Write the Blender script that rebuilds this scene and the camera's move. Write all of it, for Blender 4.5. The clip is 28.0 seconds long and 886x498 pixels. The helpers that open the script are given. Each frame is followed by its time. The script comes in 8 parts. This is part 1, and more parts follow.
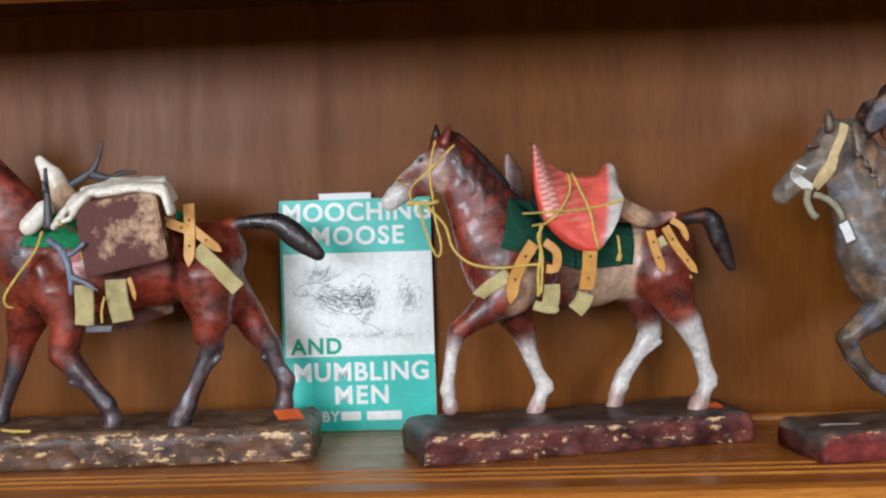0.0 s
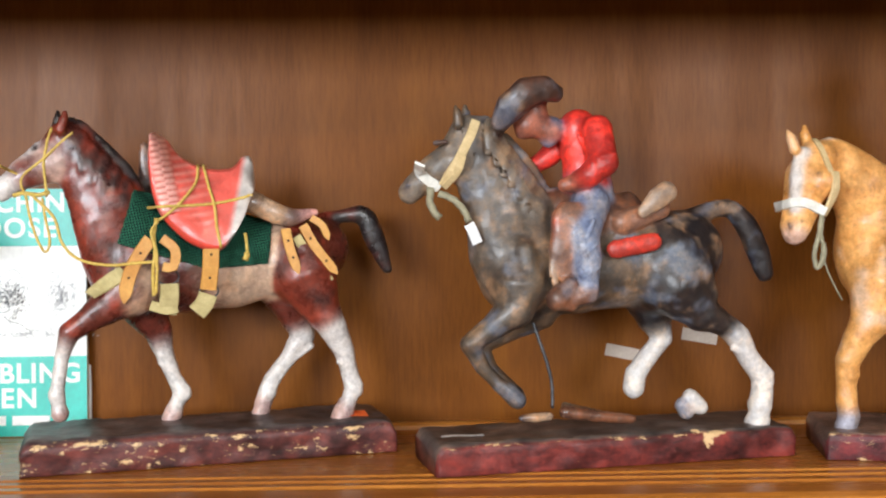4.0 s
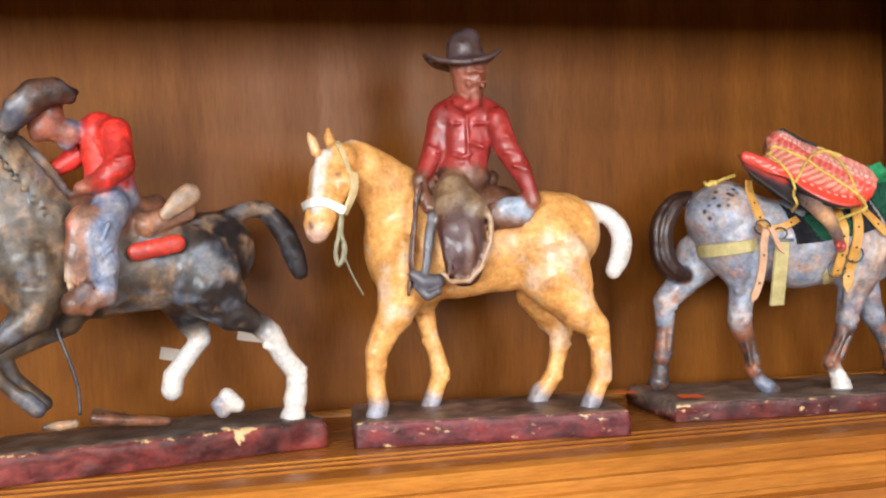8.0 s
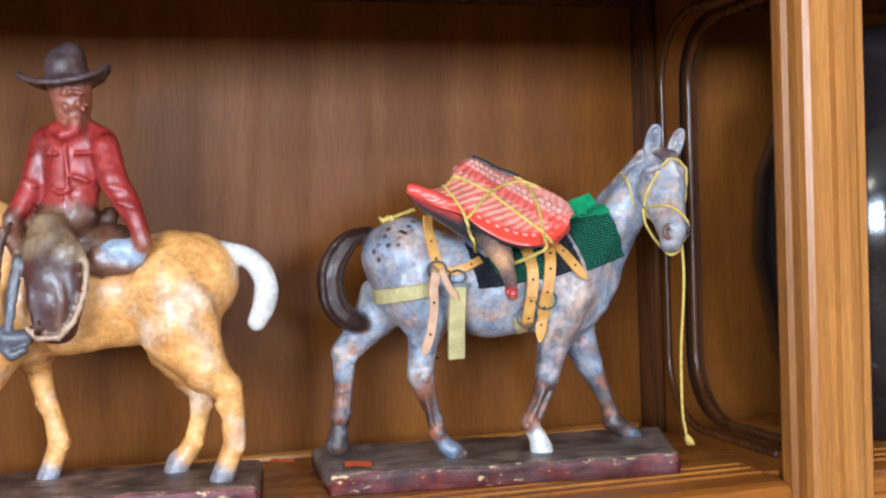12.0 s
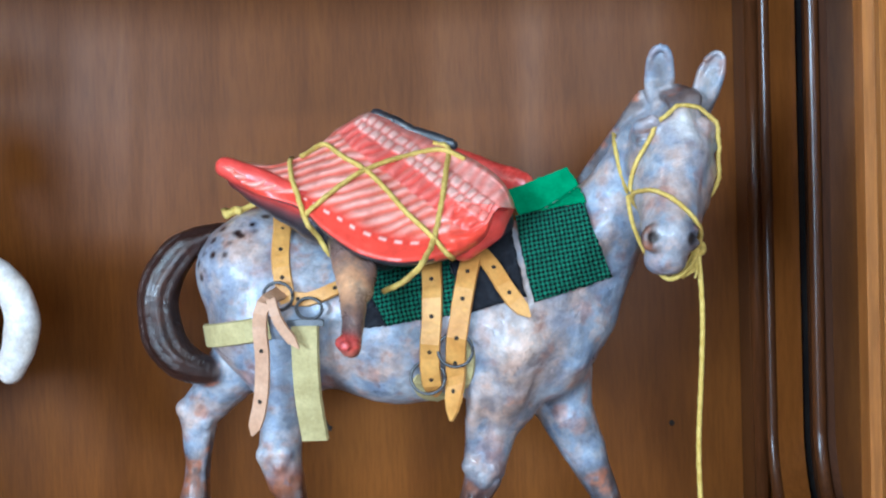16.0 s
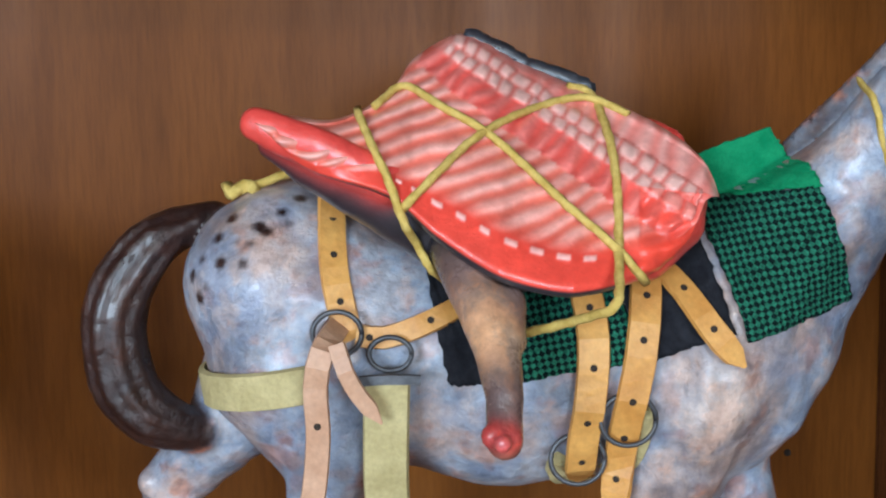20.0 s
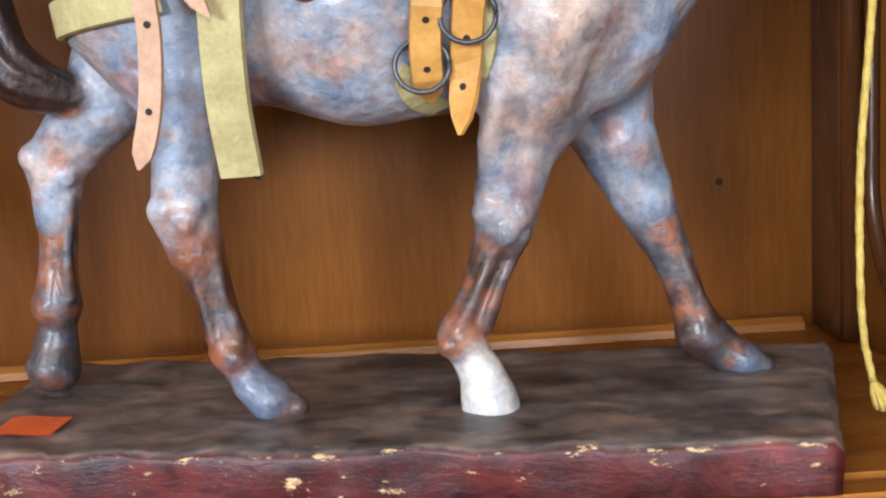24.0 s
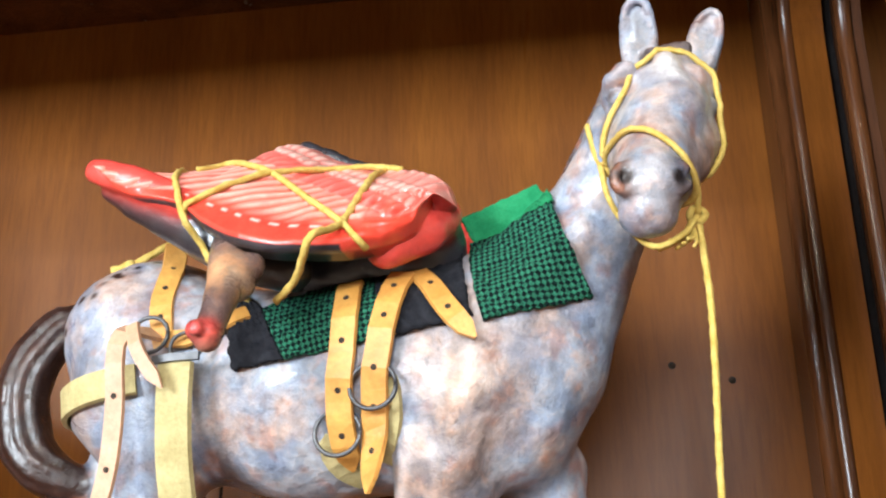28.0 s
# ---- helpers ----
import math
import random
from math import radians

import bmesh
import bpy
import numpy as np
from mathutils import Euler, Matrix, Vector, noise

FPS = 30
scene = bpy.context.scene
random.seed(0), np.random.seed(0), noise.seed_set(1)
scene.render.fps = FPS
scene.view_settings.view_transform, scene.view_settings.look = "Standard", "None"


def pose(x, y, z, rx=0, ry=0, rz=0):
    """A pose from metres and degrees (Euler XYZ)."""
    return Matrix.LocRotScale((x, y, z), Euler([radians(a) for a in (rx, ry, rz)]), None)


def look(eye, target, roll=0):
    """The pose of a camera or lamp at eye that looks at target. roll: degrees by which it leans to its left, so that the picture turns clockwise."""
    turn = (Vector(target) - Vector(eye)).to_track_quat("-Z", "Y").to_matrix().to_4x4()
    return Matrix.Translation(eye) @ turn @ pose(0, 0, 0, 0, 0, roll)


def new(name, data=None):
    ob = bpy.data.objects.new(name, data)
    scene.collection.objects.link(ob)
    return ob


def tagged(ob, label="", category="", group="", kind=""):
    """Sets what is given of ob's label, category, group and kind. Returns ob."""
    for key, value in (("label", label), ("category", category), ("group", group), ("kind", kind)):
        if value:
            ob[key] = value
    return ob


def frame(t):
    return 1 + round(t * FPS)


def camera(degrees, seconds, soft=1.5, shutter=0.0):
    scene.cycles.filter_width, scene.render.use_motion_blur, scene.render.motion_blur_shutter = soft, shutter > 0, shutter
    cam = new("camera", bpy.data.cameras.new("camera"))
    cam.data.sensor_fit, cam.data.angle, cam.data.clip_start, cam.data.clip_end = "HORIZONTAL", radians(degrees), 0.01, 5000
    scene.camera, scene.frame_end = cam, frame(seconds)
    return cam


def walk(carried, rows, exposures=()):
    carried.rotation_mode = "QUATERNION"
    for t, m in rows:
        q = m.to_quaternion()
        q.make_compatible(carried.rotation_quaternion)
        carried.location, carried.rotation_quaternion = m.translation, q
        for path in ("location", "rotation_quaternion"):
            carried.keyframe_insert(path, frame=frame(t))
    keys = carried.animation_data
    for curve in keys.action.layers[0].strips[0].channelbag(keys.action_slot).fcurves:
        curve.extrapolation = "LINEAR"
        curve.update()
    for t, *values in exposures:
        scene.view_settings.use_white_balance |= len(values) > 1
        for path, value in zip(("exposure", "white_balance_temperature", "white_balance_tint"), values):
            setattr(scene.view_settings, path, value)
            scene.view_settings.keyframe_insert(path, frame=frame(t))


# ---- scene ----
cam = camera(42.0, 28.0, 2.2)
PATH = [
    (0, (0.072, -0.029, 1.297), (-0.017, 1.968, 1.242), -1.8),
    (0.5, (0.084, -0.02, 1.297), (0.045, 1.978, 1.229), -1.2),
    (1, (0.115, -0.008, 1.305), (-0.022, 1.986, 1.243), -0.1),
    (1.5, (0.152, 0.007, 1.305), (0.007, 2.001, 1.232), -0.6),
    (2, (0.18, 0.022, 1.301), (0.055, 2.016, 1.222), -0.9),
    (2.5, (0.219, 0.034, 1.299), (0.122, 2.031, 1.23), -0.9),
    (3, (0.252, 0.034, 1.297), (0.19, 2.032, 1.23), -0.7),
    (3.5, (0.282, 0.027, 1.293), (0.269, 2.026, 1.229), -0.7),
    (5.5, (0.355, 0.032, 1.285), (0.547, 2.022, 1.244), -0.8),
    (6, (0.375, 0.025, 1.289), (0.611, 2.011, 1.246), -1.3),
    (6.5, (0.407, 0.011, 1.283), (0.687, 1.991, 1.243), -1.4),
    (7, (0.423, 0.003, 1.279), (0.758, 1.975, 1.248), -1.8),
    (7.5, (0.432, 0.0, 1.278), (0.864, 1.952, 1.233), -1.2),
    (8, (0.439, -0.003, 1.282), (0.98, 1.922, 1.227), -1.7),
    (8.5, (0.45, 0.002, 1.28), (1.053, 1.909, 1.237), -2.3),
    (9, (0.47, 0.006, 1.288), (1.131, 1.893, 1.237), -2.2),
    (9.5, (0.483, 0.005, 1.276), (1.239, 1.856, 1.262), -2.4),
    (10, (0.536, -0.001, 1.286), (1.288, 1.852, 1.305), -1.1),
    (10.5, (0.588, -0.006, 1.277), (1.261, 1.877, 1.298), -0.9),
    (11, (0.622, 0.013, 1.299), (1.276, 1.903, 1.284), -0.6),
    (11.5, (0.665, 0.03, 1.297), (1.315, 1.922, 1.278), -1.4),
    (13.5, (0.91, 0.16, 1.309), (1.153, 2.14, 1.165), -1.3),
    (14, (0.91, 0.218, 1.311), (1.266, 2.183, 1.199), -2.7),
    (14.5, (0.928, 0.266, 1.323), (1.249, 2.236, 1.193), -2.3),
    (15, (0.987, 0.308, 1.324), (1.151, 2.296, 1.174), -1.4),
    (15.5, (1.045, 0.339, 1.318), (1.082, 2.336, 1.205), -1.1),
    (16, (1.085, 0.355, 1.307), (0.985, 2.35, 1.224), -2.0),
    (16.5, (1.093, 0.385, 1.308), (0.978, 2.381, 1.259), -3.7),
    (17, (1.091, 0.415, 1.303), (0.95, 2.409, 1.244), -5.0),
    (17.5, (1.08, 0.446, 1.304), (0.92, 2.438, 1.218), -4.9),
    (18, (1.064, 0.474, 1.307), (0.932, 2.466, 1.195), -4.5),
    (18.5, (1.055, 0.503, 1.304), (0.976, 2.498, 1.184), -4.2),
    (19, (1.029, 0.543, 1.314), (1.013, 2.536, 1.154), -2.3),
    (19.5, (0.995, 0.561, 1.33), (1.065, 2.55, 1.125), -1.2),
    (20, (0.978, 0.56, 1.332), (1.177, 2.534, 1.074), -1.1),
    (20.5, (0.983, 0.568, 1.325), (1.153, 2.51, 0.878), 0.4),
    (21, (0.999, 0.569, 1.309), (1.045, 2.509, 0.826), 0.1),
    (21.5, (1.01, 0.569, 1.289), (1.008, 2.514, 0.824), -0.6),
    (23.5, (1.002, 0.541, 1.24), (1.129, 2.491, 0.81), -2.2),
    (24, (1.038, 0.548, 1.225), (1.124, 2.522, 0.914), -3.1),
    (24.5, (1.062, 0.555, 1.184), (1.214, 2.548, 1.122), -3.1),
    (25, (1.104, 0.567, 1.164), (0.975, 2.555, 1.348), -4.4),
    (25.5, (1.119, 0.556, 1.129), (0.985, 2.481, 1.657), -4.0),
    (26, (1.133, 0.534, 1.116), (0.98, 2.372, 1.89), -2.3),
    (26.5, (1.127, 0.52, 1.115), (0.963, 2.317, 1.977), -1.6),
    (27, (1.132, 0.518, 1.115), (0.956, 2.278, 2.047), -1.2),
    (27.5, (1.137, 0.519, 1.116), (0.938, 2.303, 1.999), -2.2),
    (28, (1.136, 0.515, 1.151), (0.885, 2.376, 1.838), -1.5),
]
walk(cam, [(t, look(eye, target, roll)) for t, eye, target, roll in PATH],
     [(0.0, -0.65, 6000, 10), (1.5, -0.6, 6000, 10), (3.0, -0.35, 6200, 10), (6.0, 0.0, 6600, 10), (8.0, 0.12, 6500, 10), (11.0, 0.15, 5700, 7), (14.0, 0.05, 4950, 0), (17.0, 0.15, 4850, -1),
      (20.0, -0.24, 5350, 4), (24.0, 0.18, 5750, 8), (25.0, 0.15, 6200, 9), (26.0, 0.48, 6150, 8), (27.0, 0.68, 6050, 6), (28.0, 0.68, 6050, 6)])

# ---- light: a daylit window behind the viewer, an added right-hand fill, ceiling strips in the room ----
world = bpy.data.worlds.new("world")
scene.world = world
world.use_nodes = True
wn = world.node_tree
sky = wn.nodes.new("ShaderNodeTexSky")
sky.sky_type, sky.sun_disc = "NISHITA", False
sky.sun_elevation, sky.sun_rotation = radians(40), radians(200)
wn.links.new(sky.outputs[0], wn.nodes["Background"].inputs[0])
wn.nodes["Background"].inputs[1].default_value = 0.12


def area(name, m, sx, sy, watts, color):
    data = bpy.data.lights.new(name, "AREA")
    data.shape, data.size, data.size_y, data.energy, data.color = "RECTANGLE", sx, sy, watts, color
    ob = new(name, data)
    ob.matrix_world = m
    return ob


area("daylight_and_fill", look((-1.55, -3.4, 1.85), (-1.5, 1.0, 1.6)), 2.0, 0.95, 262, (0.88, 0.94, 1.0))
# unseen fill lamp added to brighten the right end of the shelf
area("daylight_and_fill", look((1.6, -3.4, 1.85), (1.6, 1.0, 1.6)), 1.2, 0.95, 105, (0.88, 0.94, 1.0))
for px in (-1.2, 1.4):
    area("strip_light", look((px, -2.2, 2.6), (px, -2.19, 0)), 1.2, 0.14, 36, (1.0, 0.8, 0.52))

# ---- materials ----
def material(name, rough=0.5, metal=0.0, spec=0.5):
    m = bpy.data.materials.new(name)
    m.use_nodes = True
    b = m.node_tree.nodes["Principled BSDF"]
    b.inputs["Roughness"].default_value, b.inputs["Metallic"].default_value = rough, metal
    b.inputs["Specular IOR Level"].default_value = spec
    return m, m.node_tree, b


def node(nt, kind, **values):
    n = nt.nodes.new(kind)
    for k, v in values.items():
        n.inputs[k.replace("_", " ")].default_value = v
    return n


def coords(nt, scale=(1, 1, 1), out="Object"):
    tc = nt.nodes.new("ShaderNodeTexCoord")
    mp = nt.nodes.new("ShaderNodeMapping")
    mp.inputs["Scale"].default_value = scale
    nt.links.new(tc.outputs[out], mp.inputs[0])
    return mp.outputs[0]


def ramp(nt, fac, stops):
    r = nt.nodes.new("ShaderNodeValToRGB")
    el = r.color_ramp.elements
    while len(el) < len(stops):
        el.new(0.5)
    for e, (p, c) in zip(el, stops):
        e.position, e.color = p, (*c, 1) if len(c) == 3 else c
    nt.links.new(fac, r.inputs[0])
    return r.outputs[0]


def blend(nt, fac, a, b, mode="MIX"):
    mx = nt.nodes.new("ShaderNodeMix")
    mx.data_type, mx.blend_type = "RGBA", mode
    for sock, v in ((mx.inputs[0], fac), (mx.inputs[6], a), (mx.inputs[7], b)):
        if hasattr(v, "is_linked"):
            nt.links.new(v, sock)
        elif sock.type == "VALUE":
            sock.default_value = v
        else:
            sock.default_value = (*v, 1)
    return mx.outputs[2]


def bump(nt, b, height, strength, distance=0.001):
    bp = node(nt, "ShaderNodeBump", Strength=strength, Distance=distance)
    nt.links.new(height, bp.inputs["Height"])
    nt.links.new(bp.outputs[0], b.inputs["Normal"])


def wood(name, dark, mid, light, grain, rough=0.3, coarse=1.0, gloss=0.35, pores=0.5):
    """Varnished wood: long streaks along one axis (small scale there), broad figure and fine pores."""
    m, nt, b = material(name, rough, 0.0, gloss)
    v = coords(nt, grain)
    n1 = node(nt, "ShaderNodeTexNoise", Scale=7.0 * coarse, Detail=6.0, Roughness=0.62, Distortion=0.6)
    n2 = node(nt, "ShaderNodeTexNoise", Scale=120.0 * coarse, Detail=5.0, Roughness=0.75)
    n3 = node(nt, "ShaderNodeTexNoise", Scale=1.6, Detail=3.0)
    for n in (n1, n2):
        nt.links.new(v, n.inputs["Vector"])
    nt.links.new(coords(nt), n3.inputs["Vector"])
    c1 = ramp(nt, n1.outputs[0], [(0.28, dark), (0.5, mid), (0.74, light)])
    c2 = ramp(nt, n2.outputs[0], [(0.38, (0.5, 0.46, 0.42)), (0.58, (1.12, 1.1, 1.08))])
    c = blend(nt, pores, c1, c2, "MULTIPLY")
    c3 = ramp(nt, n3.outputs[0], [(0.35, (0.78, 0.74, 0.7)), (0.65, (1.08, 1.05, 1.0))])
    nt.links.new(blend(nt, 0.7, c, c3, "MULTIPLY"), b.inputs["Base Color"])
    rr = ramp(nt, n1.outputs[0], [(0.3, (rough + 0.08,) * 3), (0.7, (rough - 0.05,) * 3)])
    nt.links.new(rr, b.inputs["Roughness"])
    bump(nt, b, n2.outputs[0], 0.12, 0.0006)
    return m


def mottled(name, a, c, scale=40.0, rough=0.5, strength=0.3, contrast=(0.35, 0.65), metal=0.0, dist=0.0006, spec=0.5):
    """Two tones broken up by noise at two scales, with matching relief."""
    m, nt, b = material(name, rough, metal, spec)
    v = coords(nt)
    n1 = node(nt, "ShaderNodeTexNoise", Scale=scale, Detail=5.0, Roughness=0.65)
    n2 = node(nt, "ShaderNodeTexNoise", Scale=scale * 9, Detail=3.0, Roughness=0.6)
    nt.links.new(v, n1.inputs["Vector"])
    nt.links.new(v, n2.inputs["Vector"])
    base = ramp(nt, n1.outputs[0], [(contrast[0], a), (contrast[1], c)])
    fine = ramp(nt, n2.outputs[0], [(0.3, (0.8, 0.8, 0.8)), (0.7, (1.1, 1.1, 1.1))])
    nt.links.new(blend(nt, 0.6, base, fine, "MULTIPLY"), b.inputs["Base Color"])
    bump(nt, b, n2.outputs[0], strength, dist)
    return m


def painted(name, cool, warm, rough=0.38, relief=0.0022, coat=0.3):
    """Figure paint: the colour laid on by hand, broken by a cool and a warm tint, worn strokes and tool marks."""
    m, nt, b = material(name, rough)
    v = coords(nt)
    at = nt.nodes.new("ShaderNodeAttribute")
    at.attribute_name = "paint"
    n1 = node(nt, "ShaderNodeTexNoise", Scale=58.0, Detail=7.0, Roughness=0.72, Distortion=0.25)
    n2 = node(nt, "ShaderNodeTexNoise", Scale=260.0, Detail=4.0, Roughness=0.65)
    n3 = node(nt, "ShaderNodeTexNoise", Scale=30.0, Detail=4.0, Roughness=0.6, Distortion=0.5)
    for n in (n1, n2, n3):
        nt.links.new(v, n.inputs["Vector"])
    bw = nt.nodes.new("ShaderNodeRGBToBW")
    nt.links.new(at.outputs[0], bw.inputs[0])
    hold = ramp(nt, bw.outputs[0], [(0.25, (0.85, 0.85, 0.85)), (0.6, (0.28, 0.28, 0.28))])
    b.inputs["Coat Weight"].default_value, b.inputs["Coat Roughness"].default_value = coat, 0.16
    k1 = ramp(nt, n1.outputs[0], [(0.41, cool), (0.5, (1, 1, 1)), (0.58, warm)])
    c = blend(nt, hold, at.outputs[0], k1, "MULTIPLY")
    k2 = ramp(nt, n2.outputs[0], [(0.32, (0.62, 0.6, 0.58)), (0.62, (1.15, 1.15, 1.15))])
    c = blend(nt, 0.6, c, k2, "MULTIPLY")
    k3 = ramp(nt, n3.outputs[0], [(0.33, (0.62, 0.6, 0.61)), (0.6, (1.18, 1.16, 1.13))])
    c = blend(nt, hold, c, k3, "MULTIPLY")
    n4 = node(nt, "ShaderNodeTexNoise", Scale=125.0, Detail=8.0, Roughness=0.78, Distortion=0.8)
    nt.links.new(v, n4.inputs["Vector"])
    fleck = ramp(nt, n4.outputs[0], [(0.38, (0.7, 0.68, 0.7)), (0.46, (1, 1, 1)), (0.57, (1, 1, 1)), (0.64, warm)])
    c = blend(nt, hold, c, fleck, "MULTIPLY")
    nt.links.new(c, b.inputs["Base Color"])
    rr = ramp(nt, n1.outputs[0], [(0.3, (rough - 0.14,) * 3), (0.7, (rough + 0.16,) * 3)])
    nt.links.new(rr, b.inputs["Roughness"])
    add = nt.nodes.new("ShaderNodeMath")
    add.operation = "MULTIPLY_ADD"
    add.inputs[1].default_value = 0.35
    nt.links.new(n2.outputs[0], add.inputs[0])
    nt.links.new(n1.outputs[0], add.inputs[2])
    bump(nt, b, add.outputs[0], 0.6, relief)
    return m


PANEL = wood("panel_veneer", (0.132, 0.0425, 0.0066), (0.178, 0.0595, 0.0094), (0.216, 0.077, 0.0134), (3.2, 3.2, 0.3), 0.32, gloss=0.085, pores=0.3)
SHELF = wood("shelf_oak", (0.28, 0.085, 0.014), (0.44, 0.16, 0.026), (0.56, 0.23, 0.045), (0.3, 5, 5), 0.26)
RAIL = wood("rail_oak", (0.3, 0.1, 0.016), (0.48, 0.19, 0.034), (0.6, 0.27, 0.06), (0.3, 6, 6), 0.3)
STILE = wood("stile_oak", (0.28, 0.1, 0.02), (0.44, 0.18, 0.04), (0.56, 0.26, 0.07), (6, 6, 0.3), 0.28)
DARKWOOD = wood("moulding_walnut", (0.05, 0.018, 0.007), (0.1, 0.036, 0.012), (0.17, 0.062, 0.02), (5, 5, 0.4), 0.22)
LIPWOOD = wood("lip_walnut", (0.04, 0.015, 0.006), (0.075, 0.027, 0.01), (0.12, 0.045, 0.016), (5, 5, 0.4), 0.55, gloss=0.12)
PLASTER = mottled("room_plaster", (0.3, 0.24, 0.18), (0.36, 0.29, 0.22), 3.0, 0.8)
CEILING = mottled("ceiling_white", (0.4, 0.36, 0.3), (0.46, 0.42, 0.36), 3.0, 0.9)
CARPET = mottled("carpet", (0.15, 0.11, 0.085), (0.2, 0.15, 0.115), 30.0, 0.95, 0.8)
GAPSHADE = mottled("gap_shade_black", (0.006, 0.004, 0.004), (0.01, 0.008, 0.007), 60.0, 0.8, 0.2, spec=0.1)
TAN = mottled("tan_leather", (0.5, 0.22, 0.04), (0.66, 0.34, 0.08), 60.0, 0.5, 0.4)
PALE_TAN = mottled("pale_leather", (0.46, 0.25, 0.14), (0.58, 0.35, 0.22), 60.0, 0.5, 0.35)
CANVAS = mottled("cream_canvas", (0.37, 0.3, 0.125), (0.52, 0.43, 0.205), 80.0, 0.85, 0.6)
ROPE = mottled("yellow_cord", (0.55, 0.36, 0.06), (0.74, 0.54, 0.14), 300.0, 0.8, 0.8)
STEEL = mottled("grey_wire", (0.05, 0.05, 0.055), (0.12, 0.12, 0.125), 90.0, 0.45, 0.3, metal=0.6)
ORANGE = mottled("orange_paper", (0.85, 0.13, 0.02), (0.95, 0.17, 0.03), 50.0, 0.7, 0.1)


def plaid(name):
    """Coarse woven wool: green and black threads crossing, in metres of cloth."""
    m, nt, b = material(name, 0.95, 0.0, 0.1)
    v = coords(nt, (1, 1, 1), "UV")
    ch = node(nt, "ShaderNodeTexChecker", Scale=680.0)
    ch.inputs["Color1"].default_value, ch.inputs["Color2"].default_value = (0.026, 0.12, 0.07, 1), (0.004, 0.011, 0.01, 1)
    nz = node(nt, "ShaderNodeTexNoise", Scale=900.0, Detail=3.0)
    rot = nt.nodes.new("ShaderNodeMapping")
    rot.inputs["Rotation"].default_value = (0, 0, 0.6)
    nt.links.new(v, rot.inputs[0])
    nt.links.new(rot.outputs[0], ch.inputs["Vector"])
    nt.links.new(v, nz.inputs["Vector"])
    k = ramp(nt, nz.outputs[0], [(0.3, (0.4, 0.4, 0.4)), (0.7, (1.7, 1.7, 1.7))])
    nt.links.new(blend(nt, 0.9, ch.outputs[0], k, "MULTIPLY"), b.inputs["Base Color"])
    add = nt.nodes.new("ShaderNodeMath")
    nt.links.new(ch.outputs[1], add.inputs[0])
    nt.links.new(nz.outputs[0], add.inputs[1])
    bump(nt, b, add.outputs[0], 0.9, 0.0008)
    return m


PLAID = plaid("green_black_plaid")
GREENFELT = mottled("green_wool", (0.02, 0.19, 0.075), (0.035, 0.26, 0.105), 200.0, 0.95, 0.8, spec=0.1)
BLACKFELT = mottled("black_wool", (0.012, 0.012, 0.015), (0.025, 0.025, 0.03), 200.0, 0.95, 0.8, spec=0.1)
HOLE = mottled("punch_hole", (0.02, 0.012, 0.008), (0.03, 0.02, 0.012), 90.0, 0.9)
MEATPAINT = painted("meat_paint", (0.85, 0.7, 0.7), (1.15, 1.4, 1.4), 0.3, 0.0016, 0.3)


def wet_meat(name):
    """Glossy oil paint on carved meat: the laid-on colour with fine grain."""
    m, nt, b = material(name, 0.3)
    at = nt.nodes.new("ShaderNodeAttribute")
    at.attribute_name = "paint"
    v = coords(nt)
    n1 = node(nt, "ShaderNodeTexNoise", Scale=240.0, Detail=5.0, Roughness=0.7)
    nt.links.new(v, n1.inputs["Vector"])
    k = ramp(nt, n1.outputs[0], [(0.32, (0.82, 0.78, 0.78)), (0.66, (1.1, 1.12, 1.12))])
    nt.links.new(blend(nt, 0.8, at.outputs[0], k, "MULTIPLY"), b.inputs["Base Color"])
    b.inputs["Coat Weight"].default_value, b.inputs["Coat Roughness"].default_value = 0.4, 0.14
    bump(nt, b, n1.outputs[0], 0.5, 0.0009)
    return m


MEAT = wet_meat("wet_meat")
HIDEPAINT = painted("hide_paint", (0.7, 0.75, 0.85), (1.5, 1.25, 1.0), 0.3, 0.0014)

# ---- building helpers ----
def link(name, bm_or_mesh, mat, parent=None, label="", smooth=False):
    if isinstance(bm_or_mesh, bmesh.types.BMesh):
        me = bpy.data.meshes.new(name)
        bm_or_mesh.normal_update()
        bm_or_mesh.to_mesh(me)
        bm_or_mesh.free()
    else:
        me = bm_or_mesh
    if mat and not me.materials:
        me.materials.append(mat)
    if smooth:
        me.polygons.foreach_set("use_smooth", [True] * len(me.polygons))
    ob = new(name, me)
    if parent is not None:
        ob.parent = parent
    if label:
        ob["label"] = label
    return ob


part = link


def thing(name, label, category, m=None, group="", kind=""):
    ob = new(name)
    if m is not None:
        ob.matrix_world = m
    return tagged(ob, label, category, group, kind)


def box(x0, x1, y0, y1, z0, z1, bev=0.0, seg=2):
    bm = bmesh.new()
    bmesh.ops.create_cube(bm, size=1)
    bmesh.ops.scale(bm, vec=(x1 - x0, y1 - y0, z1 - z0), verts=bm.verts)
    bmesh.ops.translate(bm, vec=((x0 + x1) / 2, (y0 + y1) / 2, (z0 + z1) / 2), verts=bm.verts)
    if bev:
        bmesh.ops.bevel(bm, geom=bm.edges[:], offset=bev, segments=seg, affect="EDGES", profile=0.5)
    return bm


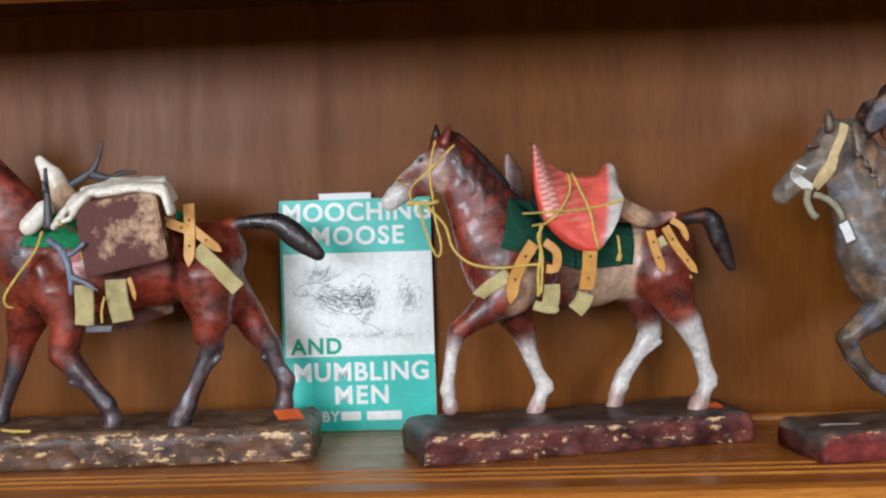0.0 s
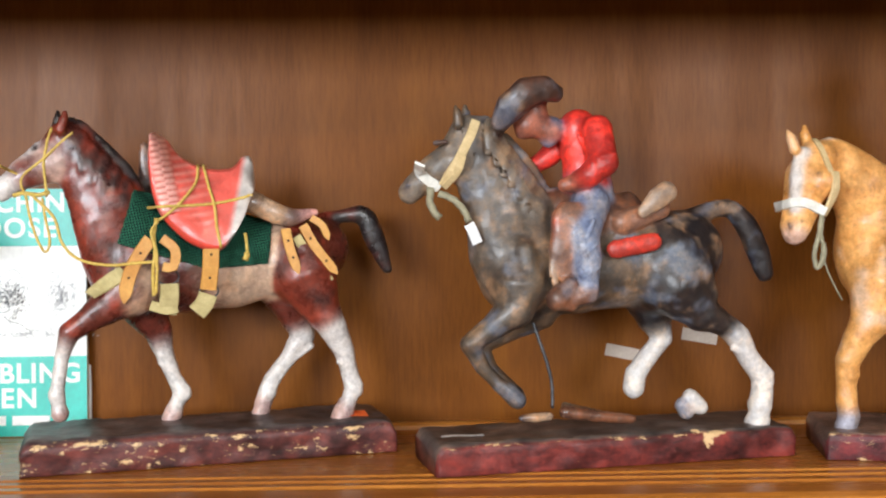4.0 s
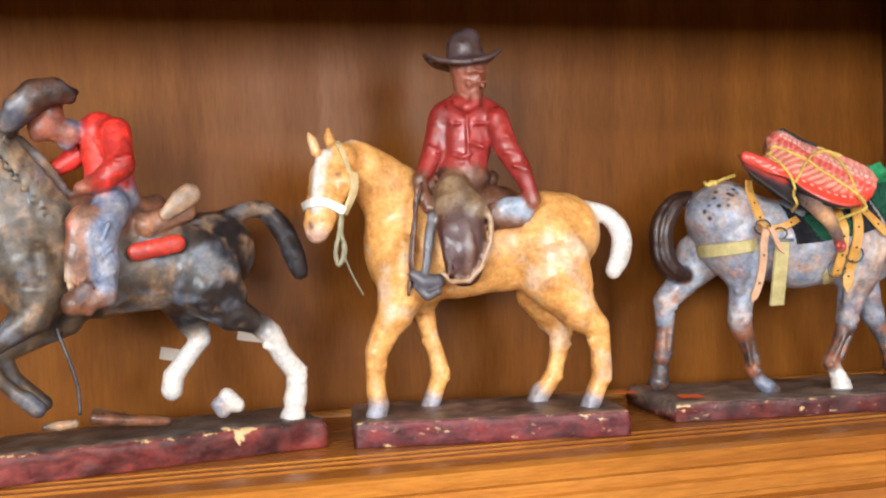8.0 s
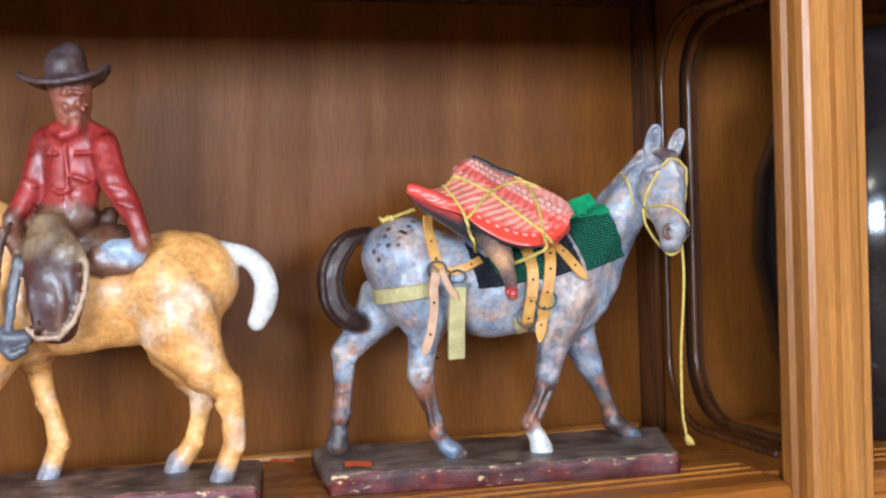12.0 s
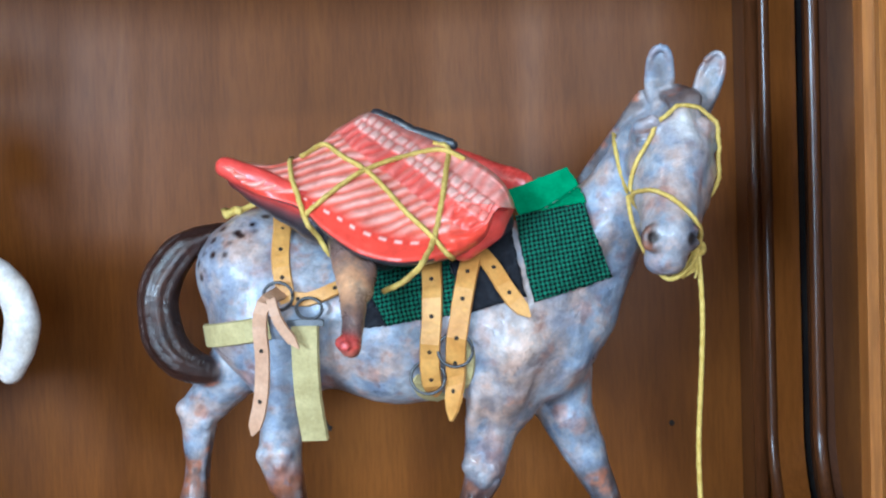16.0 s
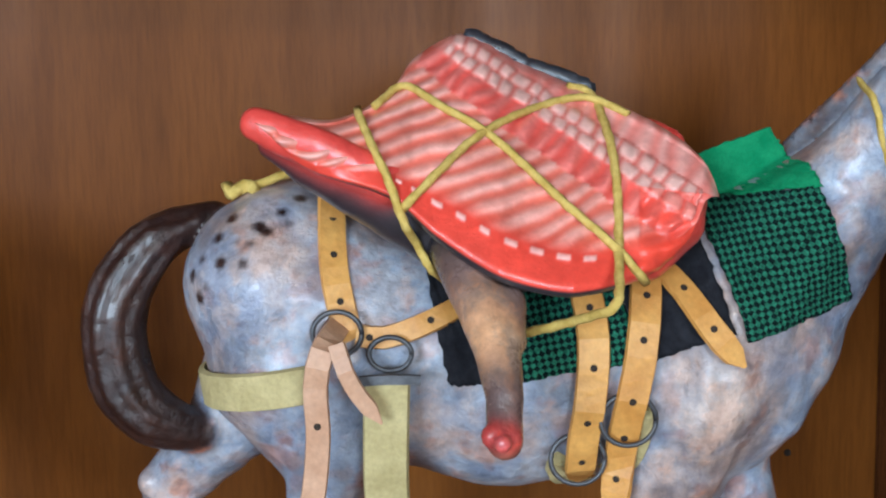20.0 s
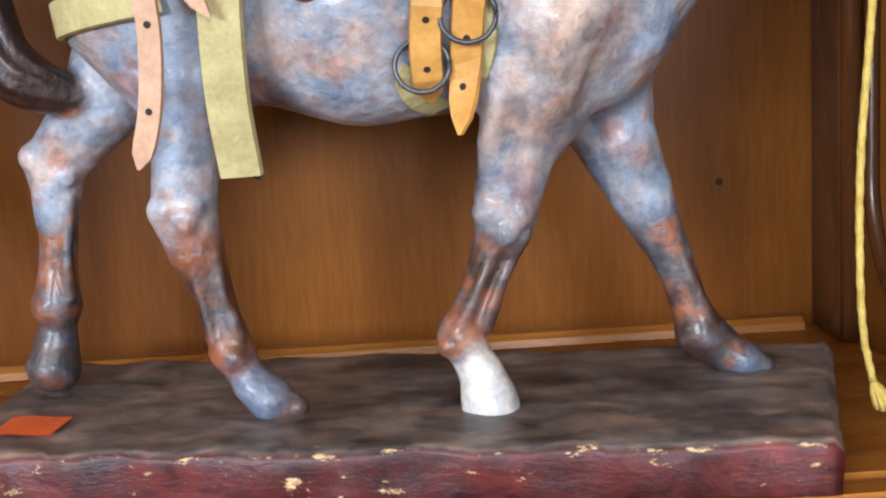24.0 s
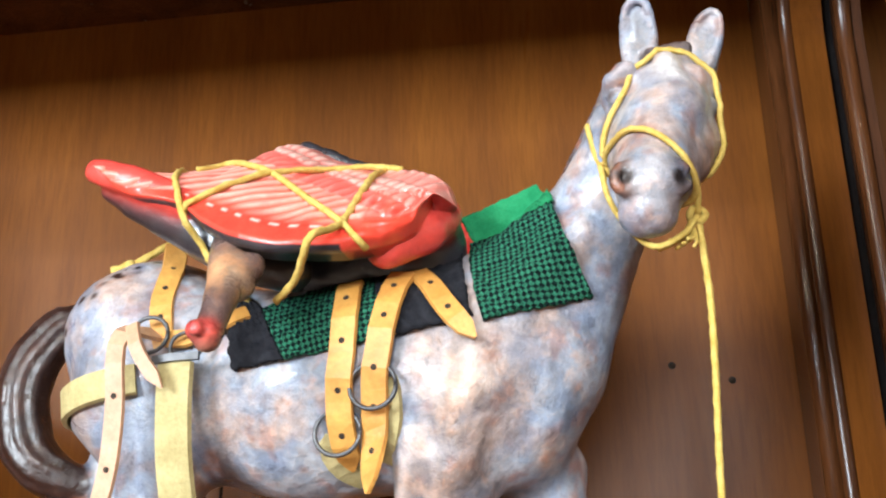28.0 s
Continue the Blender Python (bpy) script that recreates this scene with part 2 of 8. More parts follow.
def extrude(profile, axis, a, b):
    """A closed 2D outline pushed along an axis from a to b. x: (y, z) outline; y: (x, z); z: (x, y)."""
    bm = bmesh.new()
    put = {"x": lambda s, p: (s, p[0], p[1]), "y": lambda s, p: (p[0], s, p[1]), "z": lambda s, p: (p[0], p[1], s)}[axis]
    r0 = [bm.verts.new(put(a, p)) for p in profile]
    r1 = [bm.verts.new(put(b, p)) for p in profile]
    n = len(profile)
    for i in range(n):
        bm.faces.new((r0[i], r0[(i + 1) % n], r1[(i + 1) % n], r1[i]))
    bm.faces.new(r0[::-1])
    bm.faces.new(r1)
    bmesh.ops.recalc_face_normals(bm, faces=bm.faces[:])
    return bm


def smooth_path(pts, step=0.004):
    """Catmull-Rom through the points, resampled."""
    P = [Vector(p) for p in pts]
    if len(P) < 3:
        n = max(2, int((P[1] - P[0]).length / step))
        return [P[0].lerp(P[1], i / n) for i in range(n + 1)]
    P = [P[0] * 2 - P[1]] + P + [P[-1] * 2 - P[-2]]
    out = []
    for i in range(1, len(P) - 2):
        a, b, c, d = P[i - 1:i + 3]
        n = max(2, int((c - b).length / step))
        for j in range(n):
            t = j / n
            out.append(0.5 * ((2 * b) + (c - a) * t + (2 * a - 5 * b + 4 * c - d) * t * t + (3 * b - a - 3 * c + d) * t ** 3))
    out.append(P[-2])
    return out


def tube(bm, pts, r, n=8, twist=0.0, r1=None):
    """A round cord along a path; twist gives it laid strands."""
    rings, ref = [], Vector((0.3, 0.2, 1)).normalized()
    L = 0.0
    for i, p in enumerate(pts):
        d = (pts[min(i + 1, len(pts) - 1)] - pts[max(i - 1, 0)]).normalized()
        if i:
            L += (p - pts[i - 1]).length
        s = d.cross(ref)
        s = s.normalized() if s.length > 1e-4 else d.orthogonal().normalized()
        ref = s.cross(d).normalized()
        rr = r if r1 is None else r + (r1 - r) * i / max(1, len(pts) - 1)
        ring = []
        for k in range(n):
            a = 2 * math.pi * k / n
            q = rr * (1 + (0.16 * math.cos(3 * a + L * twist) if twist else 0))
            ring.append(bm.verts.new(p + q * (math.cos(a) * s + math.sin(a) * ref)))
        rings.append(ring)
    for a, b in zip(rings, rings[1:]):
        for k in range(n):
            bm.faces.new((a[k], a[(k + 1) % n], b[(k + 1) % n], b[k]))
    bm.faces.new(rings[0][::-1])
    bm.faces.new(rings[-1])
    return bm


# ---- the room that closes the place ----
X0, X1, Y0, Y1, ZC = -3.6, 3.6, -3.5, 1.25, 2.75
tagged(link("floor", box(X0, X1, Y0, Y1, -0.1, 0), CARPET), "brown carpeted room floor", "floor", kind="structure")
tagged(link("ceiling", box(X0, X1, Y0, Y1, ZC, ZC + 0.1), CEILING), "plain greyish room ceiling", "ceiling", kind="structure")
tagged(link("wall_north", box(X0, X1, Y1, Y1 + 0.1, 0, ZC), PLASTER), "tan painted room wall", "wall", kind="structure")
tagged(link("wall_west", box(X0 - 0.1, X0, Y0, Y1, 0, ZC), PLASTER), "tan painted room wall", "wall", kind="structure")
tagged(link("wall_east", box(X1, X1 + 0.1, Y0, Y1, 0, ZC), PLASTER), "tan painted room wall", "wall", kind="structure")
ws = thing("wall_south", "tan room wall with a daylit window and an added right opening", "wall", kind="structure")
for a, b, c, d in ((X0, -2.55, 0, ZC), (-2.55, -0.55, 0, 0.9), (-2.55, -0.55, 2.4, ZC), (-0.55, 1.0, 0, ZC), (1.0, 2.2, 0, 0.9), (1.0, 2.2, 2.4, ZC), (2.2, X1, 0, ZC)):
    part("wall_section", box(a, b, Y0 - 0.12, Y0, c, d), PLASTER, ws)

# ---- the bookcase ----
SZ, WY = 1.10, 1.055                      # shelf surface, face of the back panel
case = thing("bookcase", "tall built-in walnut and oak bookcase with open shelf compartments", "bookcase")
part("back_panel", box(-1.3, 2.25, WY, WY + 0.02, 1.0, 1.53), PANEL, case, "vertical-grained varnished brown veneer panel")
prof = [(1.056, 1.1), (0.869, 1.1), (0.867, 1.0975), (0.863, 1.0975), (0.861, 1.1), (0.853, 1.1), (0.851, 1.0972), (0.846, 1.0972),
        (0.844, 1.1), (0.836, 1.1), (0.834, 1.0978), (0.83, 1.0978), (0.828, 1.0995), (0.806, 1.0985), (0.798, 1.096), (0.794, 1.091),
        (0.795, 1.085), (0.799, 1.082), (0.799, 1.074), (0.796, 1.072), (0.796, 1.062), (0.802, 1.060), (0.802, 1.056), (0.792, 1.054),
        (0.790, 1.035), (0.796, 1.03), (0.796, 0.99), (1.056, 0.99)]
part("shelf_board", extrude(prof, "x", -1.3, 1.2215), SHELF, case, "orange-brown oak shelf with a grooved front edge")
part("shelf_end", box(1.2216, 1.2344, 0.832, 1.056, 0.99, 1.1), SHELF, case)
part("shelf_board", extrude(prof, "x", 1.272, 2.25), SHELF, case)
part("back_bead", extrude([(1.0545, 1.1002), (1.0445, 1.1002), (1.0455, 1.1035), (1.0485, 1.1058), (1.0545, 1.106)], "x", -1.3, 1.22), RAIL, case, "thin light wooden bead along the back")
part("top_board", box(-1.3, 2.25, 0.80, 1.0545, 1.5, 1.53), DARKWOOD, case)
railp = [(0.80, 1.462), (0.789, 1.463), (0.786, 1.467), (0.787, 1.472), (0.792, 1.474), (0.792, 1.478), (0.780, 1.481), (0.776, 1.486), (0.776, 1.56), (0.81, 1.56), (0.81, 1.4985), (0.80, 1.4985)]
part("top_rail", extrude(railp, "x", -1.3, 1.222), RAIL, case, "honey oak front rail with a small bead")
part("top_rail", extrude(railp, "x", 1.2865, 2.25), RAIL, case)
part("upper_body", box(-1.3, 2.25, 0.79, 1.2, 1.562, 2.5), STILE, case)
part("lower_body", box(-1.3, 2.25, 0.81, 1.2, 0, 0.988), STILE, case)
part("left_side", box(-1.33, -1.302, 0.79, 1.2, 0, 2.5), STILE, case)
part("right_side", box(2.252, 2.28, 0.79, 1.2, 0, 2.5), STILE, case)
# front stile at the divider, with beads
stile = [(1.222, 0.806), (1.2235, 0.81), (1.2285, 0.811), (1.2315, 0.808), (1.242, 0.83), (1.2765, 0.83), (1.2865, 0.822), (1.2865, 0.786), (1.2815, 0.78), (1.2755, 0.78), (1.2715, 0.786), (1.2675, 0.786), (1.2655, 0.769),
         (1.2565, 0.766), (1.2475, 0.766), (1.2455, 0.7705), (1.2425, 0.7705), (1.2405, 0.767), (1.2275, 0.767), (1.2235, 0.77), (1.222, 0.776), (1.2225, 0.783), (1.2255, 0.786), (1.2255, 0.792), (1.222, 0.795)]
part("stile", extrude(stile, "z", 0.99, 1.56), STILE, case, "honey oak front stile with beaded edges")


def rounded(y0, y1, z0, z1, r, n=8):
    out = []
    for cy, cz, a0 in ((y1 - r, z0 + r, -90), (y1 - r, z1 - r, 0), (y0 + r, z1 - r, 90), (y0 + r, z0 + r, 180)):
        for i in range(n + 1):
            a = radians(a0 + 90 * i / n)
            out.append((cy + r * math.cos(a), cz + r * math.sin(a)))
    return out


def frame_plate(x0, x1, outer, inner):
    """A flat board between an outer outline and a hole, with thickness along x."""
    bm = bmesh.new()
    n = len(inner)
    A = [[bm.verts.new((x, *p)) for p in ring] for x, ring in ((x0, outer), (x1, outer), (x1, inner), (x0, inner))]
    for i in range(n):
        j = (i + 1) % n
        for q in range(4):
            a, b = A[q], A[(q + 1) % 4]
            bm.faces.new((a[i], a[j], b[j], b[i]))
    bmesh.ops.recalc_face_normals(bm, faces=bm.faces[:])
    return bm


def box_outline(y0, y1, z0, z1, n=8):
    out = []
    for a, b in (((y1, z0), (y1, z0)), ((y1, z1), (y1, z1)), ((y0, z1), (y0, z1)), ((y0, z0), (y0, z0))):
        out += [a] * (n + 1)
    return out


oy0, oy1, oz0, oz1 = 0.776, 1.006, 1.114, 1.478
hole = rounded(oy0, oy1, oz0, oz1, 0.06, 14)
ctr = Vector(((oy0 + oy1) / 2, (oz0 + oz1) / 2))


def cast(p, y0, y1, z0, z1):
    d = Vector(p) - ctr
    s = min(((y1 if d.x > 0 else y0) - ctr.x) / d.x if abs(d.x) > 1e-6 else 9, ((z1 if d.y > 0 else z0) - ctr.y) / d.y if abs(d.y) > 1e-6 else 9)
    return tuple(ctr + d * s)


def bead(grow, r, x, label):
    """A half-round moulding that follows the opening's outline behind the front stile."""
    ring = rounded(oy0 - grow, oy1 + grow, oz0 - min(grow, 0.012), oz1 + min(grow, 0.014), 0.06 + grow * 0.6, 14)
    k = min(range(len(ring)), key=lambda i: ring[i][0])
    ring = ring[k:] + ring[:k]
    bm = bmesh.new()
    tube(bm, [Vector((x, max(p[0], 0.832), p[1])) for i, p in enumerate(ring) if p[0] > 0.832 or (0 < i < len(ring) - 1 and max(ring[i - 1][0], ring[i + 1][0]) > 0.832)], r, 10)
    return part("moulding", bm, DARKWOOD, case, label, smooth=True)


outer = [cast(p, 0.7745, 1.0545, 1.0, 1.4995) for p in hole]
part("divider", frame_plate(1.2355, 1.251, outer, hole), PANEL, case, "brown veneered divider with a round-cornered opening")
groove = rounded(oy0 - 0.004, oy1 + 0.004, oz0 - 0.004, oz1 + 0.004, 0.062, 14)
# near-black colour stands in for the shade inside the recessed gap
part("divider_groove", frame_plate(1.2512, 1.2558, [cast(p, 0.7745, 1.0545, 1.0, 1.4995) for p in groove], groove), GAPSHADE, case, "recessed gap round the opening, blackened as shade")
lip = rounded(oy0 + 0.002, oy1 - 0.002, oz0 + 0.002, oz1 - 0.002, 0.059, 14)
part("divider_lip", frame_plate(1.256, 1.268, [cast(p, 0.7745, 1.0545, 1.0, 1.4995) for p in lip], lip), LIPWOOD, case, "dark lip on the far side of the opening")
bead(0.002, 0.0034, 1.2345, "glossy dark rounded bead")
bead(-0.002, 0.004, 1.2595, "glossy dark rounded bead")
bm = bmesh.new()
tube(bm, [Vector((1.2305, 1.0195, 1.1005)), Vector((1.2305, 1.0195, 1.4995))], 0.0045, 12)
part("corner_moulding", bm, DARKWOOD, case, "glossy dark corner bead", smooth=True)
part("corner_fillet", box(1.2265, 1.2354, 1.022, 1.0545, 1.1002, 1.4995, 0.001, 1), DARKWOOD, case)

# ---- carved figures: limbs as tapered rounds, melted together ----
PAINT = {
    "bay": (0.185, 0.032, 0.018), "dkbay": (0.13, 0.028, 0.018), "pinto": (0.52, 0.36, 0.25), "pink": (0.5, 0.33, 0.27), "white": (0.62, 0.58, 0.55),
    "dark": (0.06, 0.045, 0.05), "black": (0.022, 0.017, 0.017), "hoof": (0.07, 0.06, 0.06), "hoofp": (0.45, 0.3, 0.27), "hoofb": (0.27, 0.26, 0.3),
    "grulla": (0.1, 0.072, 0.05), "buff": (0.42, 0.27, 0.17), "brown": (0.14, 0.06, 0.035), "red": (0.5, 0.04, 0.025), "redcloth": (0.6, 0.035, 0.025),
    "redshirt": (0.31, 0.03, 0.027), "denim": (0.2, 0.23, 0.32), "skin": (0.3, 0.1, 0.062), "felt": (0.05, 0.022, 0.015), "felt2": (0.09, 0.055, 0.055),
    "palo": (0.72, 0.36, 0.11), "blue": (0.3, 0.36, 0.46), "roan": (0.31, 0.35, 0.43), "pinkroan": (0.44, 0.34, 0.3), "spot": (0.38, 0.385, 0.45),
    "pastern": (0.12, 0.052, 0.038), "darkgrey": (0.11, 0.1, 0.11), "darkbrown": (0.028, 0.012, 0.009), "slate": (0.15, 0.175, 0.23), "gear": (0.1, 0.095, 0.11), "chaptan": (0.2, 0.125, 0.07), "chapdark": (0.06, 0.018, 0.016), "saddle": (0.24, 0.11, 0.065),
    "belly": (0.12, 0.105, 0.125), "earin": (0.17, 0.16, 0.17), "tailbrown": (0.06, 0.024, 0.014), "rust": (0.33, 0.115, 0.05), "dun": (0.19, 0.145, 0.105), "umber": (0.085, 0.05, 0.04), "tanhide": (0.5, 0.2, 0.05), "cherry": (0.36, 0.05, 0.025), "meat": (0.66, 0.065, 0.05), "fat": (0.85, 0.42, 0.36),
    "cherrybone": (0.6, 0.1, 0.09), "char": (0.026, 0.024, 0.03), "hide": (0.16, 0.1, 0.085), "bone": (0.62, 0.5, 0.44),
}


def limb(store, name, wide, soft, paint, *stations):
    """Adds a chain of tapered rounds: stations (along, up, toward the viewer, radius[, paint]); wide: sideways stretch; soft: how far it melts into the rest."""
    pts = [(s[0], s[2], s[1], s[3], s[4] if len(s) > 4 else paint) for s in stations]
    if name in ("tail", "mane", "neck", "tip") and len(pts) > 2:
        fine = []
        for i in range(len(pts) - 1):
            a, b, c, d = [np.array(pts[min(max(j, 0), len(pts) - 1)][:4]) for j in (i - 1, i, i + 1, i + 2)]
            for t in (0, 0.25, 0.5, 0.75):
                q = 0.5 * (2 * b + (c - a) * t + (2 * a - 5 * b + 4 * c - d) * t * t + (3 * b - a - 3 * c + d) * t ** 3)
                fine.append((*q, pts[i][4] if t < 0.5 else pts[i + 1][4]))
        pts = fine + [pts[-1]]
    if len(pts) == 1:
        pts = pts * 2
    segs = [(np.array(a[:3]), np.array(b[:3]), a[3], b[3], wide, PAINT[a[4]], PAINT[b[4]]) for a, b in zip(pts, pts[1:])]
    reach = max(p[3] for p in pts) * max(1, wide)
    P = np.array([p[:3] for p in pts])
    store.append((segs, soft, P.min(0) - reach, P.max(0) + reach))


def prim_dist(P, pr):
    a, b, ra, rb, wide = pr[:5]
    px, py, pz = P[..., 0] - a[0], (P[..., 1] - a[1]) / wide, P[..., 2] - a[2]
    bx, by, bz = b[0] - a[0], (b[1] - a[1]) / wide, b[2] - a[2]
    t = np.minimum(np.maximum((px * bx + py * by + pz * bz) / max(bx * bx + by * by + bz * bz, 1e-12), 0), 1)
    px, py, pz = px - t * bx, py - t * by, pz - t * bz
    return np.sqrt(px * px + py * py + pz * pz) - (ra + (rb - ra) * t), t


def chain_dist(P, limb_):
    """Distance to one chain; neighbouring rounds run into each other with only a touch of melting."""
    d = None
    for pr in limb_[0]:
        q, _ = prim_dist(P, pr)
        if d is None:
            d = q
        else:
            k = 0.25 * min(pr[2], pr[3])
            h = np.minimum(np.maximum(0.5 + 0.5 * (d - q) / k, 0), 1)
            d = np.minimum(d, q) * 0.6 + 0.4 * (d * (1 - h) + q * h - k * h * (1 - h))
    return d


def field(P, limbs):
    d = np.full(P.shape[:-1], 1.0)
    for lb in limbs:
        q, k = chain_dist(P, lb), lb[1]
        h = np.minimum(np.maximum(0.5 + 0.5 * (d - q) / k, 0), 1)
        d = d * (1 - h) + q * h - k * h * (1 - h)
    return d


def field_near(P, limbs):
    """The same, each limb asked only about points in its reach."""
    d = np.full(len(P), 1.0)
    for lb in limbs:
        m = lb[1] + 0.004
        i = np.nonzero(((P > lb[2] - m) & (P < lb[3] + m)).all(1))[0]
        if len(i):
            q, k, e = chain_dist(P[i], lb), lb[1], d[i]
            h = np.minimum(np.maximum(0.5 + 0.5 * (e - q) / k, 0), 1)
            d[i] = e * (1 - h) + q * h - k * h * (1 - h)
    return d


def melt(prims, h):
    """Surface of the melted rounds: cells on a grid, pulled onto the true surface."""
    lo = np.min([p[2] for p in prims], 0) - 3 * h
    hi = np.max([p[3] for p in prims], 0) + 3 * h
    n = np.ceil((hi - lo) / h).astype(int) + 1
    ax = [lo[i] + h * np.arange(n[i]) for i in range(3)]
    G = np.full(n, 1.0)
    for pr in prims:
        r = pr[1] + 2 * h
        i0 = np.maximum(((pr[2] - r - lo) / h).astype(int), 0)
        i1 = np.minimum(((pr[3] + r - lo) / h).astype(int) + 2, n)
        sl = tuple(slice(a, b) for a, b in zip(i0, i1))
        P = np.stack(np.meshgrid(*[ax[i][sl[i]] for i in range(3)], indexing="ij"), -1)
        q = chain_dist(P, pr)
        k, d = pr[1], G[sl]
        w = np.clip(0.5 + 0.5 * (d - q) / k, 0, 1)
        G[sl] = d * (1 - w) + q * w - k * w * (1 - w)
    S = G < 0
    c = np.zeros(n - 1, int)
    for i in (0, 1):
        for j in (0, 1):
            for k in (0, 1):
                c += S[i:n[0] - 1 + i, j:n[1] - 1 + j, k:n[2] - 1 + k]
    cells = np.argwhere((c > 0) & (c < 8))
    idx = np.full(n - 1, -1)
    idx[tuple(cells.T)] = np.arange(len(cells))
    V = lo + h * (cells + 0.5)
    quads = []
    for axis in range(3):
        o1, o2 = [(1, 2), (2, 0), (0, 1)][axis]
        sl0, sl1 = [slice(None)] * 3, [slice(None)] * 3
        sl0[axis], sl1[axis] = slice(0, -1), slice(1, None)
        e = S[tuple(sl0)] != S[tuple(sl1)]
        E = np.argwhere(e)
        keep = np.all([(E[:, o] > 0) & (E[:, o] < n[o] - 1) for o in (o1, o2)], 0)
        E = E[keep]
        flip = S[tuple(E.T)]
        d1, d2 = np.zeros(3, int), np.zeros(3, int)
        d1[o1], d2[o2] = 1, 1
        Q = np.stack([idx[tuple((E - a).T)] for a in (d1 + d2, d2, 0 * d1, d1)], -1)
        Q[~flip] = Q[~flip][:, ::-1]
        quads.append(Q)
    F = np.concatenate(quads)
    e = h * 0.2
    for _ in range(2):
        d = field_near(V, prims)
        g = np.stack([(field_near(V + e * np.eye(3)[i], prims) - d) / e for i in range(3)], -1)
        g2 = np.maximum((g * g).sum(-1), 0.05)
        V = V - np.clip(d / g2, -h, h)[:, None] * g
    return V, F, g / np.maximum(np.sqrt((g * g).sum(-1)), 1e-9)[:, None]


def colours(V, prims, sharp=0.0012):
    W, C = np.zeros(len(V)), np.zeros((len(V), 3))
    for lb in prims:
        i = np.nonzero(((V > lb[2] - 0.02) & (V < lb[3] + 0.02)).all(1))[0]
        for pr in lb[0]:
            q, t = prim_dist(V[i], pr)
            w = np.exp(-np.clip((q + 0.004) / sharp, -18, 60))
            c = np.array(pr[5]) * (1 - t[:, None]) + np.array(pr[6]) * t[:, None]
            W[i] += w
            C[i] += w[:, None] * c
    return C / np.maximum(W, 1e-30)[:, None]


def solid(name, prims, h, mat, spots=(), tints=(), only=(), relief=0.0005):
    """One painted mesh from melted rounds. spots: (centre, radius, paint) dabs of paint; tints: (paint, scale, from, to, amount[, paints])
    brushed over the paints named there or in only; relief: depth of the uneven carving."""
    V, F, g = melt(prims, h)
    C = colours(V, prims)
    if only:
        base = C.copy()

        def covered(paints):
            return np.max([np.exp(-(((base - np.array(PAINT[p])) / (0.06 + 0.25 * np.array(PAINT[p]))) ** 2).sum(-1)) for p in paints], 0)

        usual = covered(only)
        for k, (p, scale, lo, hi, amount, *paints) in enumerate(tints):
            near_by = covered(paints[0]) if paints else usual
            f = np.array([noise.fractal(Vector((v[0] * scale + 7.3 * k, v[1] * scale, v[2] * scale)), 0.9, 2.1, 4) for v in V])
            w = (np.clip((f - lo) / (hi - lo), 0, 1) * amount * near_by)[:, None]
            C = C * (1 - w) + np.array(PAINT[p]) * w
    for c, r, col in spots:
        d = np.sqrt(((V - np.array(c)) ** 2).sum(-1))
        w = np.clip((r - d) / 0.0012, 0, 1)[:, None]
        C = C * (1 - w) + np.array(PAINT[col]) * w
    if relief:
        f = np.array([noise.noise(Vector(v) * 75) + 0.6 * noise.noise(Vector(v) * 170) for v in V])
        V = V + g * (f * relief)[:, None]
    V = V * np.array((1, -1, 1))          # toward the viewer is -y
    me = bpy.data.meshes.new(name)
    me.vertices.add(len(V))
    me.vertices.foreach_set("co", V.ravel())
    me.loops.add(F.size)
    me.loops.foreach_set("vertex_index", F.ravel())
    me.polygons.add(len(F))
    me.polygons.foreach_set("loop_start", np.arange(0, F.size, 4))
    me.update(calc_edges=True)
    me.validate()
    at = me.color_attributes.new("paint", "FLOAT_COLOR", "POINT")
    at.data.foreach_set("color", np.concatenate([C, np.ones((len(C), 1))], 1).ravel())
    bm = bmesh.new()
    bm.from_mesh(me)
    bmesh.ops.recalc_face_normals(bm, faces=bm.faces[:])
    bm.to_mesh(me)
    bm.free()
    me.polygons.foreach_set("use_smooth", [True] * len(me.polygons))
    me.materials.append(mat)
    return me



H1 = []
limb(H1, "torso", .78, .012, "bay", (0.221, 0.171, 0.000, 0.0288), (0.189, 0.167, 0.000, 0.0364), (0.136, 0.164, 0.000, 0.0402), (0.093, 0.163, 0.000, 0.0383), (0.079, 0.176, 0.000, 0.0344))
limb(H1, "hips", .95, .012, "bay", (0.224, 0.163, 0.008, 0.0276), (0.235, 0.172, 0.000, 0.0250))
limb(H1, "neck", .6, .012, "bay", (0.070, 0.191, 0.000, 0.0325), (0.041, 0.233, 0.000, 0.0248), (0.016, 0.265, 0.000, 0.0190))
limb(H1, "head", .75, .008, "bay", (0.016, 0.265, 0.000, 0.0162), (0.001, 0.251, 0.000, 0.0162), (-0.019, 0.230, 0.000, 0.0114), (-0.031, 0.219, 0.000, 0.0105))
limb(H1, "ear", 1, .003, "bay", (0.023, 0.276, 0.012, 0.0038), (0.025, 0.290, 0.012, 0.0014))
limb(H1, "ear", 1, .003, "bay", (0.011, 0.278, -0.012, 0.0039), (0.012, 0.293, -0.012, 0.0014))
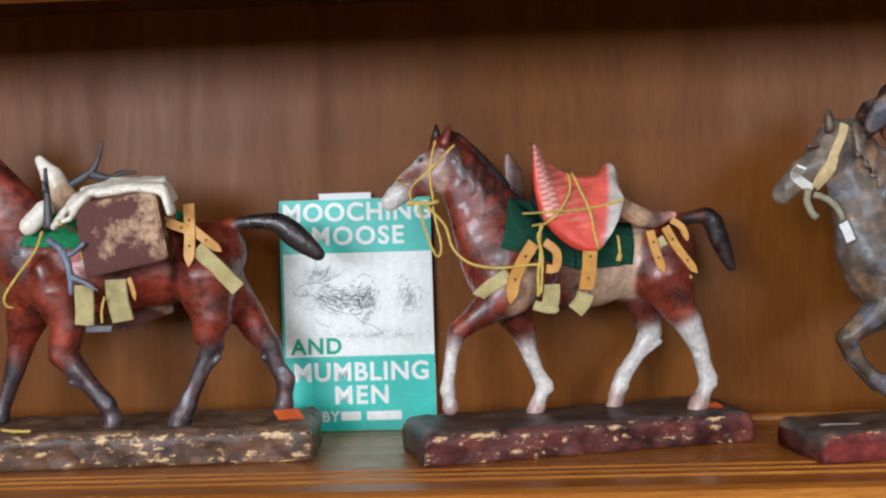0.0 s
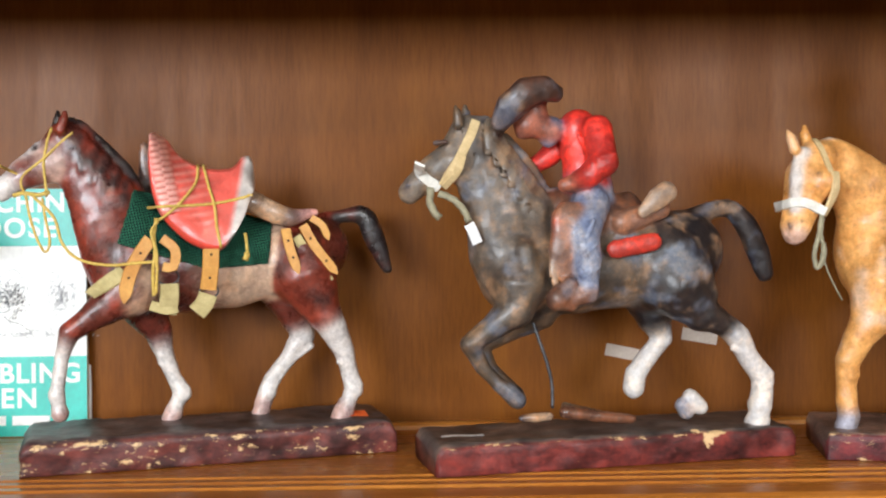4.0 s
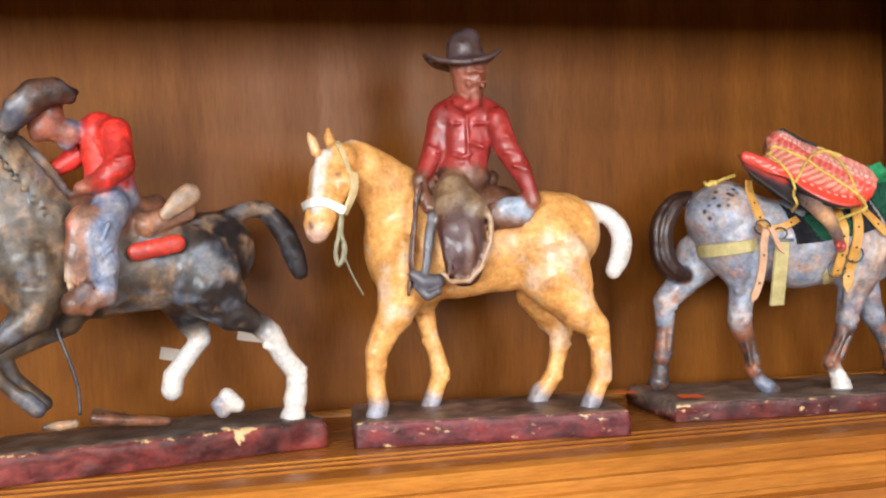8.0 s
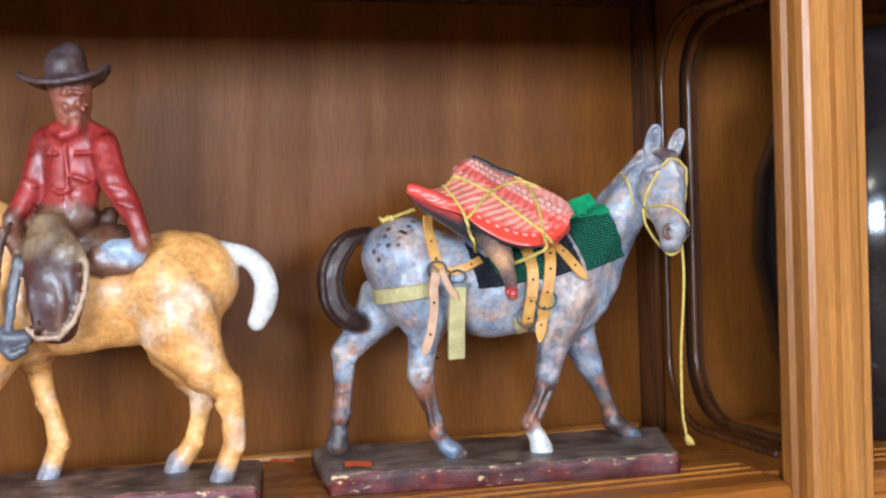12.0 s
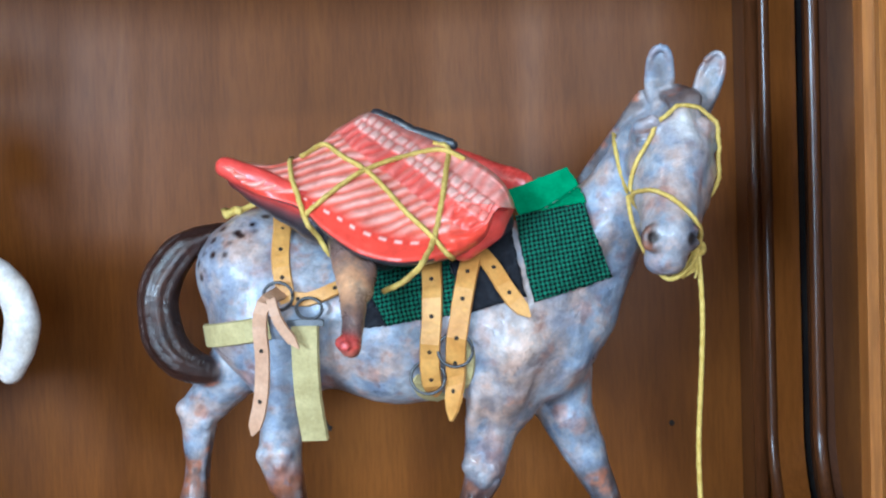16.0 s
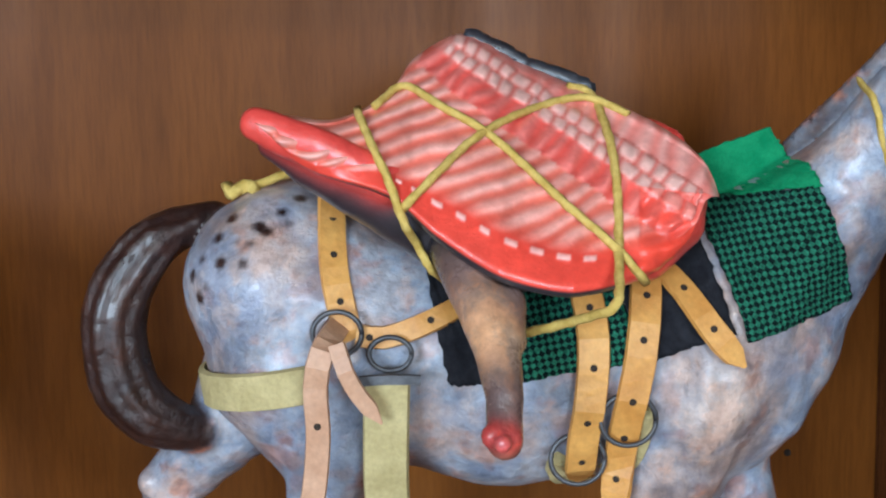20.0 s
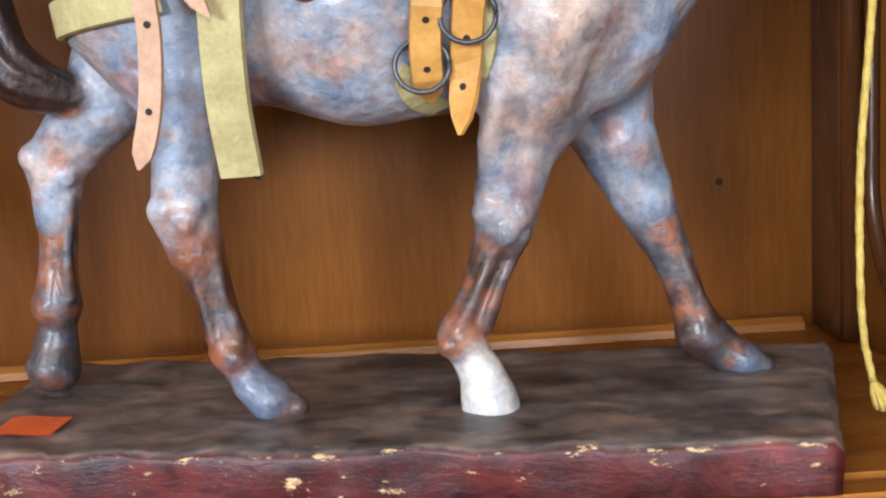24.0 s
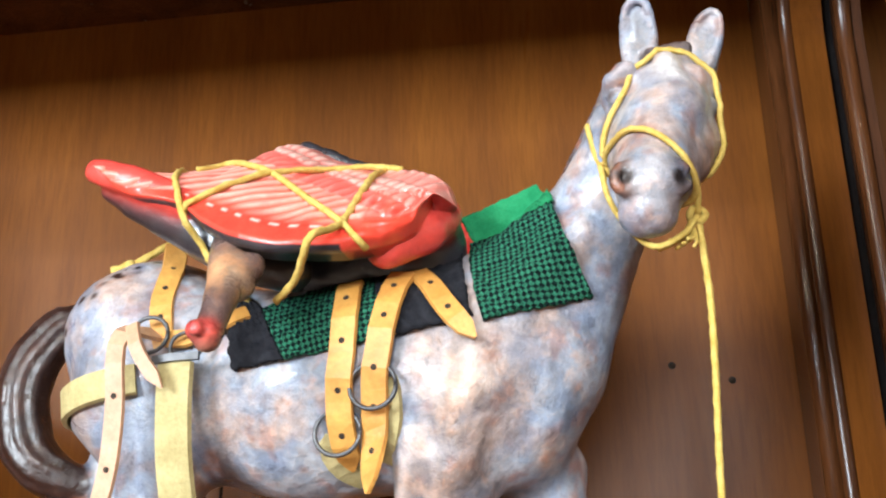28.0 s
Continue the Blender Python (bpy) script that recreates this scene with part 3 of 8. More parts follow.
limb(H1, "foreleg", 1, .009, "bay", (0.105, 0.143, 0.020, 0.0225), (0.112, 0.117, 0.022, 0.0141), (0.1073, 0.0921, 0.022, 0.0120), (0.1189, 0.0779, 0.022, 0.0090, "dark"), (0.1318, 0.0614, 0.022, 0.0072, "dark"), (0.1420, 0.0487, 0.022, 0.0079, "dark"), (0.1442, 0.0411, 0.022, 0.0071, "dark"), (0.1474, 0.0345, 0.022, 0.0083, "hoof"))
limb(H1, "foreleg", 1, .009, "bay", (0.070, 0.132, -0.014, 0.0218), (0.059, 0.100, -0.020, 0.0117), (0.052, 0.075, -0.020, 0.0083, "dark"), (0.044, 0.053, -0.020, 0.0064, "dark"), (0.039, 0.041, -0.020, 0.0068, "dark"), (0.038, 0.033, -0.020, 0.0078, "hoof"))
limb(H1, "hindleg", 1, .009, "bay", (0.227, 0.151, 0.018, 0.0273), (0.232, 0.120, 0.022, 0.0169), (0.2290, 0.1050, 0.022, 0.0128), (0.2325, 0.0956, 0.022, 0.0093, "dark"), (0.2234, 0.0777, 0.022, 0.0074, "dark"), (0.2148, 0.0589, 0.022, 0.0066, "dark"), (0.2100, 0.0471, 0.022, 0.0074, "dark"), (0.2038, 0.0377, 0.022, 0.0098, "hoof"))
limb(H1, "hindleg", 1, .009, "bay", (0.237, 0.141, -0.014, 0.0219), (0.257, 0.116, -0.020, 0.0137), (0.2637, 0.1039, -0.020, 0.0124), (0.2748, 0.0892, -0.020, 0.0096, "dark"), (0.2806, 0.0695, -0.020, 0.0072, "dark"), (0.2878, 0.0582, -0.020, 0.0084, "dark"), (0.2863, 0.0474, -0.020, 0.0068, "dark"), (0.2852, 0.0385, -0.020, 0.0088, "hoof"))
limb(H1, "tail", .8, .005, "black", (0.246, 0.196, 0.000, 0.0062, "bay"), (0.263, 0.198, 0.000, 0.0058), (0.287, 0.197, 0.000, 0.0082), (0.303, 0.184, 0.000, 0.0101), (0.321, 0.169, 0.000, 0.0063))
limb(H1, "mane", .35, .005, "black", (0.085, 0.208, 0.000, 0.0076), (0.062, 0.235, 0.000, 0.0081), (0.035, 0.266, 0.000, 0.0081), (0.024, 0.279, 0.000, 0.0057))

H2 = []
limb(H2, "torso", .78, .012, "dkbay", (0.083, 0.158, 0.000, 0.0344), (0.117, 0.152, 0.000, 0.0365), (0.158, 0.153, 0.000, 0.0350, "pinto"), (0.191, 0.157, 0.000, 0.0308, "pinto"), (0.217, 0.161, 0.000, 0.0282))
limb(H2, "hips", .95, .012, "dkbay", (0.216, 0.159, 0.008, 0.0280), (0.231, 0.164, 0.000, 0.0228))
limb(H2, "shoulder", .95, .012, "bay", (0.075, 0.148, 0.008, 0.0244), (0.083, 0.172, 0.004, 0.0263))
limb(H2, "upperarm", .95, .008, "pinto", (0.086, 0.141, 0.016, 0.0182), (0.080, 0.133, 0.018, 0.0173))
limb(H2, "neck", .58, .012, "bay", (0.076, 0.174, 0.000, 0.0343), (0.059, 0.205, 0.000, 0.0245), (0.043, 0.236, 0.000, 0.0174), (0.035, 0.249, 0.000, 0.0139))
limb(H2, "head", .72, .008, "bay", (0.032, 0.249, 0.000, 0.0130), (0.024, 0.233, 0.000, 0.0147, "pink"), (0.004, 0.224, 0.000, 0.0108, "bay"), (-0.009, 0.216, 0.000, 0.0086, "white"), (-0.014, 0.211, 0.000, 0.0077, "white"))
limb(H2, "forehead", .7, .006, "white", (0.014, 0.243, 0.000, 0.0056), (-0.003, 0.227, 0.000, 0.0043))
limb(H2, "ear", 1, .003, "bay", (0.030, 0.258, 0.011, 0.0043), (0.033, 0.266, 0.011, 0.0034), (0.034, 0.274, 0.011, 0.0009))
limb(H2, "ear", 1, .003, "black", (0.026, 0.259, -0.009, 0.0035), (0.028, 0.267, -0.009, 0.0031), (0.028, 0.274, -0.009, 0.0009))
limb(H2, "foreleg", 1, .009, "dkbay", (0.077, 0.135, 0.016, 0.0199), (0.060, 0.122, 0.020, 0.0133), (0.043, 0.110, 0.020, 0.0090), (0.034, 0.104, 0.020, 0.0077, "dkbay"), (0.028, 0.085, 0.020, 0.0051, "white"), (0.025, 0.064, 0.020, 0.0051, "white"), (0.024, 0.057, 0.020, 0.0064, "white"), (0.025, 0.050, 0.020, 0.0051, "white"), (0.026, 0.043, 0.020, 0.0068, "hoofp"))
limb(H2, "foreleg", 1, .009, "dkbay", (0.088, 0.121, -0.014, 0.0180), (0.1011, 0.0992, -0.020, 0.0113), (0.1061, 0.0800, -0.020, 0.0070, "white"), (0.1134, 0.0606, -0.020, 0.0058, "white"), (0.1199, 0.0484, -0.020, 0.0071, "white"), (0.1149, 0.0390, -0.020, 0.0058, "white"), (0.1125, 0.0309, -0.020, 0.0071, "hoofp"))
limb(H2, "hindleg", 1, .009, "bay", (0.215, 0.142, 0.016, 0.0260), (0.229, 0.112, 0.020, 0.0143), (0.2362, 0.1003, 0.020, 0.0114, "white"), (0.2453, 0.0812, 0.020, 0.0083, "white"), (0.2500, 0.0621, 0.020, 0.0067, "white"), (0.2530, 0.0501, 0.020, 0.0076, "white"), (0.2491, 0.0408, 0.020, 0.0063, "white"), (0.2451, 0.0329, 0.020, 0.0083, "hoofp"))
limb(H2, "hindleg", 1, .009, "dkbay", (0.203, 0.129, -0.014, 0.0207), (0.214, 0.107, -0.020, 0.0140), (0.2193, 0.0915, -0.020, 0.0095, "white"), (0.2065, 0.0723, -0.020, 0.0068, "white"), (0.1922, 0.0557, -0.020, 0.0064, "white"), (0.1887, 0.0461, -0.020, 0.0072, "white"), (0.1851, 0.0364, -0.020, 0.0072, "hoofp"))
limb(H2, "tail", .8, .005, "black", (0.234, 0.188, 0.000, 0.0055, "dkbay"), (0.251, 0.190, 0.000, 0.0055), (0.268, 0.190, 0.000, 0.0078), (0.277, 0.170, 0.000, 0.0083), (0.287, 0.146, 0.000, 0.0046))
limb(H2, "strand", .6, .005, "black", (0.070, 0.226, 0.005, 0.0035), (0.067, 0.216, 0.012, 0.0030), (0.069, 0.200, 0.015, 0.0017))
limb(H2, "strand", .6, .005, "black", (0.062, 0.235, 0.005, 0.0035), (0.059, 0.224, 0.012, 0.0030), (0.061, 0.209, 0.014, 0.0017))
limb(H2, "strand", .6, .005, "black", (0.054, 0.244, 0.005, 0.0035), (0.051, 0.233, 0.011, 0.0030), (0.052, 0.218, 0.013, 0.0017))
limb(H2, "strand", .6, .005, "black", (0.047, 0.252, 0.005, 0.0030), (0.043, 0.241, 0.010, 0.0026), (0.045, 0.228, 0.012, 0.0017))
limb(H2, "strand", .6, .005, "black", (0.078, 0.216, 0.005, 0.0035), (0.075, 0.205, 0.013, 0.0030), (0.077, 0.191, 0.017, 0.0017))
limb(H2, "mane", .3, .004, "black", (0.088, 0.203, 0.000, 0.0071), (0.075, 0.223, 0.000, 0.0097), (0.058, 0.243, 0.000, 0.0087), (0.043, 0.261, 0.000, 0.0057), (0.034, 0.265, 0.000, 0.0035))

H3 = []
limb(H3, "torso", .78, .012, "grulla", (0.081, 0.152, 0.000, 0.0360), (0.114, 0.149, 0.000, 0.0356), (0.155, 0.152, 0.000, 0.0352), (0.188, 0.156, 0.000, 0.0347, "black"), (0.205, 0.158, 0.000, 0.0322, "black"))
limb(H3, "hips", .95, .012, "black", (0.197, 0.151, 0.008, 0.0318), (0.212, 0.161, 0.000, 0.0260))
limb(H3, "chest", .85, .012, "grulla", (0.072, 0.143, 0.000, 0.0282), (0.063, 0.160, 0.000, 0.0256))
limb(H3, "neck", .52, .012, "grulla", (0.074, 0.173, 0.000, 0.0368), (0.058, 0.205, 0.000, 0.0280), (0.045, 0.232, 0.000, 0.0211), (0.038, 0.247, 0.000, 0.0152))
limb(H3, "head", .7, .008, "dun", (0.035, 0.250, 0.000, 0.0135), (0.026, 0.232, 0.000, 0.0159), (0.009, 0.223, 0.000, 0.0121), (-0.004, 0.213, 0.000, 0.0096, "dun"), (-0.010, 0.207, 0.000, 0.0087, "dun"))
limb(H3, "ear", 1, .003, "grulla", (0.025, 0.257, 0.011, 0.0041), (0.024, 0.265, 0.011, 0.0033), (0.023, 0.271, 0.011, 0.0008))
limb(H3, "ear", 1, .003, "grulla", (0.035, 0.260, -0.009, 0.0043), (0.036, 0.267, -0.009, 0.0034), (0.035, 0.274, -0.009, 0.0008))
limb(H3, "foreleg", 1, .009, "grulla", (0.068, 0.133, 0.016, 0.0218), (0.065, 0.119, 0.020, 0.0142), (0.047, 0.106, 0.020, 0.0091), (0.030, 0.094, 0.020, 0.0074), (0.040, 0.076, 0.020, 0.0054), (0.052, 0.063, 0.020, 0.0054), (0.059, 0.058, 0.020, 0.0063, "black"), (0.066, 0.051, 0.020, 0.0067, "hoof"))
limb(H3, "foreleg", 1, .009, "grulla", (0.090, 0.116, -0.012, 0.0183), (0.073, 0.102, -0.018, 0.0105), (0.049, 0.088, -0.018, 0.0065), (0.055, 0.072, -0.018, 0.0052), (0.067, 0.059, -0.018, 0.0052), (0.077, 0.049, -0.018, 0.0061, "hoof"))
limb(H3, "hindleg", 1, .009, "black", (0.196, 0.133, 0.016, 0.0272), (0.215, 0.112, 0.020, 0.0145), (0.235, 0.102, 0.020, 0.0088, "black"), (0.2455, 0.0933, 0.020, 0.0095, "white"), (0.2545, 0.0767, 0.020, 0.0081, "white"), (0.2669, 0.0597, 0.020, 0.0082, "white"), (0.2664, 0.0459, 0.020, 0.0086, "white"), (0.2647, 0.0378, 0.020, 0.0097, "white"))
limb(H3, "hindleg", 1, .009, "black", (0.186, 0.125, -0.014, 0.0216), (0.193, 0.107, -0.020, 0.0146), (0.2001, 0.0891, -0.020, 0.0079, "white"), (0.1856, 0.0718, -0.020, 0.0075, "white"), (0.1774, 0.0611, -0.020, 0.0083, "white"), (0.1756, 0.0499, -0.020, 0.0087, "white"))
limb(H3, "tail", .8, .005, "black", (0.220, 0.187, 0.000, 0.0072), (0.247, 0.193, 0.000, 0.0068), (0.264, 0.179, 0.000, 0.0087), (0.274, 0.158, 0.000, 0.0091), (0.280, 0.141, 0.000, 0.0073))
limb(H3, "mane", .3, .004, "grulla", (0.099, 0.192, 0.000, 0.0078), (0.082, 0.220, 0.000, 0.0094), (0.062, 0.244, 0.000, 0.0077), (0.048, 0.260, 0.000, 0.0051))
limb(H3, "saddle", .95, .006, "brown", (0.104, 0.196, 0.000, 0.0112), (0.124, 0.185, 0.000, 0.0261), (0.161, 0.186, 0.000, 0.0176))
limb(H3, "cantle", 1, .005, "brown", (0.156, 0.191, 0.000, 0.0088), (0.163, 0.200, 0.000, 0.0062))
limb(H3, "horn", 1, .004, "brown", (0.107, 0.197, 0.000, 0.0069), (0.104, 0.207, 0.000, 0.0035))
limb(H3, "fender", .5, .004, "saddle", (0.102, 0.185, 0.038, 0.0141), (0.098, 0.162, 0.038, 0.0124), (0.097, 0.148, 0.038, 0.0091))
limb(H3, "latigo", .5, .003, "red", (0.097, 0.194, 0.036, 0.0033), (0.093, 0.183, 0.040, 0.0033), (0.093, 0.172, 0.040, 0.0029))
limb(H3, "latigo", .5, .002, "buff", (0.091, 0.164, 0.038, 0.0033), (0.087, 0.150, 0.040, 0.0029), (0.091, 0.132, 0.042, 0.0025))
limb(H3, "bedroll", .8, .004, "saddle", (0.151, 0.183, 0.022, 0.0094), (0.181, 0.193, 0.022, 0.0078))
limb(H3, "roll", .5, .004, "red", (0.139, 0.163, 0.036, 0.0071), (0.168, 0.168, 0.036, 0.0072))
limb(H3, "butt", .5, .003, "buff", (0.162, 0.191, 0.034, 0.0051), (0.174, 0.201, 0.034, 0.0085), (0.180, 0.205, 0.034, 0.0085))
limb(H3, "rhip", 1, .006, "denim", (0.131, 0.204, 0.008, 0.0155), (0.126, 0.215, 0.008, 0.0155))
limb(H3, "rleg", .9, .006, "denim", (0.123, 0.197, 0.026, 0.0144), (0.112, 0.174, 0.040, 0.0116), (0.114, 0.156, 0.044, 0.0099), (0.113, 0.137, 0.044, 0.0083))
limb(H3, "boot", .8, .004, "brown", (0.113, 0.131, 0.046, 0.0074), (0.103, 0.128, 0.046, 0.0057), (0.089, 0.130, 0.046, 0.0053))
limb(H3, "stirrup", .9, .003, "brown", (0.099, 0.138, 0.046, 0.0057), (0.090, 0.128, 0.046, 0.0090), (0.100, 0.122, 0.046, 0.0041))
limb(H3, "rbody", .85, .008, "redcloth", (0.127, 0.215, 0.008, 0.0172), (0.124, 0.241, 0.008, 0.0181), (0.120, 0.254, 0.008, 0.0155))
limb(H3, "rarm", 1, .005, "redcloth", (0.128, 0.252, 0.026, 0.0118), (0.128, 0.228, 0.040, 0.0108), (0.117, 0.218, 0.040, 0.0091), (0.107, 0.212, 0.030, 0.0063, "skin"), (0.101, 0.211, 0.030, 0.0050, "skin"))
limb(H3, "rarm", 1, .005, "redcloth", (0.116, 0.251, -0.010, 0.0096), (0.103, 0.235, -0.010, 0.0083), (0.091, 0.228, -0.010, 0.0065))
limb(H3, "rscarf", 1, .003, "denim", (0.0990, 0.2550, 0.008, 0.0085), (0.0960, 0.2460, 0.008, 0.0060))
limb(H3, "rhead", .9, .004, "skin", (0.0830, 0.2660, 0.010, 0.0115), (0.0780, 0.2570, 0.010, 0.0102), (0.0750, 0.2520, 0.010, 0.0059))
limb(H3, "rhat", 1, .003, "felt", (0.0830, 0.2780, 0.010, 0.0115), (0.0790, 0.2810, 0.010, 0.0106), (0.0890, 0.2830, 0.010, 0.0102))

H4 = []
limb(H4, "torso", .78, .012, "palo", (0.040, 0.156, 0.000, 0.0375), (0.078, 0.153, 0.000, 0.0386), (0.121, 0.156, 0.000, 0.0369), (0.155, 0.164, 0.000, 0.0371), (0.164, 0.164, 0.000, 0.0352))
limb(H4, "hips", .95, .012, "palo", (0.158, 0.158, 0.008, 0.0359), (0.172, 0.167, 0.000, 0.0267))
limb(H4, "chest", .85, .012, "palo", (0.037, 0.146, 0.000, 0.0281), (0.031, 0.163, 0.000, 0.0243))
limb(H4, "neck", .55, .012, "palo", (0.046, 0.179, 0.000, 0.0337), (0.029, 0.198, 0.006, 0.0278), (0.010, 0.218, 0.018, 0.0206), (-0.003, 0.228, 0.026, 0.0172))
limb(H4, "head", .8, .008, "palo", (-0.017, 0.228, 0.034, 0.0161), (-0.024, 0.215, 0.040, 0.0169), (-0.030, 0.195, 0.048, 0.0141), (-0.035, 0.179, 0.054, 0.0114), (-0.036, 0.174, 0.056, 0.0096, "pink"))
limb(H4, "blaze", .8, .004, "white", (-0.029, 0.233, 0.044, 0.0062), (-0.034, 0.215, 0.052, 0.0044), (-0.036, 0.193, 0.060, 0.0043))
limb(H4, "cheek", .9, .006, "palo", (-0.013, 0.212, 0.046, 0.0115))
limb(H4, "ear", 1, .003, "palo", (-0.035, 0.237, 0.050, 0.0044), (-0.038, 0.245, 0.050, 0.0039), (-0.041, 0.252, 0.050, 0.0009))
limb(H4, "ear", 1, .003, "palo", (-0.023, 0.242, 0.030, 0.0045), (-0.025, 0.249, 0.030, 0.0040), (-0.025, 0.257, 0.030, 0.0009))
limb(H4, "foreleg", 1, .009, "palo", (0.034, 0.131, 0.016, 0.0249), (0.025, 0.104, 0.022, 0.0146), (0.0164, 0.0905, 0.022, 0.0118), (0.0089, 0.0734, 0.022, 0.0096), (0.0074, 0.0540, 0.022, 0.0076), (0.0076, 0.0431, 0.022, 0.0081), (0.0095, 0.0291, 0.022, 0.0085, "hoofb"))
limb(H4, "foreleg", 1, .009, "palo", (0.049, 0.119, -0.014, 0.0214), (0.0512, 0.1030, -0.020, 0.0102), (0.0554, 0.0844, -0.020, 0.0077), (0.0610, 0.0658, -0.020, 0.0070), (0.0651, 0.0472, -0.020, 0.0082), (0.0605, 0.0359, -0.020, 0.0070), (0.0576, 0.0269, -0.020, 0.0078, "hoofb"))
limb(H4, "hindleg", 1, .009, "palo", (0.160, 0.130, 0.016, 0.0290), (0.177, 0.101, 0.022, 0.0168), (0.1919, 0.0876, 0.022, 0.0108), (0.1953, 0.0693, 0.022, 0.0085), (0.1958, 0.0466, 0.022, 0.0081), (0.1910, 0.0355, 0.022, 0.0077), (0.1876, 0.0267, 0.022, 0.0081, "hoofb"))
limb(H4, "hindleg", 1, .009, "palo", (0.155, 0.114, -0.014, 0.0232), (0.163, 0.094, -0.020, 0.0146), (0.1705, 0.0796, -0.020, 0.0100), (0.1678, 0.0608, -0.020, 0.0076), (0.1637, 0.0445, -0.020, 0.0076), (0.1569, 0.0331, -0.020, 0.0076), (0.1507, 0.0264, -0.020, 0.0089, "hoofb"))
limb(H4, "tail", .8, .005, "white", (0.1935, 0.1862, 0.000, 0.0057), (0.2098, 0.1789, 0.000, 0.0074), (0.2204, 0.1637, 0.000, 0.0083), (0.2201, 0.1473, 0.000, 0.0086), (0.2137, 0.1321, 0.000, 0.0070))
limb(H4, "mane", .3, .004, "white", (0.047, 0.207, 0.000, 0.0047), (0.026, 0.221, 0.006, 0.0051), (0.006, 0.235, 0.018, 0.0050), (-0.007, 0.242, 0.028, 0.0041))
limb(H4, "saddle", .95, .006, "brown", (0.051, 0.197, 0.000, 0.0159), (0.079, 0.187, 0.000, 0.0273), (0.117, 0.185, 0.000, 0.0218))
limb(H4, "cantle", 1, .004, "brown", (0.104, 0.209, 0.000, 0.0075), (0.111, 0.214, 0.000, 0.0061))
limb(H4, "pommel", 1, .004, "brown", (0.058, 0.211, 0.010, 0.0102), (0.055, 0.219, 0.014, 0.0055))
limb(H4, "skirt", .5, .004, "blue", (0.119, 0.188, 0.034, 0.0091), (0.130, 0.186, 0.034, 0.0101))
limb(H4, "skirt", .5, .003, "brown", (0.110, 0.182, 0.032, 0.0119), (0.126, 0.177, 0.036, 0.0055))
limb(H4, "nose", 1, .001, "skin", (0.097, 0.296, 0.033, 0.0014), (0.098, 0.291, 0.035, 0.0020))
limb(H4, "chin", 1, .002, "skin", (0.095, 0.279, 0.030, 0.0046))
limb(H4, "belt", 1, .003, "felt", (0.069, 0.216, 0.020, 0.0055), (0.102, 0.213, 0.020, 0.0055))
limb(H4, "collar", 1, .002, "redshirt", (0.081, 0.275, 0.030, 0.0041), (0.087, 0.270, 0.034, 0.0036), (0.095, 0.274, 0.032, 0.0036))
limb(H4, "rhip", 1, .006, "brown", (0.086, 0.214, 0.014, 0.0176))
limb(H4, "rbody", .75, .008, "redshirt", (0.086, 0.224, 0.014, 0.0185), (0.089, 0.244, 0.014, 0.0204), (0.090, 0.265, 0.014, 0.0213))
limb(H4, "rshoulder", .8, .006, "redshirt", (0.072, 0.268, 0.014, 0.0102), (0.109, 0.266, 0.014, 0.0112))
limb(H4, "rarm", 1, .005, "redshirt", (0.113, 0.261, 0.022, 0.0106), (0.119, 0.238, 0.030, 0.0101), (0.130, 0.219, 0.034, 0.0087), (0.136, 0.204, 0.036, 0.0064, "redshirt"), (0.139, 0.193, 0.036, 0.0064, "skin"))
limb(H4, "rarm", 1, .005, "redshirt", (0.068, 0.263, 0.010, 0.0102), (0.061, 0.238, 0.014, 0.0088), (0.053, 0.220, 0.022, 0.0069), (0.048, 0.214, 0.026, 0.0059, "brown"))
limb(H4, "rneck", 1, .004, "skin", (0.090, 0.276, 0.018, 0.0102), (0.091, 0.288, 0.018, 0.0111))
limb(H4, "rhead", .95, .004, "skin", (0.091, 0.301, 0.022, 0.0147), (0.092, 0.292, 0.022, 0.0129), (0.092, 0.286, 0.022, 0.0092))
limb(H4, "rhat", 1, .003, "felt2", (0.089, 0.312, 0.022, 0.0156), (0.088, 0.319, 0.022, 0.0147), (0.091, 0.325, 0.022, 0.0110))
limb(H4, "chap", .5, .004, "chaptan", (0.074, 0.205, 0.028, 0.0137), (0.076, 0.189, 0.040, 0.0180), (0.079, 0.171, 0.046, 0.0188, "chapdark"), (0.081, 0.155, 0.047, 0.0184, "chapdark"), (0.080, 0.141, 0.046, 0.0153, "chapdark"))
limb(H4, "thigh", .7, .004, "chaptan", (0.074, 0.203, 0.034, 0.0136), (0.088, 0.188, 0.044, 0.0126))
limb(H4, "fringe", .5, .002, "chapdark", (0.065, 0.180, 0.048, 0.0040), (0.066, 0.158, 0.052, 0.0040), (0.069, 0.139, 0.052, 0.0036))
limb(H4, "fold", .5, .002, "brown", (0.083, 0.173, 0.054, 0.0031), (0.086, 0.155, 0.056, 0.0031), (0.082, 0.139, 0.054, 0.0027))
limb(H4, "cuff", .5, .0015, "buff", (0.097, 0.192, 0.046, 0.0027), (0.102, 0.179, 0.050, 0.0025), (0.101, 0.161, 0.053, 0.0025), (0.094, 0.143, 0.054, 0.0025), (0.083, 0.131, 0.054, 0.0024), (0.068, 0.131, 0.054, 0.0022), (0.061, 0.139, 0.053, 0.0018))
limb(H4, "fender", .5, .002, "gear", (0.055, 0.184, 0.044, 0.0036), (0.052, 0.163, 0.047, 0.0040), (0.049, 0.141, 0.048, 0.0036))
limb(H4, "boot", .8, .003, "gear", (0.059, 0.131, 0.044, 0.0058), (0.047, 0.131, 0.047, 0.0062), (0.039, 0.137, 0.047, 0.0045))
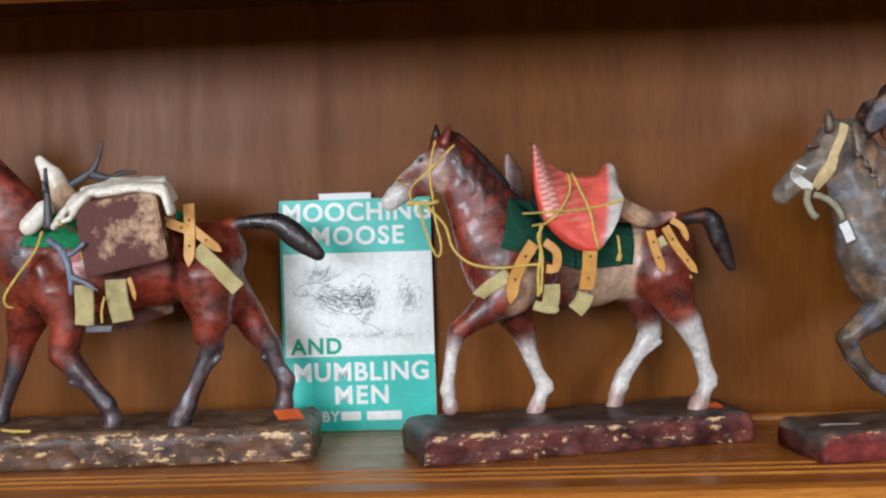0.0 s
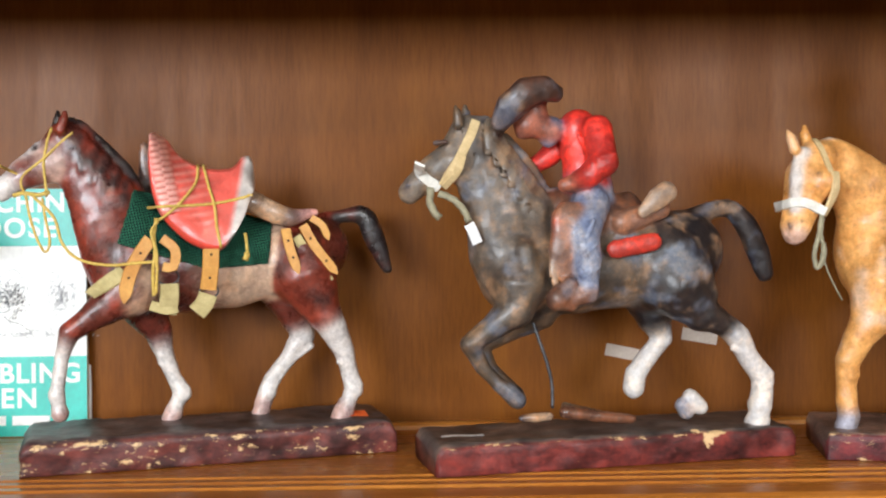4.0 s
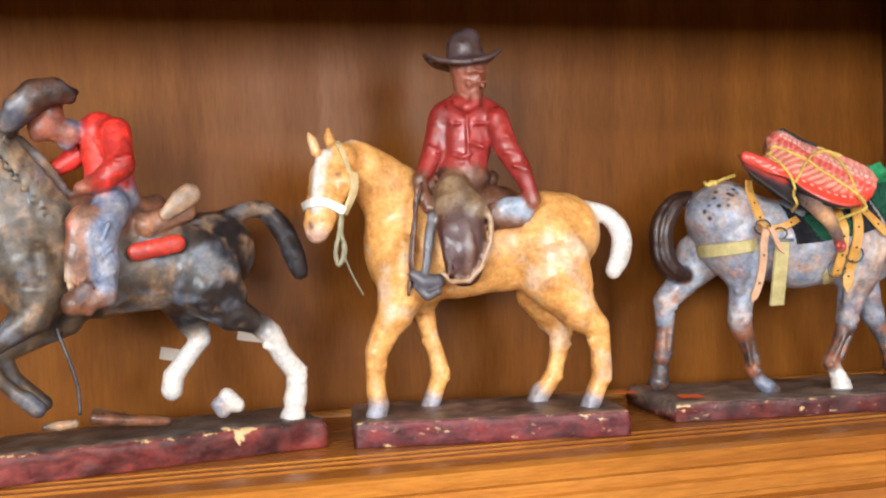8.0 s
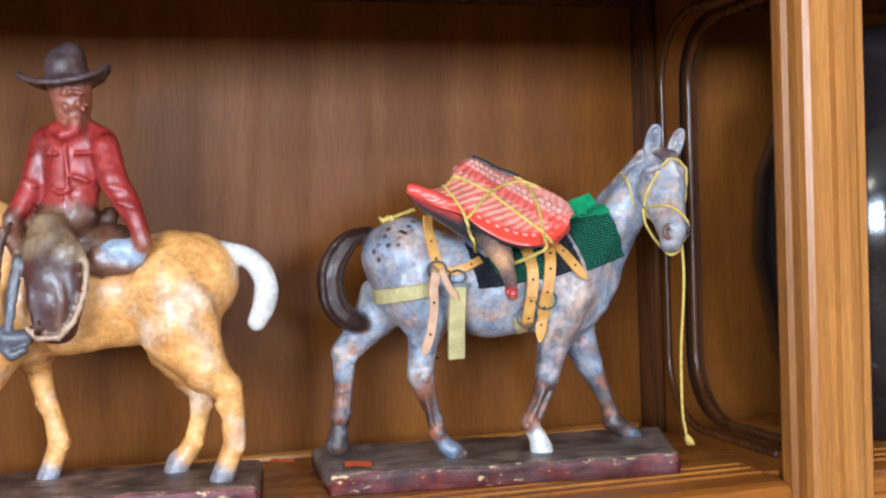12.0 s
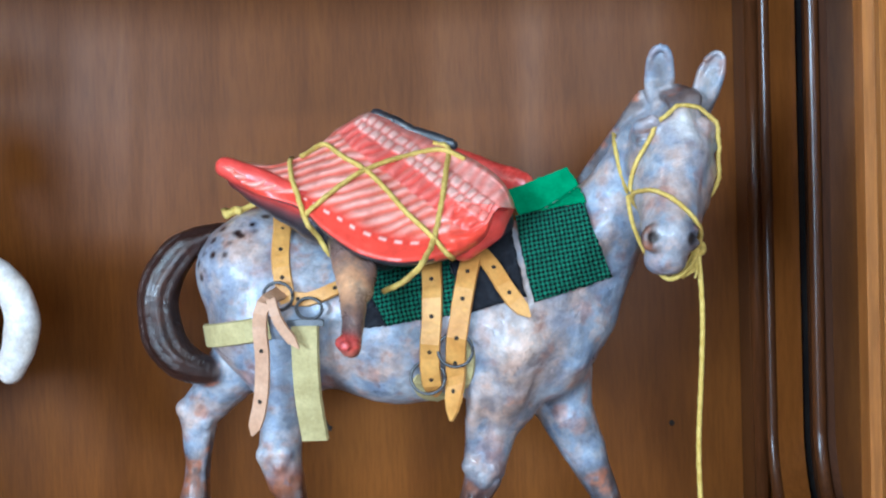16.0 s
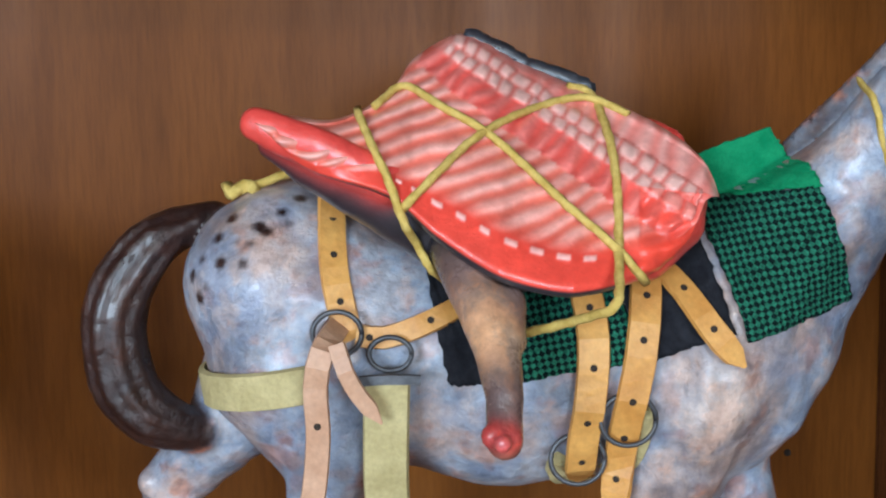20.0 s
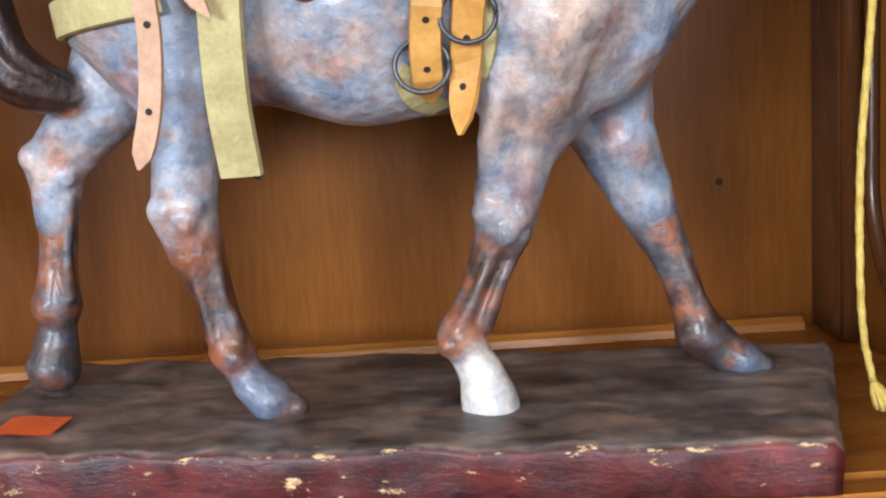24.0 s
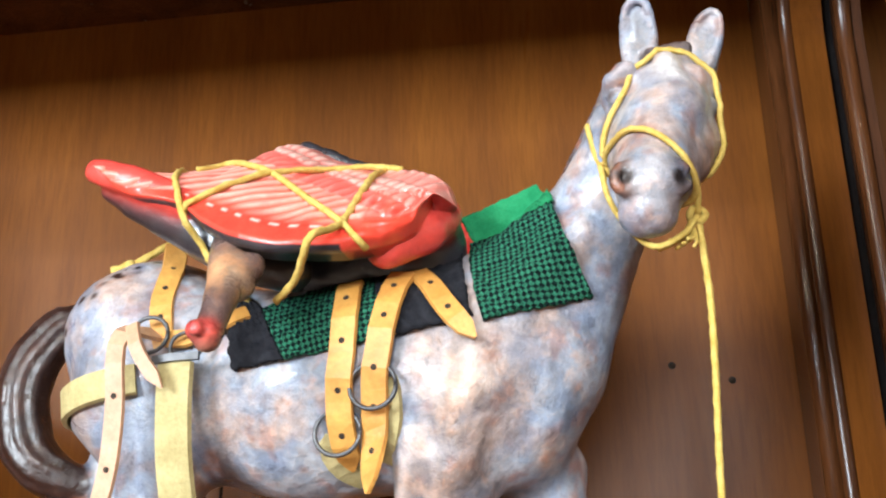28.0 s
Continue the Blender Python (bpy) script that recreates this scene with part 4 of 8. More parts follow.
limb(H4, "stirrup", .9, .002, "gear", (0.041, 0.128, 0.046, 0.0031), (0.050, 0.119, 0.048, 0.0036), (0.058, 0.123, 0.048, 0.0031))
limb(H4, "latigo", .7, .002, "brown", (0.045, 0.206, 0.038, 0.0027), (0.041, 0.172, 0.042, 0.0022), (0.038, 0.137, 0.043, 0.0022), (0.035, 0.121, 0.043, 0.0018))
limb(H4, "gullet", .9, .003, "brown", (0.048, 0.209, 0.026, 0.0059), (0.050, 0.199, 0.032, 0.0063), (0.054, 0.190, 0.036, 0.0054))

H5 = []
limb(H5, "torso", 1.12, .013, "roan", (0.065, 0.174, 0.010, 0.0285), (0.098, 0.159, 0.009, 0.0331), (0.137, 0.148, 0.008, 0.0385), (0.175, 0.151, 0.007, 0.0385), (0.200, 0.154, 0.006, 0.0331))
# dark grey-purple belly paint, deepened so underside shade sits in the colour
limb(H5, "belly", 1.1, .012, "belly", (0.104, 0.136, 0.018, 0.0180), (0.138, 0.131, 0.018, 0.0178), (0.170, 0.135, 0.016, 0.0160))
limb(H5, "hips", 1.22, .013, "spot", (0.0665, 0.174, 0.013, 0.0264), (0.073, 0.182, 0.008, 0.0234))
limb(H5, "shoulder", 1.1, .012, "pinkroan", (0.195, 0.140, 0.018, 0.0250), (0.207, 0.155, 0.015, 0.0236))
limb(H5, "neck", .78, .012, "roan", (0.204, 0.164, 0.009, 0.0312), (0.224, 0.178, 0.012, 0.0262), (0.247, 0.204, 0.022, 0.0182), (0.261, 0.229, 0.032, 0.0146))
limb(H5, "foreleg", 1, .009, "roan", (0.193, 0.130, 0.020, 0.0226), (0.190, 0.112, 0.023, 0.0158), (0.1835, 0.0975, 0.024, 0.0118), (0.179, 0.079, 0.024, 0.0098), (0.1765, 0.0705, 0.024, 0.0080, "pastern"), (0.1715, 0.0605, 0.024, 0.0056, "umber"), (0.1677, 0.0515, 0.024, 0.0054, "pastern"), (0.1632, 0.0395, 0.024, 0.0078, "rust"))
limb(H5, "pastern", 1, .003, "white", (0.1660, 0.0335, 0.0245, 0.0066), (0.1695, 0.0270, 0.025, 0.0072), (0.1712, 0.0200, 0.026, 0.0086), (0.1716, 0.0165, 0.0265, 0.0092))
limb(H5, "foreleg", 1, .009, "roan", (0.211, 0.114, -0.014, 0.0205), (0.2165, 0.0983, -0.0110, 0.0136), (0.2245, 0.0793, -0.0130, 0.0108), (0.2298, 0.0673, -0.0130, 0.0086, "darkgrey"), (0.2351, 0.0554, -0.0130, 0.0068, "darkgrey"), (0.2400, 0.0410, -0.0130, 0.0064, "umber"), (0.2440, 0.0298, -0.0130, 0.0086, "umber"), (0.2525, 0.0228, -0.0130, 0.0070, "hoof"), (0.2580, 0.0188, -0.0130, 0.0074, "slate"), (0.2645, 0.0163, -0.0130, 0.0046, "hoof"))
limb(H5, "hindleg", 1, .009, "roan", (0.072, 0.146, 0.022, 0.0277), (0.082, 0.118, 0.024, 0.0150), (0.079, 0.104, 0.024, 0.0110), (0.0765, 0.0830, 0.024, 0.0104), (0.0792, 0.0710, 0.024, 0.0090, "rust"), (0.0830, 0.0600, 0.024, 0.0066, "pastern"), (0.0862, 0.0490, 0.024, 0.0056, "umber"), (0.0880, 0.0385, 0.024, 0.0072, "rust"), (0.0935, 0.0285, 0.0245, 0.0056, "slate"))
limb(H5, "hoof", 1, .003, "slate", (0.0960, 0.0250, 0.025, 0.0068), (0.1005, 0.0212, 0.026, 0.0076), (0.1085, 0.0185, 0.0265, 0.0042, "umber"))
limb(H5, "hindleg", 1, .009, "roan", (0.0548, 0.1370, -0.0140, 0.0236), (0.0375, 0.1163, -0.0110, 0.0136), (0.0205, 0.0988, -0.0130, 0.0108), (0.0193, 0.0848, -0.0130, 0.0082, "roan"), (0.0185, 0.0708, -0.0130, 0.0066, "umber"), (0.0175, 0.0604, -0.0130, 0.0066, "rust"), (0.0155, 0.0483, -0.0130, 0.0090, "umber"), (0.0150, 0.0393, -0.0130, 0.0064, "darkgrey"))
limb(H5, "hoof", 1, .003, "hoof", (0.0135, 0.0328, -0.0130, 0.0082), (0.0123, 0.0258, -0.0120, 0.0098))
# tendons and joint bones along the legs
for u0, w0, u1, w1, v, du in ((0.1800, 0.0720, 0.1672, 0.0440, 0.0285, -0.0034), (0.1800, 0.0720, 0.1672, 0.0440, 0.0275, 0.0042), (0.0815, 0.0700, 0.0872, 0.0430, 0.0285, -0.0034), (0.0815, 0.0700, 0.0872, 0.0430, 0.0275, 0.0044), (0.0212, 0.0858, 0.0177, 0.0518, -0.0085, 0.0046), (0.2305, 0.0658, 0.2425, 0.0348, -0.0090, 0.0040)):
    limb(H5, "tendon", 1, .0012, "umber", (u0 + du, w0, v, 0.0026), ((u0 + u1) / 2 + du * 0.85, (w0 + w1) / 2, v + 0.0012, 0.0019), (u1 + du, w1, v, 0.0028))
for u, w, v, r, p in ((0.1735, 0.0800, 0.0300, 0.0046, "roan"), (0.1835, 0.0790, 0.0300, 0.0044, "pinkroan"), (0.1795, 0.0735, 0.0318, 0.0036, "roan"), (0.0712, 0.0850, 0.0295, 0.0048, "roan"), (0.0790, 0.0800, 0.0322, 0.0040, "rust"), (0.0815, 0.0860, 0.0305, 0.0044, "roan"), (0.0152, 0.1018, -0.0070, 0.0050, "pinkroan"), (0.0262, 0.0948, -0.0060, 0.0040, "roan"), (0.2270, 0.0753, -0.0070, 0.0046, "roan"), (0.1600, 0.0375, 0.0290, 0.0040, "rust"), (0.0905, 0.0365, 0.0290, 0.0040, "rust"), (0.0132, 0.0473, -0.0085, 0.0044, "rust")):
    limb(H5, "joint", 1, .002, p, (u, w, v, r))
# muscles of forearm, gaskin and breast
for p, *st in (("roan", (0.1805, 0.1230, 0.0375, 0.0062), (0.1765, 0.1020, 0.0330, 0.0048), (0.1745, 0.0870, 0.0295, 0.0034)), ("pinkroan", (0.1975, 0.1235, 0.0370, 0.0066), (0.1890, 0.1030, 0.0330, 0.0050), (0.1835, 0.0870, 0.0295, 0.0034)),
               ("pinkroan", (0.2010, 0.1480, 0.0395, 0.0085), (0.2080, 0.1400, 0.0355, 0.0080)), ("roan", (0.2180, 0.1500, 0.0270, 0.0095), (0.2210, 0.1330, 0.0230, 0.0075)), ("pinkroan", (0.1850, 0.1480, 0.0425, 0.0072), (0.1925, 0.1385, 0.0425, 0.0070)),
               ("roan", (0.0760, 0.1280, 0.0350, 0.0075), (0.0735, 0.1100, 0.0325, 0.0050)), ("roan", (0.0880, 0.1240, 0.0345, 0.0070), (0.0830, 0.1040, 0.0315, 0.0046)), ("roan", (0.0325, 0.1138, -0.0040, 0.0060), (0.0227, 0.1038, -0.0060, 0.0050))):
    limb(H5, "muscle", 1, .0026, p, *st)
limb(H5, "tail", .85, .005, "darkbrown", (0.0415, 0.1940, -0.0020, 0.0058), (0.0255, 0.1890, 0.0030, 0.0076), (0.0145, 0.1755, 0.0070, 0.0094), (0.0097, 0.1600, 0.0090, 0.0100), (0.0125, 0.1395, 0.0080, 0.0099), (0.0215, 0.1280, 0.0060, 0.0092), (0.0345, 0.1225, 0.0020, 0.0066))
for du, dv, p in ((-0.0062, 0.0052, "tailbrown"), (-0.0022, 0.0078, "darkbrown"), (0.0024, 0.0076, "tailbrown"), (0.0064, 0.0048, "darkbrown")):
    limb(H5, "tail", 1, .0016, p, (0.0375 + du * 0.3, 0.1935 + du * 0.4, 0.0000 + dv * 0.6, 0.0016), (0.0255 + du * 0.6, 0.189 - du * 0.6, 0.0030 + dv, 0.0024), (0.0145 + du, 0.1755 - du * 0.4, 0.0070 + dv, 0.0029), (0.0097 + du, 0.160, 0.0090 + dv, 0.0031), (0.0125 + du, 0.1395 + du * 0.4, 0.0080 + dv, 0.0030), (0.0215 + du * 0.6, 0.128 + du * 0.7, 0.0060 + dv, 0.0026), (0.0335 + du * 0.3, 0.1225 + du * 0.6, 0.0020 + dv * 0.7, 0.0018))
limb(H5, "mane", .3, .004, "darkgrey", (0.229, 0.214, 0.008, 0.0030), (0.246, 0.235, 0.024, 0.0033), (0.259, 0.251, 0.034, 0.0033))


def joints(store, knee, fetlock, hoof, base, low, horn, toe=-1.0):
    """Knee and fetlock bones, two tendons down the shin and a flared hoof standing on the base (its height given)."""
    (ku, kw, v, kr), (fu, fw, _, fr) = knee, fetlock
    for side in (-0.62, 0.62):
        limb(store, "tendon", 1, 0.0012, low, (ku + side * kr, kw - kr, v + 0.5 * kr, 0.26 * kr), ((ku + fu) / 2 + side * 0.6 * kr, (kw + fw) / 2, v + 0.4 * kr, 0.22 * kr), (fu + side * fr, fw + 0.4 * fr, v + 0.5 * fr, 0.34 * fr))
    limb(store, "kneecap", 1, 0.002, low, (ku - 0.35 * kr, kw, v + 0.55 * kr, 0.5 * kr))
    limb(store, "fetlock", 1, 0.002, low, (fu + 0.4 * fr, fw - 0.3 * fr, v + 0.45 * fr, 0.5 * fr))
    hu, hr = hoof
    limb(store, "hoof", 1, 0.002, horn, (hu, base + 0.0105, v, 0.8 * hr), (hu + toe * 0.0015, base + 0.004, v, 1.02 * hr), (hu + toe * 0.0025, base + 0.001, v, 1.1 * hr))


joints(H1, (0.1189, 0.0779, 0.022, 0.0090), (0.1420, 0.0487, 0.022, 0.0079), (0.1474, 0.0076), 0.0290, "dark", "hoof")
joints(H1, (0.2325, 0.0956, 0.022, 0.0093), (0.2100, 0.0471, 0.022, 0.0074), (0.2038, 0.0090), 0.0290, "dark", "hoof")
joints(H1, (0.2748, 0.0892, -0.020, 0.0096), (0.2878, 0.0582, -0.020, 0.0084), (0.2852, 0.0081), 0.0290, "dark", "hoof")
joints(H2, (0.1061, 0.0800, -0.020, 0.0070), (0.1199, 0.0484, -0.020, 0.0071), (0.1125, 0.0065), 0.0260, "white", "hoofp")
joints(H2, (0.2453, 0.0812, 0.020, 0.0083), (0.2530, 0.0501, 0.020, 0.0076), (0.2451, 0.0076), 0.0260, "white", "hoofp")
joints(H2, (0.2193, 0.0915, -0.020, 0.0095), (0.1887, 0.0461, -0.020, 0.0072), (0.1851, 0.0066), 0.0260, "white", "hoofp")
joints(H3, (0.2455, 0.0933, 0.020, 0.0095), (0.2669, 0.0597, 0.020, 0.0082), (0.2647, 0.0089), 0.0230, "white", "white")
joints(H4, (0.0089, 0.0734, 0.022, 0.0096), (0.0076, 0.0431, 0.022, 0.0081), (0.0095, 0.0078), 0.0200, "palo", "hoofb")
joints(H4, (0.0554, 0.0844, -0.020, 0.0077), (0.0651, 0.0472, -0.020, 0.0082), (0.0576, 0.0072), 0.0200, "palo", "hoofb")
joints(H4, (0.1919, 0.0876, 0.022, 0.0108), (0.1958, 0.0466, 0.022, 0.0081), (0.1876, 0.0075), 0.0200, "palo", "hoofb")
joints(H4, (0.1705, 0.0796, -0.020, 0.0100), (0.1637, 0.0445, -0.020, 0.0076), (0.1507, 0.0082), 0.0200, "palo", "hoofb")
limb(H3, "flap", 0.45, 0.004, "felt", (0.0520, 0.2580, 0.026, 0.0064), (0.0585, 0.2695, 0.031, 0.0096), (0.0700, 0.2785, 0.034, 0.0108), (0.0840, 0.2820, 0.033, 0.0095), (0.0945, 0.2790, 0.028, 0.0066))
limb(H3, "rneck", 1, .004, "skin", (0.0870, 0.2560, 0.010, 0.0085), (0.0960, 0.2520, 0.009, 0.0090))
for st in (((0.1130, 0.2480, 0.0260, 0.0016), (0.1180, 0.2380, 0.0275, 0.0020), (0.1200, 0.2280, 0.0260, 0.0016)), ((0.1240, 0.2480, 0.0375, 0.0018), (0.1330, 0.2400, 0.0440, 0.0018)), ((0.1220, 0.2310, 0.0500, 0.0016), (0.1330, 0.2330, 0.0490, 0.0018)), ((0.1160, 0.2270, 0.0480, 0.0015), (0.1200, 0.2180, 0.0480, 0.0015)), ((0.1150, 0.2170, 0.0240, 0.0020), (0.1350, 0.2140, 0.0230, 0.0020))):
    limb(H3, "crease", 1, 0.002, "redcloth", *st)
for st in (((0.1160, 0.1850, 0.0500, 0.0018), (0.1100, 0.1720, 0.0510, 0.0016)), ((0.1180, 0.1680, 0.0520, 0.0016), (0.1090, 0.1600, 0.0520, 0.0016)), ((0.1190, 0.1500, 0.0520, 0.0015), (0.1070, 0.1440, 0.0510, 0.0015))):
    limb(H3, "crease", 1, 0.002, "denim", *st)
for st in (((0.0865, 0.2720, 0.0315, 0.0012), (0.0880, 0.2450, 0.0315, 0.0012), (0.0870, 0.2220, 0.0300, 0.0012)), ((0.0740, 0.2580, 0.0290, 0.0014), (0.0820, 0.2575, 0.0310, 0.0014)), ((0.0940, 0.2575, 0.0310, 0.0014), (0.1030, 0.2580, 0.0295, 0.0014)),
           ((0.0755, 0.2330, 0.0265, 0.0016), (0.0830, 0.2300, 0.0300, 0.0018), (0.0900, 0.2330, 0.0305, 0.0012)), ((0.0760, 0.2250, 0.0250, 0.0015), (0.0850, 0.2230, 0.0295, 0.0016)), ((0.0910, 0.2420, 0.0305, 0.0014), (0.1010, 0.2380, 0.0285, 0.0016)),
           ((0.1100, 0.2500, 0.0330, 0.0016), (0.1200, 0.2470, 0.0360, 0.0014)), ((0.1170, 0.2330, 0.0400, 0.0016), (0.1290, 0.2300, 0.0400, 0.0014)), ((0.1230, 0.2220, 0.0430, 0.0015), (0.1350, 0.2180, 0.0410, 0.0014)), ((0.0560, 0.2400, 0.0220, 0.0014), (0.0650, 0.2350, 0.0240, 0.0014))):
    limb(H4, "crease", 1, 0.0018, "redshirt", *st)
for st in (((0.0880, 0.2985, 0.0355, 0.0016), (0.0930, 0.2995, 0.0375, 0.0018), (0.1010, 0.2985, 0.0345, 0.0016)), ((0.0890, 0.2905, 0.0350, 0.0020), (0.0900, 0.2870, 0.0345, 0.0018)), ((0.1030, 0.2905, 0.0320, 0.0020), (0.1010, 0.2870, 0.0330, 0.0018))):
    limb(H4, "face", 1, 0.0014, "skin", *st)
# shoulder and rump muscles, mane locks
for store, p, st in ((H1, "bay", ((0.2150, 0.1600, 0.0290, 0.0085), (0.2380, 0.1450, 0.0270, 0.0090), (0.2400, 0.1280, 0.0250, 0.0060))), (H1, "bay", ((0.0950, 0.1650, 0.0280, 0.0090), (0.1030, 0.1400, 0.0310, 0.0085))), (H2, "dkbay", ((0.2080, 0.1680, 0.0240, 0.0085), (0.2270, 0.1500, 0.0250, 0.0085), (0.2330, 0.1300, 0.0230, 0.0060))),
                     (H3, "black", ((0.1920, 0.1640, 0.0270, 0.0085), (0.2120, 0.1450, 0.0280, 0.0085), (0.2200, 0.1260, 0.0250, 0.0060))), (H3, "grulla", ((0.0720, 0.1620, 0.0220, 0.0090), (0.0760, 0.1420, 0.0270, 0.0090), (0.0680, 0.1240, 0.0280, 0.0070))), (H4, "palo", ((0.1530, 0.1720, 0.0300, 0.0090), (0.1750, 0.1500, 0.0310, 0.0090), (0.1830, 0.1240, 0.0270, 0.0065))), (H4, "palo", ((0.0350, 0.1600, 0.0240, 0.0090), (0.0330, 0.1350, 0.0290, 0.0090), (0.0270, 0.1120, 0.0280, 0.0065)))):
    limb(store, "muscle", 1, 0.004, p, *st)
for k in range(15):
    f = k / 14
    limb(H3, "lock", 0.7, 0.003, "dun" if k % 3 else "grulla", (0.0950 - 0.0460 * f, 0.1990 + 0.0600 * f, 0.008, 0.0034), (0.0895 - 0.0440 * f, 0.1920 + 0.0570 * f, 0.0150, 0.0024), (0.0855 - 0.0410 * f, 0.1790 + 0.0560 * f + 0.003 * (k % 2), 0.0172, 0.0013))
limb(H3, "brow", 1, 0.002, "umber", (0.0150, 0.2440, 0.0095, 0.0022), (0.0080, 0.2430, 0.0090, 0.0022))
limb(H3, "nostril", 1, 0.0012, "umber", (-0.0125, 0.2110, 0.0058, 0.0018), (-0.0140, 0.2085, 0.0050, 0.0016))
limb(H3, "cheek", 0.8, 0.004, "dun", (0.0270, 0.2290, 0.0080, 0.0075))
limb(H4, "nostril", 1, 0.0012, "umber", (-0.0405, 0.1800, 0.0630, 0.0017), (-0.0400, 0.1775, 0.0635, 0.0015))
limb(H4, "cheekbone", 1, 0.003, "palo", (-0.0240, 0.2050, 0.0540, 0.0040), (-0.0290, 0.1920, 0.0580, 0.0034))

# ---- statues on their bases ----
BAYPAINT = painted("bay_paint", (0.66, 0.64, 0.7), (1.22, 1.12, 1.05), 0.3)
GREYPAINT = painted("grulla_paint", (0.68, 0.76, 0.9), (1.5, 1.28, 1.05), 0.42, 0.0018, 0.15)
PALOPAINT = painted("palomino_paint", (0.85, 0.72, 0.6), (1.15, 1.18, 1.25), 0.36, 0.0018, 0.2)
ROANPAINT = painted("roan_paint", (0.78, 0.83, 0.93), (1.28, 1.1, 0.96), 0.36, 0.0026, 0.25)
PLACE = {"H1": pose(-0.40, 0.935, SZ, 0, 0, 4), "H2": pose(0.002, 0.915, SZ, 0, 0, 15.6), "H3": pose(0.309, 0.891, SZ, 0, 0, 12),
         "H4": pose(0.634, 0.941, SZ, 0, 0, -10), "H5": pose(0.899, 0.952, SZ, 0, 0, -7)}


def statue(key, prims, h, mat, label, spots=(), tints=(), only=()):
    ob = new("horse_statue", solid("horse_statue", prims, h, mat, spots, tints, only))
    ob.matrix_world = PLACE[key]
    return tagged(ob, label, "statue", "painted horse figures on the shelf")


def brim(store, c, ru, rv, tilt, curl_u, curl_v, r, paint):
    """A hat brim: rings about the crown, turned up along or across, tipped by tilt degrees."""
    for rho, rr in ((0.62, r * 1.1), (0.82, r), (1.0, r * 0.9)):
        ring = []
        for k in range(17):
            a = 2 * math.pi * k / 16
            x, y = ru * rho * math.cos(a), rv * rho * math.sin(a)
            z = curl_u * (rho * math.cos(a)) ** 4 + curl_v * (rho * math.sin(a)) ** 4
            t = radians(tilt)
            ring.append((c[0] + x * math.cos(t) - z * math.sin(t), c[1] + x * math.sin(t) + z * math.cos(t), c[2] + y, rr))
        limb(store, "brim", 1, 0.004, paint, *ring)


# the mule's head, turned toward the viewer
limb(H5, "head", 1.0, 0.007, "roan", (0.273, 0.239, 0.034, 0.0122), (0.274, 0.2275, 0.045, 0.0148), (0.271, 0.214, 0.057, 0.0132), (0.2692, 0.2, 0.0672, 0.0112), (0.268, 0.189, 0.0738, 0.0112), (0.2665, 0.181, 0.0742, 0.0084))
limb(H5, "forehead", 1.0, 0.006, "pinkroan", (0.2725, 0.232, 0.0485, 0.0102), (0.276, 0.222, 0.057, 0.0085))
limb(H5, "cheek", 1.0, 0.005, "roan", (0.262, 0.221, 0.045, 0.0112), (0.2625, 0.207, 0.056, 0.0088), (0.264, 0.195, 0.066, 0.007))
limb(H5, "cheek", 1.0, 0.005, "pinkroan", (0.2812, 0.217, 0.0405, 0.0095), (0.2775, 0.204, 0.054, 0.0088), (0.274, 0.193, 0.066, 0.007))
limb(H5, "brow", 1.0, 0.003, "pinkroan", (0.2845, 0.2365, 0.051, 0.003), (0.2892, 0.2345, 0.0435, 0.0034), (0.2885, 0.231, 0.038, 0.003))
limb(H5, "brow", 1.0, 0.003, "roan", (0.2625, 0.2385, 0.0575, 0.003), (0.2572, 0.2365, 0.054, 0.0034), (0.2552, 0.232, 0.048, 0.003))
limb(H5, "eyeball", 1.0, 0.001, "black", (0.2875, 0.227, 0.0445, 0.0036))
limb(H5, "eyeball", 1.0, 0.001, "slate", (0.2585, 0.2305, 0.053, 0.0034))
limb(H5, "forelock", 1.0, 0.002, "darkgrey", (0.275, 0.2515, 0.034, 0.0042), (0.279, 0.249, 0.044, 0.0036), (0.281, 0.241, 0.052, 0.0022))
for k in range(5):
    limb(H5, "strand", 1.0, 0.0012, "darkgrey", (0.2680 + 0.0032 * k, 0.2535 - 0.001 * abs(k - 2), 0.0385, 0.0024), (0.2700 + 0.0030 * k, 0.2485, 0.0480, 0.0021), (0.2725 + 0.0024 * k, 0.2425 - 0.0008 * k, 0.0555 - 0.0006 * k, 0.0011))
limb(H5, "patch", 1.0, 0.002, "white", (0.2755, 0.2400, 0.0545, 0.0042), (0.2775, 0.2320, 0.0585, 0.0036))
for st in (((0.2830, 0.2200, 0.0530, 0.0020), (0.2810, 0.2080, 0.0560, 0.0020)), ((0.2790, 0.2150, 0.0600, 0.0022), (0.2775, 0.2020, 0.0660, 0.0020)), ((0.2600, 0.2160, 0.0575, 0.0018), (0.2610, 0.2030, 0.0640, 0.0018))):
    limb(H5, "fold", 1.0, 0.0016, "roan", *st)
limb(H5, "lip", 1.2, 0.004, "slate", (0.2625, 0.1785, 0.075, 0.004), (0.27, 0.1785, 0.0735, 0.004))
for cu, cv in ((0.2612, 0.0825), (0.2765, 0.0788)):
    limb(H5, "nostril", 1.0, 0.002, "umber", *[(cu + 0.0034 * math.cos(a) * 0.94, 0.1886 + 0.0042 * math.sin(a), cv - 0.0034 * math.cos(a) * 0.34, 0.0016) for a in [radians(40 + 40 * k) for k in range(8)]])
